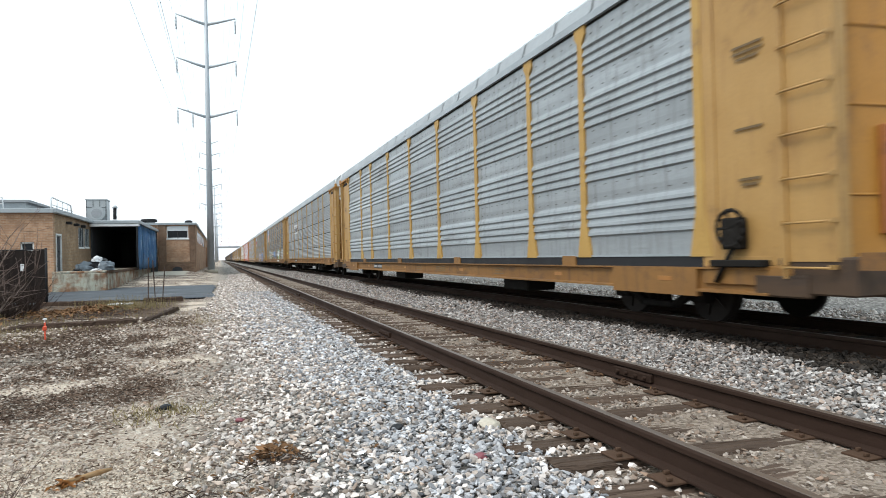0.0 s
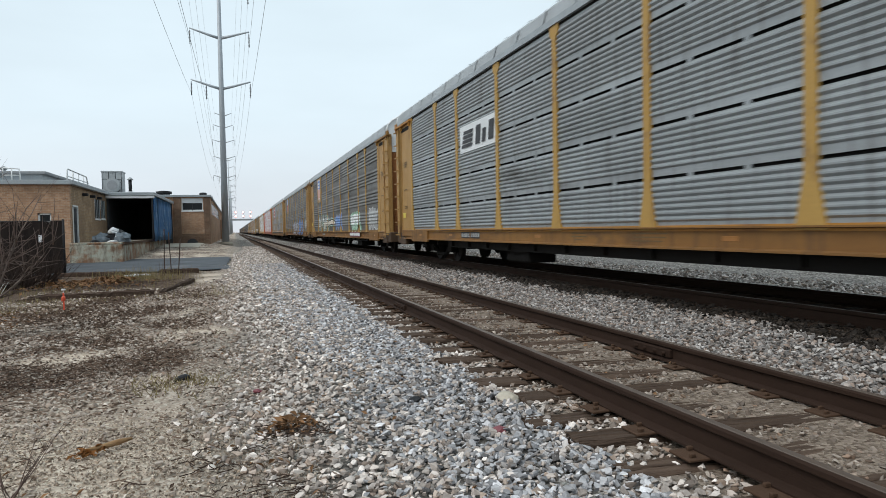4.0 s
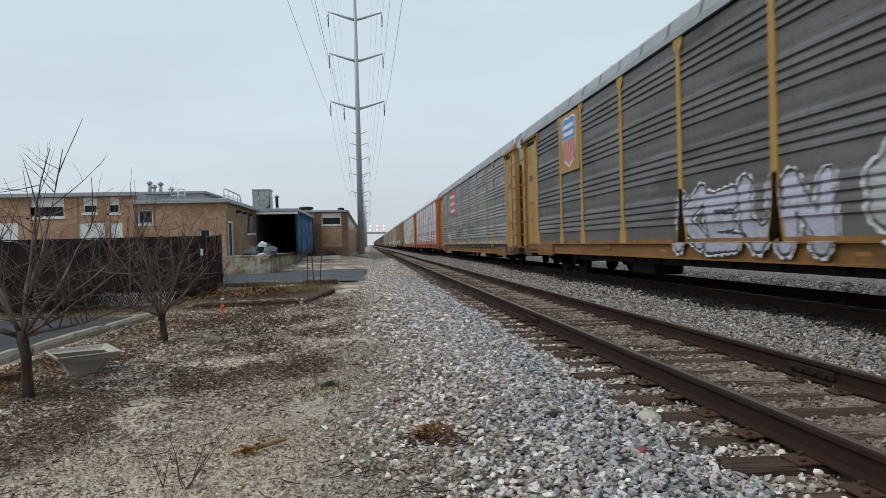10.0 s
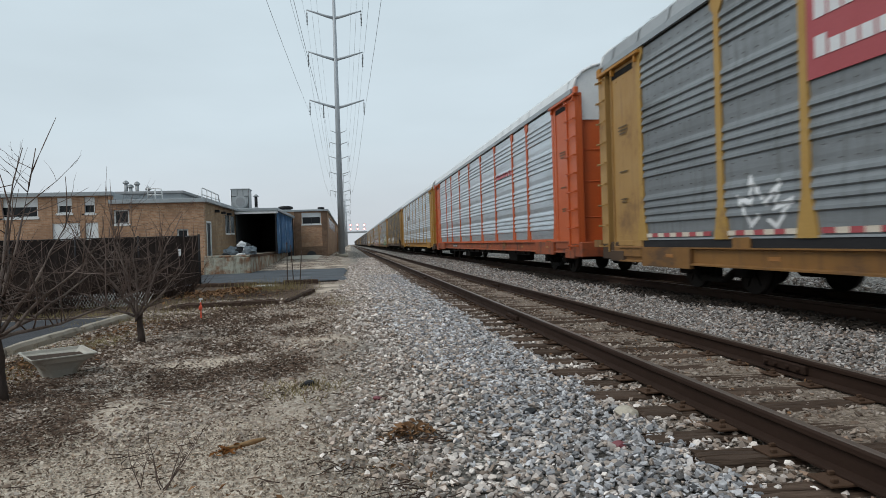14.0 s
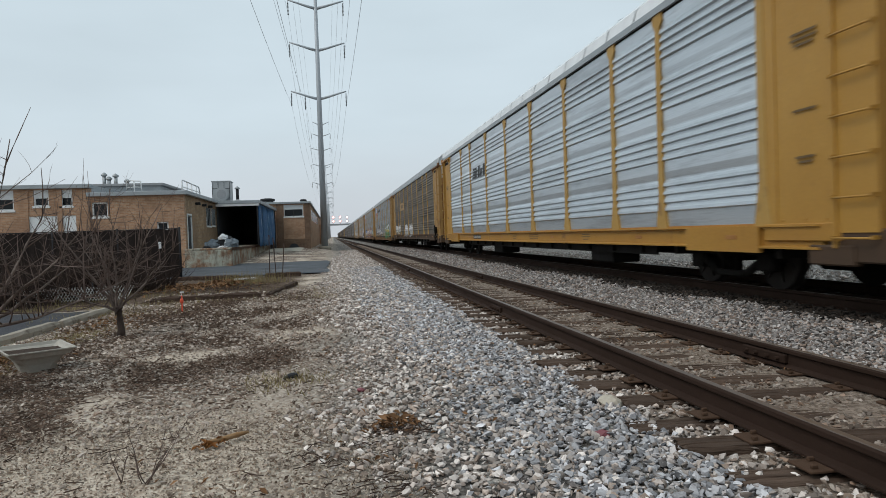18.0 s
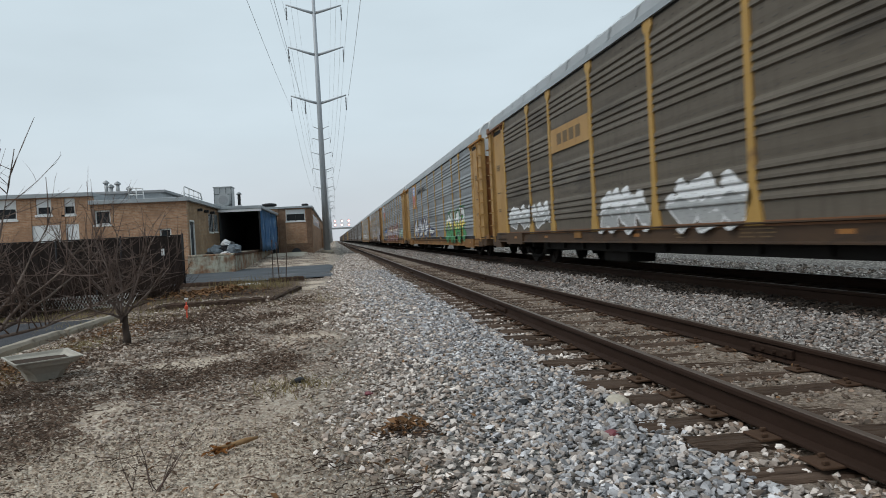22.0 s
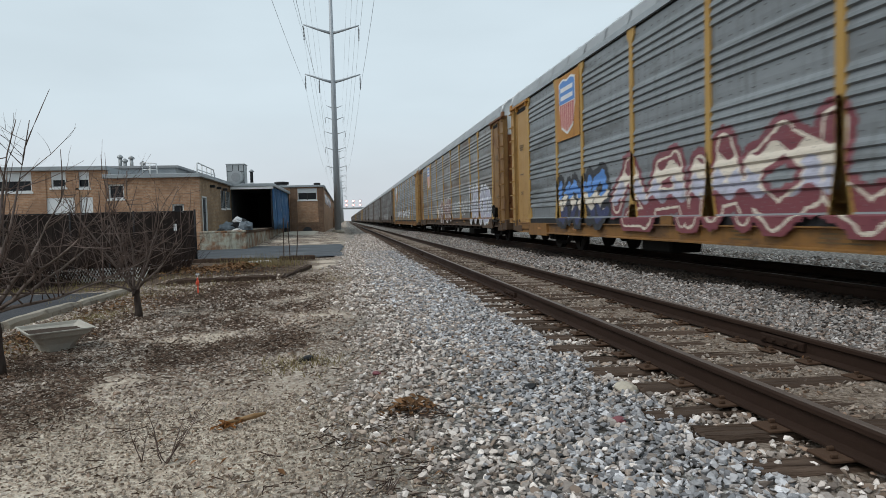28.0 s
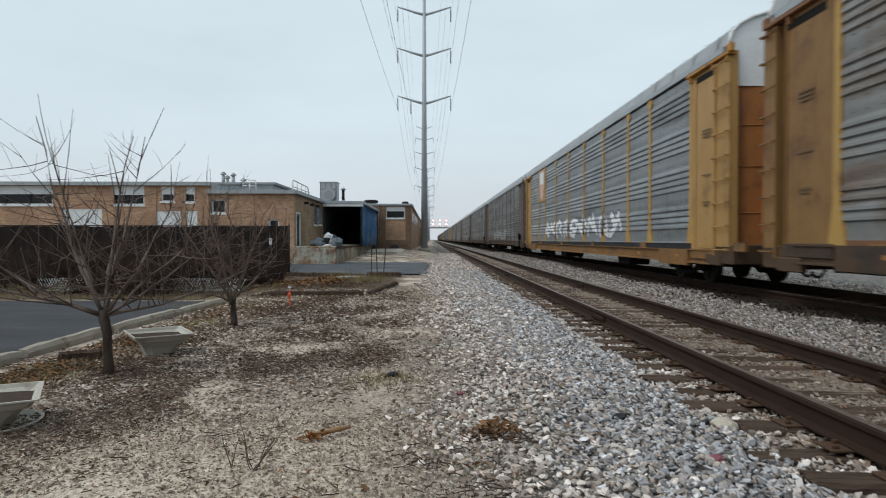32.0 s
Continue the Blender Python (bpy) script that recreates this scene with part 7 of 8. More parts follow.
bare_tree(-2.88, 9.9, [((-0.95, 0.1, 1.75), (-0.3, 0, 0.85), 0.021), ((-0.45, 0.3, 1.95), (-0.2, 0.1, 1.0), 0.018), ((0.05, -0.3, 2.05), (0.0, -0.1, 1.0), 0.019), ((0.6, 0.1, 1.85), (0.2, 0, 0.9), 0.019), ((0.95, -0.2, 1.35), (0.4, -0.1, 0.75), 0.017),
                      ((-1.25, -0.2, 1.05), (-0.5, -0.1, 0.6), 0.017), ((0.3, 0.6, 1.7), (0.1, 0.3, 0.9), 0.017), ((-0.3, -0.6, 1.4), (-0.1, -0.3, 0.8), 0.015), ((-0.6, 0.7, 1.6), (-0.2, 0.4, 0.85), 0.016)],
          11, "small bare fruit tree with a dense crown of twigs", 0.42, 0.046, 4)


def sapling(x, y, h, n, seed, label):
    rnd = random.Random(seed)
    bm = bmesh.new()
    for _ in range(n):
        side = Vector((rnd.uniform(-0.5, 0.9), rnd.uniform(-0.5, 0.5), 1.2))
        pp = twig_points(rnd, Vector((rnd.uniform(-0.02, 0.02), rnd.uniform(-0.02, 0.02), -0.02)), side, h * rnd.uniform(0.6, 1.1), 5, 0.2, 0.05)
        add_pipe(bm, pp, [0.0042, 0.0036, 0.003, 0.0024, 0.0018, 0.001], 4)
        for q in range(2, 5):
            sd = Vector((rnd.uniform(-1, 1), rnd.uniform(-1, 1), rnd.uniform(0, 0.9)))
            add_pipe(bm, twig_points(rnd, pp[q], sd, h * rnd.uniform(0.2, 0.5), 3, 0.25, 0.05), [0.002, 0.0017, 0.0013, 0.0008], 3)
    o = part("sapling", bm, M["twig"])
    o.matrix_basis = pose(x, y, 0)
    tagged(o, label, "sapling", "bare seedlings")


sapling(-0.92, 3.85, 0.44, 6, 2, "bare twiggy seedling growing out of the dirt")
sapling(-1.05, 3.9, 0.25, 2, 3, "tiny leafless seedling in pale dirt")
sapling(0.0, 3.05, 0.16, 5, 5, "low dark dead weed between stones")
sapling(0.25, 3.2, 0.14, 5, 6, "low dark dead weed between stones")
sapling(-1.9, 20.5, 0.7, 6, 8, "dry weed stalks in the old planting bed")
sapling(-2.3, 19.4, 0.5, 6, 9, "dry weed stalks in the old planting bed")


def brush_clump(x, y, w, h, n, seed):
    """A leafless shrub: many thin stems fanning from the ground."""
    rnd = random.Random(seed)
    verts, faces = [], []
    for _ in range(n):
        p = Vector((rnd.uniform(-w, w) * 0.7, rnd.uniform(-0.9, 0.9), 0))
        d = Vector((rnd.uniform(-0.7, 0.7), rnd.uniform(-0.5, 0.5), rnd.uniform(0.5, 1.3)))
        ln, steps = h * rnd.uniform(0.5, 1.15), 4
        pts = twig_points(rnd, p, d, ln, steps, 0.3, -0.02)
        for q in range(steps):
            r0, r1 = 0.010 * (1 - q / steps) + 0.004, 0.010 * (1 - (q + 1) / steps) + 0.003
            b = len(verts)
            for c, r in ((pts[q], r0), (pts[q + 1], r1)):
                for a in range(3):
                    verts.append((c.x + r * math.cos(a * 2.094), c.y + r * math.sin(a * 2.094), c.z))
            for a in range(3):
                faces.append((b + a, b + (a + 1) % 3, b + 3 + (a + 1) % 3, b + 3 + a))
            if q and rnd.random() < 0.7:
                e = pts[q] + Vector((rnd.uniform(-0.3, 0.3), rnd.uniform(-0.2, 0.2), rnd.uniform(-0.05, 0.3)))
                b = len(verts)
                verts += [(pts[q].x, pts[q].y, pts[q].z), (pts[q].x + 0.012, pts[q].y, pts[q].z), (e.x, e.y, e.z)]
                verts += [(pts[q].x, pts[q].y + 0.01, pts[q].z)]
                faces += [(b, b + 1, b + 2), (b + 1, b + 3, b + 2), (b + 3, b, b + 2)]
    o = raw_mesh("shrub", verts, faces, M["brush"])
    o.matrix_basis = pose(x, y, 0)
    tagged(o, "leafless dark shrub thicket before the black fence", "shrub", "brush along the fence")


_rb = random.Random(21)
for k in range(38):
    brush_clump(-26.0 + k * 0.56 + _rb.uniform(-0.3, 0.3), 15.6 + 4.5 * _rb.random(), 1.0, _rb.uniform(0.8, 1.5), 230, 100 + k)
for k in range(9):
    brush_clump(-13.0 + k * 0.9 + _rb.uniform(-0.3, 0.3), 20.8 + _rb.uniform(-0.6, 1.2), 1.0, _rb.uniform(0.9, 1.4), 200, 160 + k)


# ---- planters ----
def planter(x, y, rz, label, tilt=0.0, z=0.0, saucer=True, hs=0.66, rs=1.0):
    p = tagged(empty("planter", pose(x, y, z, tilt, 0, rz)), label, "planter", "chalky planters")
    n = 8
    def ring(r, z, cut=0.30):
        r *= rs
        pts = []
        for sx, sy in ((1, 1), (-1, 1), (-1, -1), (1, -1)):
            a, b = (sx * r, sy * r * (1 - cut)), (sx * r * (1 - cut), sy * r)
            pts += [a, b] if sx * sy > 0 else [b, a]
        return [(px, py, z * hs) for px, py in pts]
    rows = [ring(0.19, 0.01, 0.45), ring(0.20, 0.04, 0.42), ring(0.225, 0.10, 0.34), ring(0.27, 0.165, 0.22), ring(0.33, 0.225, 0.11), ring(0.375, 0.262, 0.05), ring(0.39, 0.264, 0.05), ring(0.39, 0.276, 0.05), ring(0.368, 0.276, 0.05), ring(0.33, 0.20, 0.12)]
    bm = bmesh.new()
    vr = [[bm.verts.new(c) for c in r] for r in rows]
    for a, b in zip(vr, vr[1:]):
        for k in range(n):
            bm.faces.new((a[k], a[(k + 1) % n], b[(k + 1) % n], b[k]))
    bm.faces.new(vr[0][::-1])
    bmesh.ops.recalc_face_normals(bm, faces=bm.faces[:])
    part("bowl", bm, M["planter"], p)
    bm = bmesh.new()
    vs = [bm.verts.new((c[0], c[1], 0.222 * hs + 0.01 * math.sin(5 * i))) for i, c in enumerate(ring(0.338, 0.19, 0.11))]
    bm.faces.new(vs)
    part("soil", bm, M["soil"], p, "dark soil with debris")
    if not saucer:
        return
    bm = bmesh.new()
    prof = [(0.0, 0.005), (0.29, 0.005), (0.335, 0.035), (0.35, 0.035), (0.302, -0.01), (0.0, -0.01)]
    m = 28
    rings = [[bm.verts.new((r * math.cos(k * math.tau / m), r * math.sin(k * math.tau / m), z)) for k in range(m)] for r, z in prof[1:5]]
    for a, b in zip(rings, rings[1:]):
        for k in range(m):
            f = bm.faces.new((a[k], a[(k + 1) % m], b[(k + 1) % m], b[k]))
            f.smooth = True
    bm.faces.new(rings[0])
    bm.faces.new(rings[-1][::-1])
    bmesh.ops.recalc_face_normals(bm, faces=bm.faces[:])
    part("saucer", bm, M["planter"], p, "round saucer under the bowl")


planter(-3.0, 4.72, 28, "faceted off-white plastic planter on a saucer, half full", 0.0, hs=0.80, rs=0.86)
planter(-3.02, 7.62, 35, "faceted off-white plastic planter standing in leaf litter", 1.5, 0.0, False, 0.90, 0.81)


# ---- the old planting bed ----
def log(name, a, b, r, mat, label, cat, group="", seed=1, sides=7):
    rnd = random.Random(seed)
    bm = bmesh.new()
    a, b = Vector(a), Vector(b)
    n = 6
    add_pipe(bm, [a.lerp(b, k / n) + Vector((0, 0, rnd.uniform(-0.012, 0.012))) for k in range(n + 1)], [r * rnd.uniform(0.88, 1.1) for _ in range(n + 1)], sides)
    tagged(part(name, bm, mat), label, cat, group)


def timber(a, b, w, h, label, seed):
    """A rotten squared timber: uneven section, split top, broken ends."""
    rnd = random.Random(seed)
    a, b = Vector(a), Vector(b)
    d = (b - a).normalized()
    side = Vector((-d.y, d.x, 0))
    n = 22
    bm = bmesh.new()
    rings = []
    for k in range(n + 1):
        c = a.lerp(b, k / n) + side * rnd.uniform(-0.008, 0.008)
        ring = []
        for su, sv in ((-1, 0), (-0.95, 0.85), (-0.35, 1.0), (-0.1, 0.78), (0.15, 1.0), (0.9, 0.9), (1, 0)):
            cut = 0.75 if k in (0, n) and sv else 1.0
            ring.append(bm.verts.new(c + d * rnd.uniform(-0.03, 0.03) * (0 < k < n) + side * (su * w / 2 + rnd.uniform(-0.009, 0.009)) + Vector((0, 0, sv * h * cut + rnd.uniform(-0.014, 0.010)))))
        rings.append(ring)
    for k in range(n):
        for q in range(6):
            bm.faces.new((rings[k][q], rings[k][q + 1], rings[k + 1][q + 1], rings[k + 1][q]))
    bm.faces.new(rings[0])
    bm.faces.new(rings[-1][::-1])
    bmesh.ops.recalc_face_normals(bm, faces=bm.faces[:])
    tagged(part("landscape_timber", bm, M["timber"]), label, "timber", "bed timbers")


timber((-3.55, 14.95, -0.02), (-1.5, 15.15, -0.02), 0.13, 0.15, "rotten brown landscape timber edging the planting bed", 1)
timber((-1.35, 15.3, -0.02), (-0.95, 19.0, -0.02), 0.12, 0.12, "rotten landscape timber along the bed's side", 2)
timber((-2.2, 23.0, 0.0), (-1.0, 23.1, 0.0), 0.16, 0.15, "dark timber sleeper lying behind the bed", 3)
timber((-5.3, 23.4, 0.0), (-3.0, 22.9, 0.0), 0.15, 0.13, "dark timber lying at the asphalt's edge", 4)
timber((-3.75, 15.0, -0.02), (-3.55, 15.9, -0.02), 0.14, 0.10, "short rotten timber end closing the bed", 6)
timber((-3.88, 7.15, 0.0), (-3.5, 7.3, 0.0), 0.13, 0.10, "broken timber lump behind the planter", 7)
log("board", (-3.0, 21.5, 0.05), (-2.3, 21.6, 0.06), 0.035, M["white_trim"], "broken white board lying in weeds", "board", "", 5, 4)
for k, (x0, x1, h) in enumerate(((-1.74, -1.80, 1.35), (-1.95, -1.92, 1.45), (-1.55, -1.46, 1.15))):
    log("rebar_rod", (x0, 22.0, -0.02), (x1, 22.0, h), 0.017, M["rust_rod"], "thin rusty steel rod stuck upright in the bed", "steel rod", "upright rods", 10 + k, 6)
stake = tagged(empty("survey_stake", pose(-2.66, 12.75, 0)), "short orange survey stake with a plastic whisker", "survey stake")
part("peg", box(-0.012, 0.012, -0.012, 0.012, -0.03, 0.32, 0.004), M["safety"], stake)
part("cap", box(-0.03, 0.035, -0.014, 0.014, 0.36, 0.39, 0.006), M["white_paint"], stake, "white tip")
part("stem", box(-0.005, 0.005, -0.005, 0.005, 0.32, 0.37), M["white_paint"], stake)
part("ribbon", box(-0.035, 0.03, -0.03, 0.02, 0.18, 0.26, 0.01, 0.008), M["safety"], stake, "fluttering orange ribbon")


def leaf_verts(rnd, c, size):
    """One curled dry leaf: two quads folded along the rib."""
    q = Euler((rnd.uniform(-0.7, 0.7), rnd.uniform(-0.7, 0.7), rnd.uniform(0, 6.28))).to_matrix()
    w, l, h = size * 0.42, size, size * rnd.uniform(0.1, 0.45)
    loc = [(-l, 0, 0), (0, -w, h), (l, 0, 0.2 * h), (0, w, h), (0, 0, 0)]
    return [tuple(c + q @ Vector(p)) for p in loc], [(0, 1, 4), (1, 2, 4), (2, 3, 4), (3, 0, 4)]


def scatter_leaves(name, spots, mat, label, cat, seed, size=(0.02, 0.05), heap=0.0, kind="stuff"):
    rnd = random.Random(seed)
    verts, faces = [], []
    for x, y, rx, ry, n in spots:
        for _ in range(n):
            g1, g2 = rnd.gauss(0, 0.5), rnd.gauss(0, 0.5)
            c = Vector((x + rx * g1, y + ry * g2, 0.015 + heap * max(0, 1 - g1 * g1 - g2 * g2) * rnd.random()))
            v, f = leaf_verts(rnd, c, rnd.uniform(*size))
            b = len(verts)
            verts += v
            faces += [tuple(i + b for i in q) for q in f]
    o = raw_mesh(name, verts, faces, mat)
    tagged(o, label, cat, kind=kind)


scatter_leaves("leaf_pile", [(0.5, 4.46, 0.17, 0.10, 75)], M["leaf_dry"], "small heap of curled brown oak leaves on ballast", "leaf pile", 31, (0.025, 0.05), 0.10)
scatter_leaves("leaf_pile", [(-0.70, 4.37, 0.06, 0.04, 40), (-0.63, 4.42, 0.05, 0.025, 20)], M["leaf_orange"], "clump of orange dry leaves at a broken stalk", "leaf pile", 32, (0.012, 0.032), 0.04)
scatter_leaves("fallen_leaves", [(-3.1, 19.5, 1.0, 1.6, 420), (-4.1, 18.5, 0.8, 1.4, 200)], M["leaf_dry"], "brown fallen leaves in the old planting bed", "leaves", 33, (0.04, 0.09), 0.16)
scatter_leaves("fallen_leaves", [(-3.7, 6.2, 0.5, 1.2, 500), (-3.6, 8.5, 0.5, 1.3, 420), (-3.5, 11.5, 0.7, 1.6, 350), (-3.6, 4.6, 0.5, 0.8, 300)], M["leaf_dry"], "brown fallen leaves along the wheel stops", "leaves", 34, (0.02, 0.045), 0.03)
def litter_weight(x, y):
    """Ragged patches of litter with bare stony ground between them."""
    a = noise.noise(Vector((x * 1.1, y * 0.9, 1.7))) + 0.55 * noise.noise(Vector((x * 2.6, y * 1.7, 4.1))) + 0.3 * noise.noise(Vector((x * 8.5, y * 7.5, 9.3)))
    start = 4.7 + 0.5 * max(0, x + 1.2) - 1.3 * min(1.0, max(0.0, (-1.5 - x) / 0.9))
    near = min(1.0, max(0.0, (y - start) / 0.8))
    edge = min(1.0, max(0.0, (0.35 - 0.06 * (y - 5) - x) / 0.5))
    return max(0.035 * edge, min(1.0, 0.42 + 2.6 * a) * near * edge)


def litter_patches(n, seed):
    """Chips of bark, leaf and twig, in ragged drifts along the strip."""
    rnd = random.Random(seed)
    verts, faces = [], []
    while n > 0:
        x, y = rnd.uniform(-4.0, 0.4), 3.3 + 12.8 * rnd.random() ** 1.25
        if rnd.random() > litter_weight(x, y):
            continue
        n -= 1
        c = Vector((x, y, 0.006 + 0.022 * rnd.random()))
        size = rnd.uniform(0.008, 0.026) * (1 + 0.05 * (y - 5))
        if rnd.random() < 0.3:
            d = Vector((rnd.uniform(-1, 1), rnd.uniform(-1, 1), rnd.uniform(-0.15, 0.2))) * size * 3.2
            w = Vector((-d.y, d.x, 0)).normalized() * 0.003
            v, f = [tuple(c - w), tuple(c + w), tuple(c + d + w), tuple(c + d - w), tuple(c + Vector((0, 0, 0.006))), tuple(c + d + Vector((0, 0, 0.006)))], [(0, 4, 5, 3), (4, 1, 2, 5)]
        else:
            v, f = leaf_verts(rnd, c, size)
        b = len(verts)
        verts += v
        faces += [tuple(i + b for i in q) for q in f]
    tagged(raw_mesh("leaf_litter", verts, faces, M["litter"]), "dark red-brown leaf, bark and twig litter over dirt", "leaf litter", kind="stuff")


litter_patches(29000, 35)


def dead_sticks(spots, seed):
    """Loose dark sticks and dead weed stalks lying on the ground."""
    rnd = random.Random(seed)
    verts, faces = [], []
    for x, y, rx, ry, n, ln in spots:
        for _ in range(n):
            p = Vector((x + rx * rnd.gauss(0, 0.5), y + ry * rnd.gauss(0, 0.5), rnd.uniform(0.012, 0.035)))
            a = rnd.uniform(0, 6.28)
            length = ln * rnd.uniform(0.3, 1.2)
            for _ in range(3):
                a += rnd.uniform(-0.5, 0.5)
                q = p + Vector((math.cos(a), math.sin(a), rnd.uniform(-0.12, 0.16))) * length / 3
                q.z = max(0.008, q.z)
                w = Vector((-math.sin(a), math.cos(a), 0)) * rnd.uniform(0.0015, 0.0035)
                b = len(verts)
                up = Vector((0, 0, 0.005))
                verts += [tuple(p - w), tuple(p + w), tuple(p + up), tuple(q - w), tuple(q + w), tuple(q + up)]
                faces += [(b, b + 3, b + 5, b + 2), (b + 2, b + 5, b + 4, b + 1), (b + 1, b + 4, b + 3, b)]
                p = q
    tagged(raw_mesh("dead_sticks", verts, faces, M["twig_dark"]), "dead dark twigs and weed stalks lying on the ground", "twigs", kind="stuff")


dead_sticks([(0.25, 3.35, 0.35, 0.35, 70, 0.08), (0.1, 4.0, 0.35, 0.3, 40, 0.1), (0.55, 4.35, 0.25, 0.12, 60, 0.09), (-0.55, 3.4, 0.5, 0.3, 14, 0.08), (-1.6, 4.3, 1.0, 0.6, 26, 0.12), (-2.2, 7.0, 1.2, 1.6, 90, 0.2), (-0.8, 6.2, 0.9, 0.9, 40, 0.14), (-2.0, 11.0, 1.4, 2.0, 90, 0.3), (-2.5, 18.5, 1.3, 2.0, 260, 0.5), (-3.9, 6.0, 0.25, 2.0, 120, 0.2)], 51)
scatter_leaves("stray_leaves", [(1.0, 6, 1.6, 4, 60), (3.3, 7, 1.2, 4, 60), (0.0, 3.6, 1.0, 0.8, 24)], M["leaf_dry"], "stray brown leaves among the ballast", "leaves", 36, (0.02, 0.035), 0.02)


_st = bmesh.new()
add_pipe(_st, [(-0.74, 4.34, 0.02), (-0.68, 4.40, 0.035), (-0.60, 4.45, 0.035), (-0.53, 4.49, 0.04), (-0.46, 4.52, 0.045)], [0.006, 0.013, 0.016, 0.018, 0.008], 6)
tagged(part("dry_stalk", _st, M["husk"]), "broken tan dry husk lying on dirt", "stalk")


def grass_patch(spots, seed):
    rnd = random.Random(seed)
    verts, faces = [], []
    for x, y, rx, ry, n, h in spots:
        for _ in range(n):
            p = Vector((x + rx * rnd.gauss(0, 0.5), y + ry * rnd.gauss(0, 0.5), -0.01))
            a = rnd.uniform(0, 6.28)
            w = Vector((math.cos(a), math.sin(a), 0)) * 0.006
            t = p + Vector((rnd.uniform(-0.06, 0.06), rnd.uniform(-0.06, 0.06), h * rnd.uniform(0.5, 1.2)))
            b = len(verts)
            verts += [tuple(p - w), tuple(p + w), tuple(p + Vector((-w.y, w.x, 0))), tuple(t)]
            faces += [(b, b + 1, b + 3), (b + 1, b + 2, b + 3), (b + 2, b, b + 3)]
    o = raw_mesh("dry_grass", verts, faces, M["grass"])
    tagged(o, "tufts of dry yellow-green winter grass", "grass", kind="stuff")


grass_patch([(-9, 14.5, 10, 0.35, 1500, 0.13), (-3.6, 13.2, 1.2, 1.2, 700, 0.08), (-3.6, 9.3, 0.5, 2.2, 1600, 0.06), (-3.65, 6.3, 0.4, 1.3, 1400, 0.06), (-2.5, 20.5, 1.2, 1.2, 500, 0.35), (-0.3, 6.2, 0.4, 0.4, 260, 0.07), (-9, 16.5, 8, 1.2, 900, 0.25)], 41)


# ---- distant trees ----
def far_tree(x, y, h, seed):
    rnd = random.Random(seed)
    verts, faces = [], []
    def stem(p, d, ln, r, depth):
        q = p + d * ln
        s = d.cross(Vector((0.3, 0.9, 0.2))).normalized()
        u = d.cross(s).normalized()
        b = len(verts)
        for c, rr in ((p, r), (q, r * 0.6)):
            for a in range(3):
                verts.append(tuple(c + s * rr * math.cos(a * 2.094) + u * rr * math.sin(a * 2.094)))
        for a in range(3):
            faces.append((b + a, b + (a + 1) % 3, b + 3 + (a + 1) % 3, b + 3 + a))
        if depth:
            for _ in range(4 if depth > 1 else 5):
                e = (d + Vector((rnd.uniform(-0.9, 0.9), rnd.uniform(-0.9, 0.9), rnd.uniform(-0.2, 0.6)))).normalized()
                stem(p.lerp(q, rnd.uniform(0.5, 1.0)), e, ln * rnd.uniform(0.5, 0.75), r * 0.5, depth - 1)
    stem(Vector((0, 0, -0.2)), Vector((0, 0, 1)), h * 0.36, h * 0.02, 4)
    o = raw_mesh("bare_tree", verts, faces, M["far"])
    o.matrix_basis = pose(x, y, 0, 0, 0, seed * 37)
    tagged(o, "distant leafless tree beyond the factory roof", "tree", "distant trees")


_rt = random.Random(5)
for k in range(12):
    far_tree(-152 + k * 4.1 + _rt.uniform(-2, 2), 150 + _rt.uniform(-8, 8), _rt.uniform(18, 22), k)


# ---- ballast: real stones ----
def stone_material(name, lo, hi, warm):
    m = bpy.data.materials.new(name)
    m.use_nodes = True
    n, l = m.node_tree.nodes, m.node_tree.links
    b = n["Principled BSDF"]
    ge = n.new("ShaderNodeNewGeometry")
    r = n.new("ShaderNodeValToRGB")
    e = r.color_ramp.elements
    blend = lambda f: tuple(p_ * (1 - f) + q_ * f for p_, q_ in zip(lo, hi))
    stops = [(0.0, lo), (0.12, tuple(c_ * 0.55 for c_ in warm)), (0.2, blend(0.14)), (0.42, blend(0.32)), (0.52, tuple(c_ * 0.8 for c_ in warm)), (0.58, blend(0.40)), (0.78, blend(0.62)), (0.85, warm), (0.9, blend(0.75)), (1.0, hi)]
    e[0].position, e[0].color = 0.0, (*lo, 1)
    e[1].position, e[1].color = 1.0, (*hi, 1)
    for at, tone in stops[1:-1]:
        e.new(at).color = (*tone, 1)
    l.new(ge.outputs["Random Per Island"], r.inputs[0])
    no = n.new("ShaderNodeTexNoise")
    no.inputs["Scale"].default_value, no.inputs["Detail"].default_value = 55, 5
    co = n.new("ShaderNodeTexCoord")
    l.new(co.outputs["Object"], no.inputs["Vector"])
    mx = n.new("ShaderNodeMix")
    mx.data_type, mx.blend_type = "RGBA", "MULTIPLY"
    mr = n.new("ShaderNodeMapRange")
    mr.inputs["From Min"].default_value, mr.inputs["From Max"].default_value = 0.3, 0.7
    mr.inputs["To Min"].default_value, mr.inputs["To Max"].default_value = 0.0, 0.55
    l.new(no.outputs[0], mr.inputs["Value"])
    l.new(mr.outputs[0], mx.inputs["Factor"])
    l.new(r.outputs[0], mx.inputs["A"])
    mx.inputs["B"].default_value = (0.55, 0.54, 0.545, 1)
    l.new(mx.outputs["Result"], b.inputs["Base Color"])
    b.inputs["Roughness"].default_value = 0.9
    b.inputs["Specular IOR Level"].default_value = 0.2
    bp = n.new("ShaderNodeBump")
    bp.inputs["Strength"].default_value, bp.inputs["Distance"].default_value = 0.3, 0.004
    l.new(no.outputs[0], bp.inputs["Height"])
    l.new(bp.outputs[0], b.inputs["Normal"])
    return m


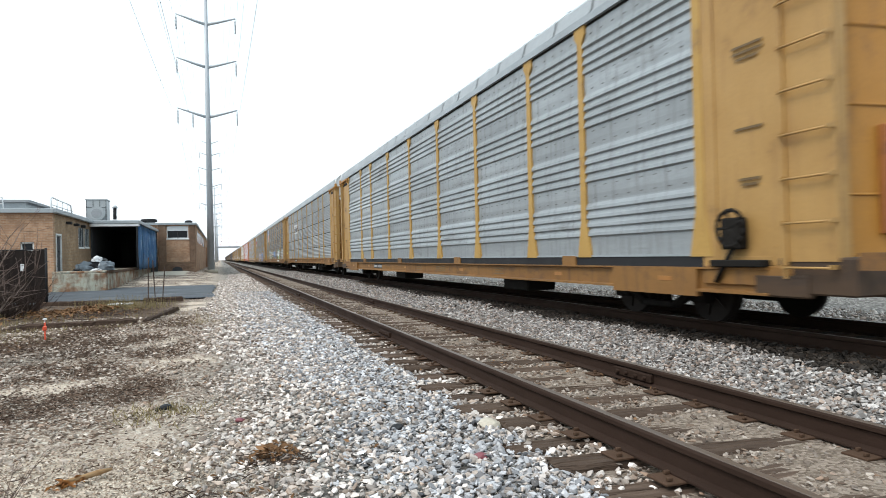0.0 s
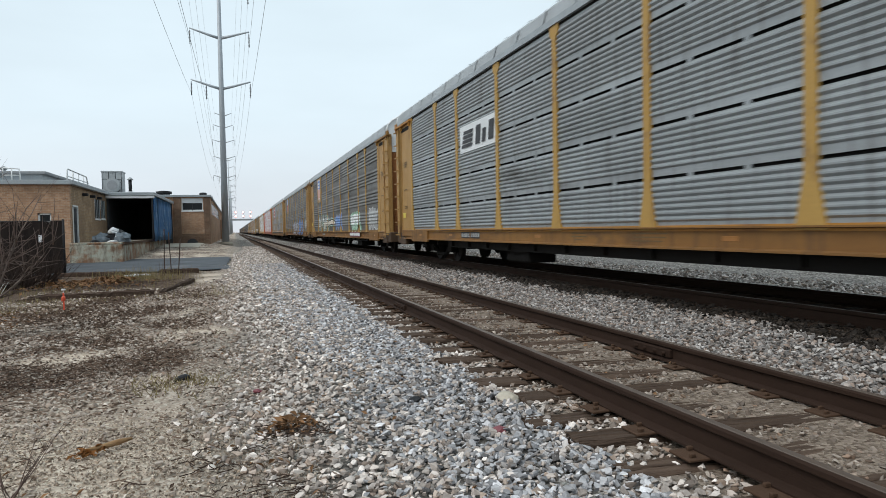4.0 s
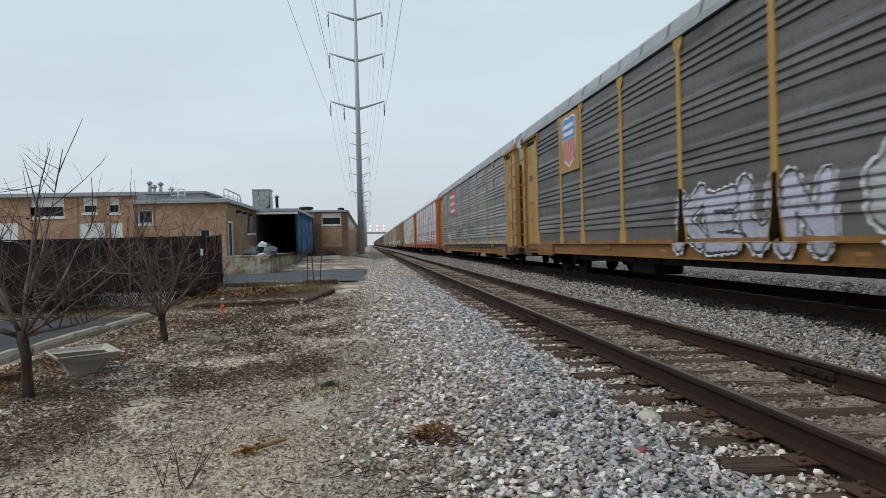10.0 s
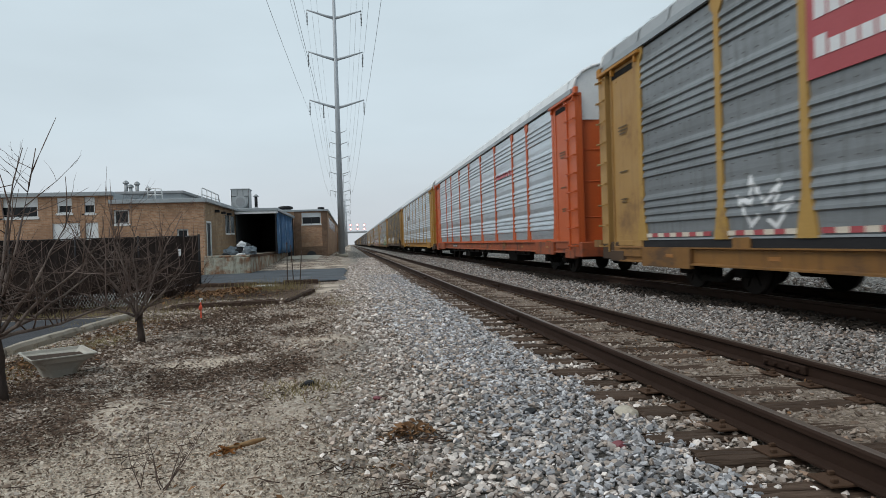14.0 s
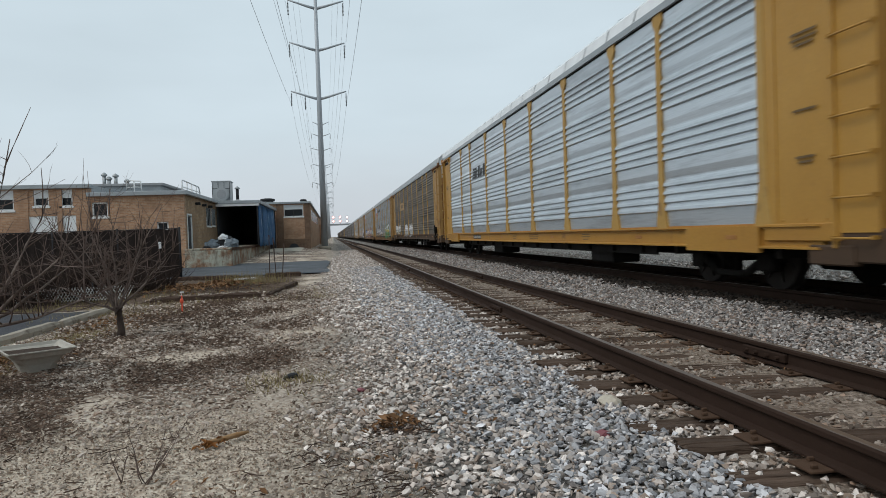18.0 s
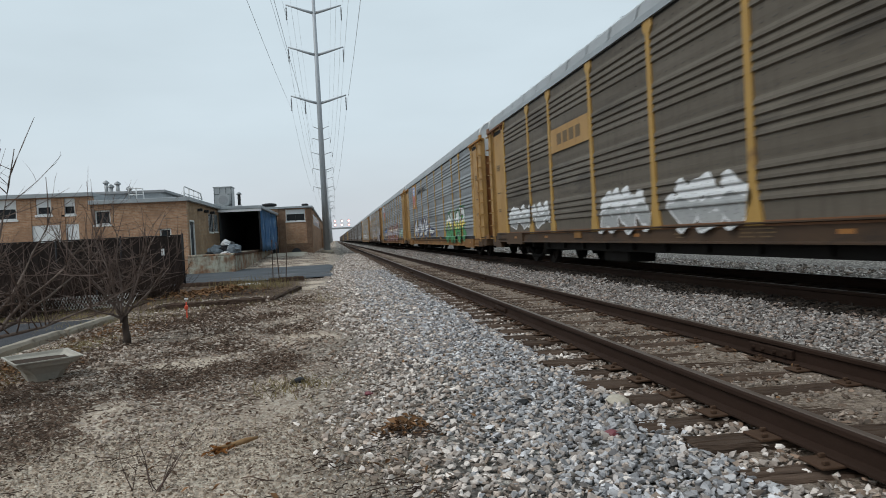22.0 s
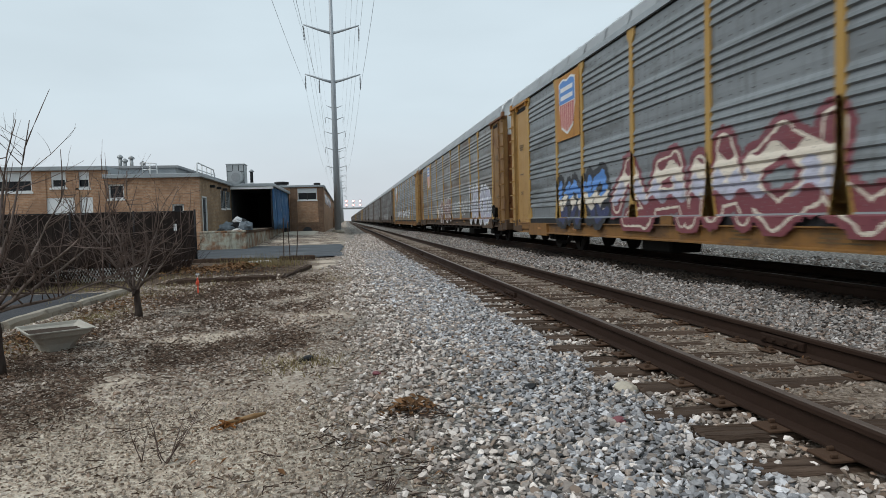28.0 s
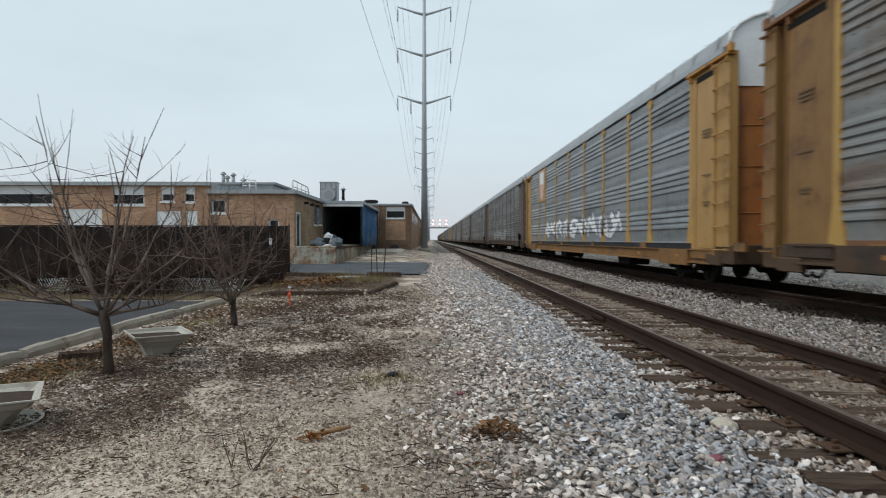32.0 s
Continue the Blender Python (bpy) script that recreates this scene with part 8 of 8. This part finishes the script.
S_DIRT = stone_material("tan_grit", (0.14, 0.104, 0.078), (0.80, 0.70, 0.585), (0.44, 0.33, 0.24))
S_DULL = stone_material("dusty_limestone", (0.22, 0.175, 0.14), (0.72, 0.63, 0.55), (0.40, 0.29, 0.22))
S_GREY = stone_material("grey_ballast_stone", (0.095, 0.098, 0.106), (0.78, 0.77, 0.785), (0.56, 0.47, 0.405))
S_PALE = stone_material("pale_limestone", (0.175, 0.146, 0.127), (0.98, 0.89, 0.82), (0.52, 0.40, 0.32))
# traffic grime, with the shade beside the train mixed into the stone colour
S_GRIMY_SHADE = stone_material("grimy_shaded_ballast", (0.066, 0.060, 0.057), (0.64, 0.60, 0.57), (0.42, 0.32, 0.26))
# oily stones whose black also holds the shade under the train
S_OILY_SHADE = stone_material("oily_shaded_ballast", (0.012, 0.010, 0.009), (0.075, 0.062, 0.052), (0.04, 0.03, 0.022))
S_BROWN = stone_material("brown_track_gravel", (0.105, 0.080, 0.064), (0.54, 0.465, 0.40), (0.30, 0.20, 0.14))


def chips(count, points, seed):
    """Broken stone forms: the hulls of a few points thrown into a box, as vertices and triangles."""
    rnd = random.Random(seed)
    out = []
    for _ in range(count):
        bm = bmesh.new()
        for _ in range(points):
            p = Vector((rnd.gauss(0, 1), rnd.gauss(0, 1), rnd.gauss(0, 1))).normalized()
            k = max(abs(c) for c in p)
            bm.verts.new(p * (0.62 / k + 0.38) * rnd.uniform(0.78, 1.0))
        hull = bmesh.ops.convex_hull(bm, input=bm.verts[:])
        bmesh.ops.delete(bm, geom=[v for v in hull["geom_interior"] if isinstance(v, bmesh.types.BMVert)], context="VERTS")
        bmesh.ops.triangulate(bm, faces=bm.faces[:])
        bmesh.ops.recalc_face_normals(bm, faces=bm.faces[:])
        bm.verts.index_update()
        out.append((np.array([v.co[:] for v in bm.verts]), np.array([[v.index for v in f.verts] for f in bm.faces])))
        bm.free()
    return out


CHIPS = chips(32, 13, 3)
CHIPS_COARSE = chips(16, 9, 4)


def stones(name, pts, r0, r1, mat, label, seed, coarse=False, sink=0.25, heave=0.015):
    """Angular broken stones strewn over the points (x, y, z)."""
    g = np.random.default_rng(seed)
    forms = CHIPS_COARSE if coarse else CHIPS
    pts = np.asarray(pts)
    pick = g.integers(0, len(forms), len(pts))
    all_v, all_f, base = [], [], 0
    for q, (V, F) in enumerate(forms):
        P = pts[pick == q]
        n, k = len(P), len(V)
        if not n:
            continue
        size = r0 + (r1 - r0) * g.random(n) ** 1.4
        flat = np.stack([g.uniform(0.85, 1.3, n), g.uniform(0.6, 0.95, n), g.uniform(0.36, 0.66, n)], 1) * size[:, None]
        v = V[None] * flat[:, None, :]
        a, t, u = g.uniform(0, 6.283, n), g.normal(0, 0.40, n), g.normal(0, 0.40, n)
        x, y, z = v[..., 0], v[..., 1], v[..., 2]
        ct, st = np.cos(t)[:, None], np.sin(t)[:, None]
        y, z = y * ct - z * st, y * st + z * ct
        cu, su = np.cos(u)[:, None], np.sin(u)[:, None]
        x, z = x * cu - z * su, x * su + z * cu
        ca, sa = np.cos(a)[:, None], np.sin(a)[:, None]
        x, y = x * ca - y * sa, x * sa + y * ca
        v = np.stack([x, y, z], 2) + P[:, None, :]
        v[..., 2] += (size * (0.45 - sink) + g.uniform(-heave, heave, n))[:, None]
        all_v.append(v.reshape(-1, 3))
        all_f.append((F[None] + (np.arange(n) * k)[:, None, None]).reshape(-1, 3) + base)
        base += n * k
    v, f = np.concatenate(all_v), np.concatenate(all_f)
    me = bpy.data.meshes.new(name)
    me.vertices.add(len(v))
    me.vertices.foreach_set("co", v.reshape(-1))
    m = len(f)
    me.loops.add(m * 3)
    me.loops.foreach_set("vertex_index", f.reshape(-1))
    me.polygons.add(m)
    me.polygons.foreach_set("loop_start", np.arange(m) * 3)
    me.polygons.foreach_set("loop_total", np.full(m, 3))
    me.update(calc_edges=True)
    me.shade_flat()
    me.materials.append(mat)
    tagged(new(name, me), label, "gravel", kind="stuff")


def strewn(seed, x0, x1, y0, y1, per_m2, keep=None, z=None):
    g = np.random.default_rng(seed)
    n = int((x1 - x0) * (y1 - y0) * per_m2)
    x, y = g.uniform(x0, x1, n), g.uniform(y0, y1, n)
    if keep is not None:
        p = keep(x, y)
        k = g.random(n) < p
        x, y = x[k], y[k]
    zz = np.zeros(len(x)) if z is None else z(x, y)
    return np.stack([x, y, zz], 1)


def wander(y):
    return 0.16 * np.sin(0.9 * y + 0.6) + 0.12 * np.sin(2.3 * y) + 0.05 * np.sin(6.1 * y)


def ballast_edge(x, y):
    """How likely a stone lies here: full beside the track, thinning into the dirt."""
    e = 0.02 - 0.05 * np.clip(y - 4, 0, 14) * 0.5 + wander(y)
    return np.clip((x - e) / 0.5, 0, 1) ** 1.4


def not_tie(x, y):
    u = np.abs((y + 4.26 + 0.26) % 0.52 - 0.26)
    return np.where((x > 2.05) & (x < 4.64) & (u < 0.125), 0.05, 1.0)


bed_z = lambda x, y: -0.010 - 0.022 * (x - 3.33)
kerb = lambda x, y: np.clip((6.0 + 0.6 * wander(y) - x) / 0.3, 0, 1)
bank_z = lambda x, y: np.clip((x - 4.9) / 1.0, 0, 1) * 0.12 + 0.01
stones("ballast", strewn(1, 0.75, 2.16, 2.0, 10, 1150, lambda x, y: np.clip((x - 0.75 - wander(y + 3)) / 0.5, 0.12, 1)), 0.014, 0.036, S_GREY, "grey angular ballast stones beside the near rail", 1)
stones("ballast", strewn(2, -0.6, 1.7, 2.0, 10, 950, lambda x, y: ballast_edge(x, y) * np.clip((1.75 + wander(y) - x) / 0.9, 0.1, 1)), 0.010, 0.035, S_PALE, "pale limestone ballast shading into dirt", 2)
stones("ballast", strewn(3, 0.6, 2.15, 10, 27, 430, lambda x, y: np.clip((x - 0.4 - wander(y)) / 0.7, 0.25, 1)), 0.026, 0.05, S_GREY, "grey ballast stones further along the near rail", 3)
stones("ballast", strewn(4, -1.2, 1.6, 10, 27, 330, ballast_edge), 0.024, 0.05, S_PALE, "pale ballast stones further along the strip", 4)
stones("ballast", strewn(5, 4.45, 6.4, 2.5, 13, 900, kerb, bank_z), 0.016, 0.036, S_GRIMY_SHADE, "grey ballast stones between the two tracks", 5)
stones("ballast", strewn(6, 4.45, 6.4, 13, 30, 330, kerb, bank_z), 0.03, 0.055, S_GRIMY_SHADE, "pale ballast stones between the two tracks", 6, True)
stones("ballast", strewn(7, 4.5, 6.4, 2.5, 13, 260, kerb, bank_z), 0.018, 0.038, S_GRIMY_SHADE, "pale stones between the two tracks", 7)
stones("track_gravel", strewn(8, 2.4, 4.6, 1.8, 14, 620, not_tie, bed_z), 0.010, 0.030, S_BROWN, "small brown gravel between the ties", 8)
stones("track_gravel", strewn(9, 2.0, 4.6, 14, 32, 150, not_tie, bed_z), 0.02, 0.042, S_BROWN, "brown gravel between the ties further on", 9, True)
stones("track_gravel", strewn(10, 2.0, 2.55, 1.8, 16, 560, not_tie, lambda x, y: np.full(len(x), 0.002)), 0.014, 0.036, S_PALE, "pale stones round the tie ends", 10)
stones("ballast", strewn(26, 5.65, 6.62, 2.5, 26, 420, lambda x, y: 1 - kerb(x, y), bank_z), 0.022, 0.05, S_OILY_SHADE, "oily ballast along the far rail, darkened further for the train shade", 26, True)
stones("ballast", strewn(22, 0.5, 2.1, -6, 2.0, 420), 0.018, 0.045, S_GREY, "grey ballast stones behind the standpoint", 22, True)
stones("ballast", strewn(23, 4.5, 6.4, -6, 2.5, 300, None, bank_z), 0.024, 0.05, S_PALE, "pale ballast stones between the tracks further back", 23, True)
stones("track_gravel", strewn(24, 2.0, 4.6, -5, 1.8, 220, not_tie, bed_z), 0.018, 0.036, S_BROWN, "brown gravel between the ties further back", 24, True)
stones("dirt_pebbles", strewn(25, -4.2, 0.6, -6, 2.6, 260), 0.006, 0.02, S_DULL, "dusty pebbles trodden into the dirt further back", 25, True, 0.3, 0.003)
stones("dirt_grit", strewn(21, -3.9, 0.6, 2.6, 5.4, 2600, lambda x, y: np.clip((5.4 - y) / 0.6, 0, 1)), 0.004, 0.014, S_DIRT, "fine tan grit trodden into pale dirt", 21, True, 0.35, 0.002)
stones("dirt_grit", strewn(27, -3.9, 0.4, -6, 2.6, 420), 0.004, 0.014, S_DIRT, "fine tan grit in pale dirt further back", 27, True, 0.35, 0.002)
stones("dirt_pebbles", strewn(11, -3.9, 0.5, 2.6, 8, 1250, lambda x, y: np.clip(0.5 + 0.5 * np.sin(3.1 * x + 1.7 * y) * np.sin(1.3 * x - 2.4 * y), 0.15, 1) * np.clip((y - 4.3) / 1.2, 0.10, 1)), 0.006, 0.024, S_DULL, "pale pebbles trodden into the dirt", 11, False, 0.20, 0.005)
stones("dirt_pebbles", strewn(12, -4.1, 0.2, 8, 17, 560, lambda x, y: np.clip(0.45 + 0.55 * np.sin(2.1 * x + 1.1 * y) * np.sin(1.3 * x - 1.9 * y), 0.1, 1)), 0.012, 0.038, S_DULL, "pale stones scattered over leaf litter", 12, True, -0.1, 0.006)
stones("ballast", strewn(13, 0.0, 2.2, 27, 62, 150), 0.04, 0.07, S_PALE, "distant ballast beside the near track", 13, True)
stones("ballast", strewn(14, 8.4, 11.0, 3, 45, 120, None, lambda x, y: np.full(len(x), 0.13)), 0.035, 0.06, S_PALE, "pale ballast beyond the train", 14, True)
stones("ballast", strewn(15, 4.6, 6.4, 30, 60, 130, None, bank_z), 0.04, 0.07, S_GRIMY_SHADE, "distant ballast between the tracks", 15, True)


def single_stone(x, y, r, mat, label, seed):
    g = random.Random(seed)
    bm = bmesh.new()
    bmesh.ops.create_icosphere(bm, subdivisions=2, radius=r)
    for v in bm.verts:
        v.co *= 1 + 0.3 * noise.noise(v.co / r * 1.3 + Vector((seed, 0, 0)))
        v.co.z *= 0.5
    o = part("stone", bm, mat)
    o.matrix_basis = pose(x, y, r * 0.25, g.uniform(-15, 15), g.uniform(-15, 15), g.uniform(0, 360))
    tagged(o, label, "stone", "single stones")


single_stone(1.43, 4.84, 0.055, M["black"], "dark blackish stone lying on grey ballast", 3)
single_stone(2.1, 4.6, 0.085, M["concrete_pale"], "large flat pale stone beside a tie end", 4)
single_stone(1.75, 3.95, 0.045, M["maroon_paint"], "reddish stone among grey ballast", 5)
single_stone(-0.3, 6.3, 0.07, M["black"], "dark lump of debris in leaf litter", 6)
single_stone(0.32, 5.6, 0.04, M["maroon_paint"], "small red brick fragment on ballast", 7)


# ---- everything that moves ----
def run(t):
    """The way that the train has rolled after t seconds; it gathers speed a little."""
    return 9.2305 * t + 0.007838 * t * t - 34.907


def motions():
    """The train rolls towards the camera and past it."""
    for k, car in enumerate(CARS):
        slack = {1: 0.1, 2: 0.2, 3: 0.12, 5: 0.25, 6: 0.25, 7: 0.25, 8: 0.25, 9: 0.1}.get(k, 0.0)
        walk(car, [(t, pose(TRACK_X, (k - 1) * PITCH + SCREEN + slack - run(t), RAIL_FAR)) for t in range(0, 33, 2)])
    # the wheels turn with the way run; all wheelsets turn alike
    sets = [o for car in CARS for b in car.children if b.name.startswith("bogie") for o in b.children if o.name.startswith("wheelset")]
    rows = [(f / 30, pose(0, 0, 0, math.degrees(run(f / 30) / 0.42))) for f in range(0, 961)]
    walk(sets[0], rows)
    for o in sets[1:]:
        o.rotation_mode = "QUATERNION"
        o.animation_data_create()
        o.animation_data.action = sets[0].animation_data.action
        o.animation_data.action_slot = sets[0].animation_data.action_slot


motions()
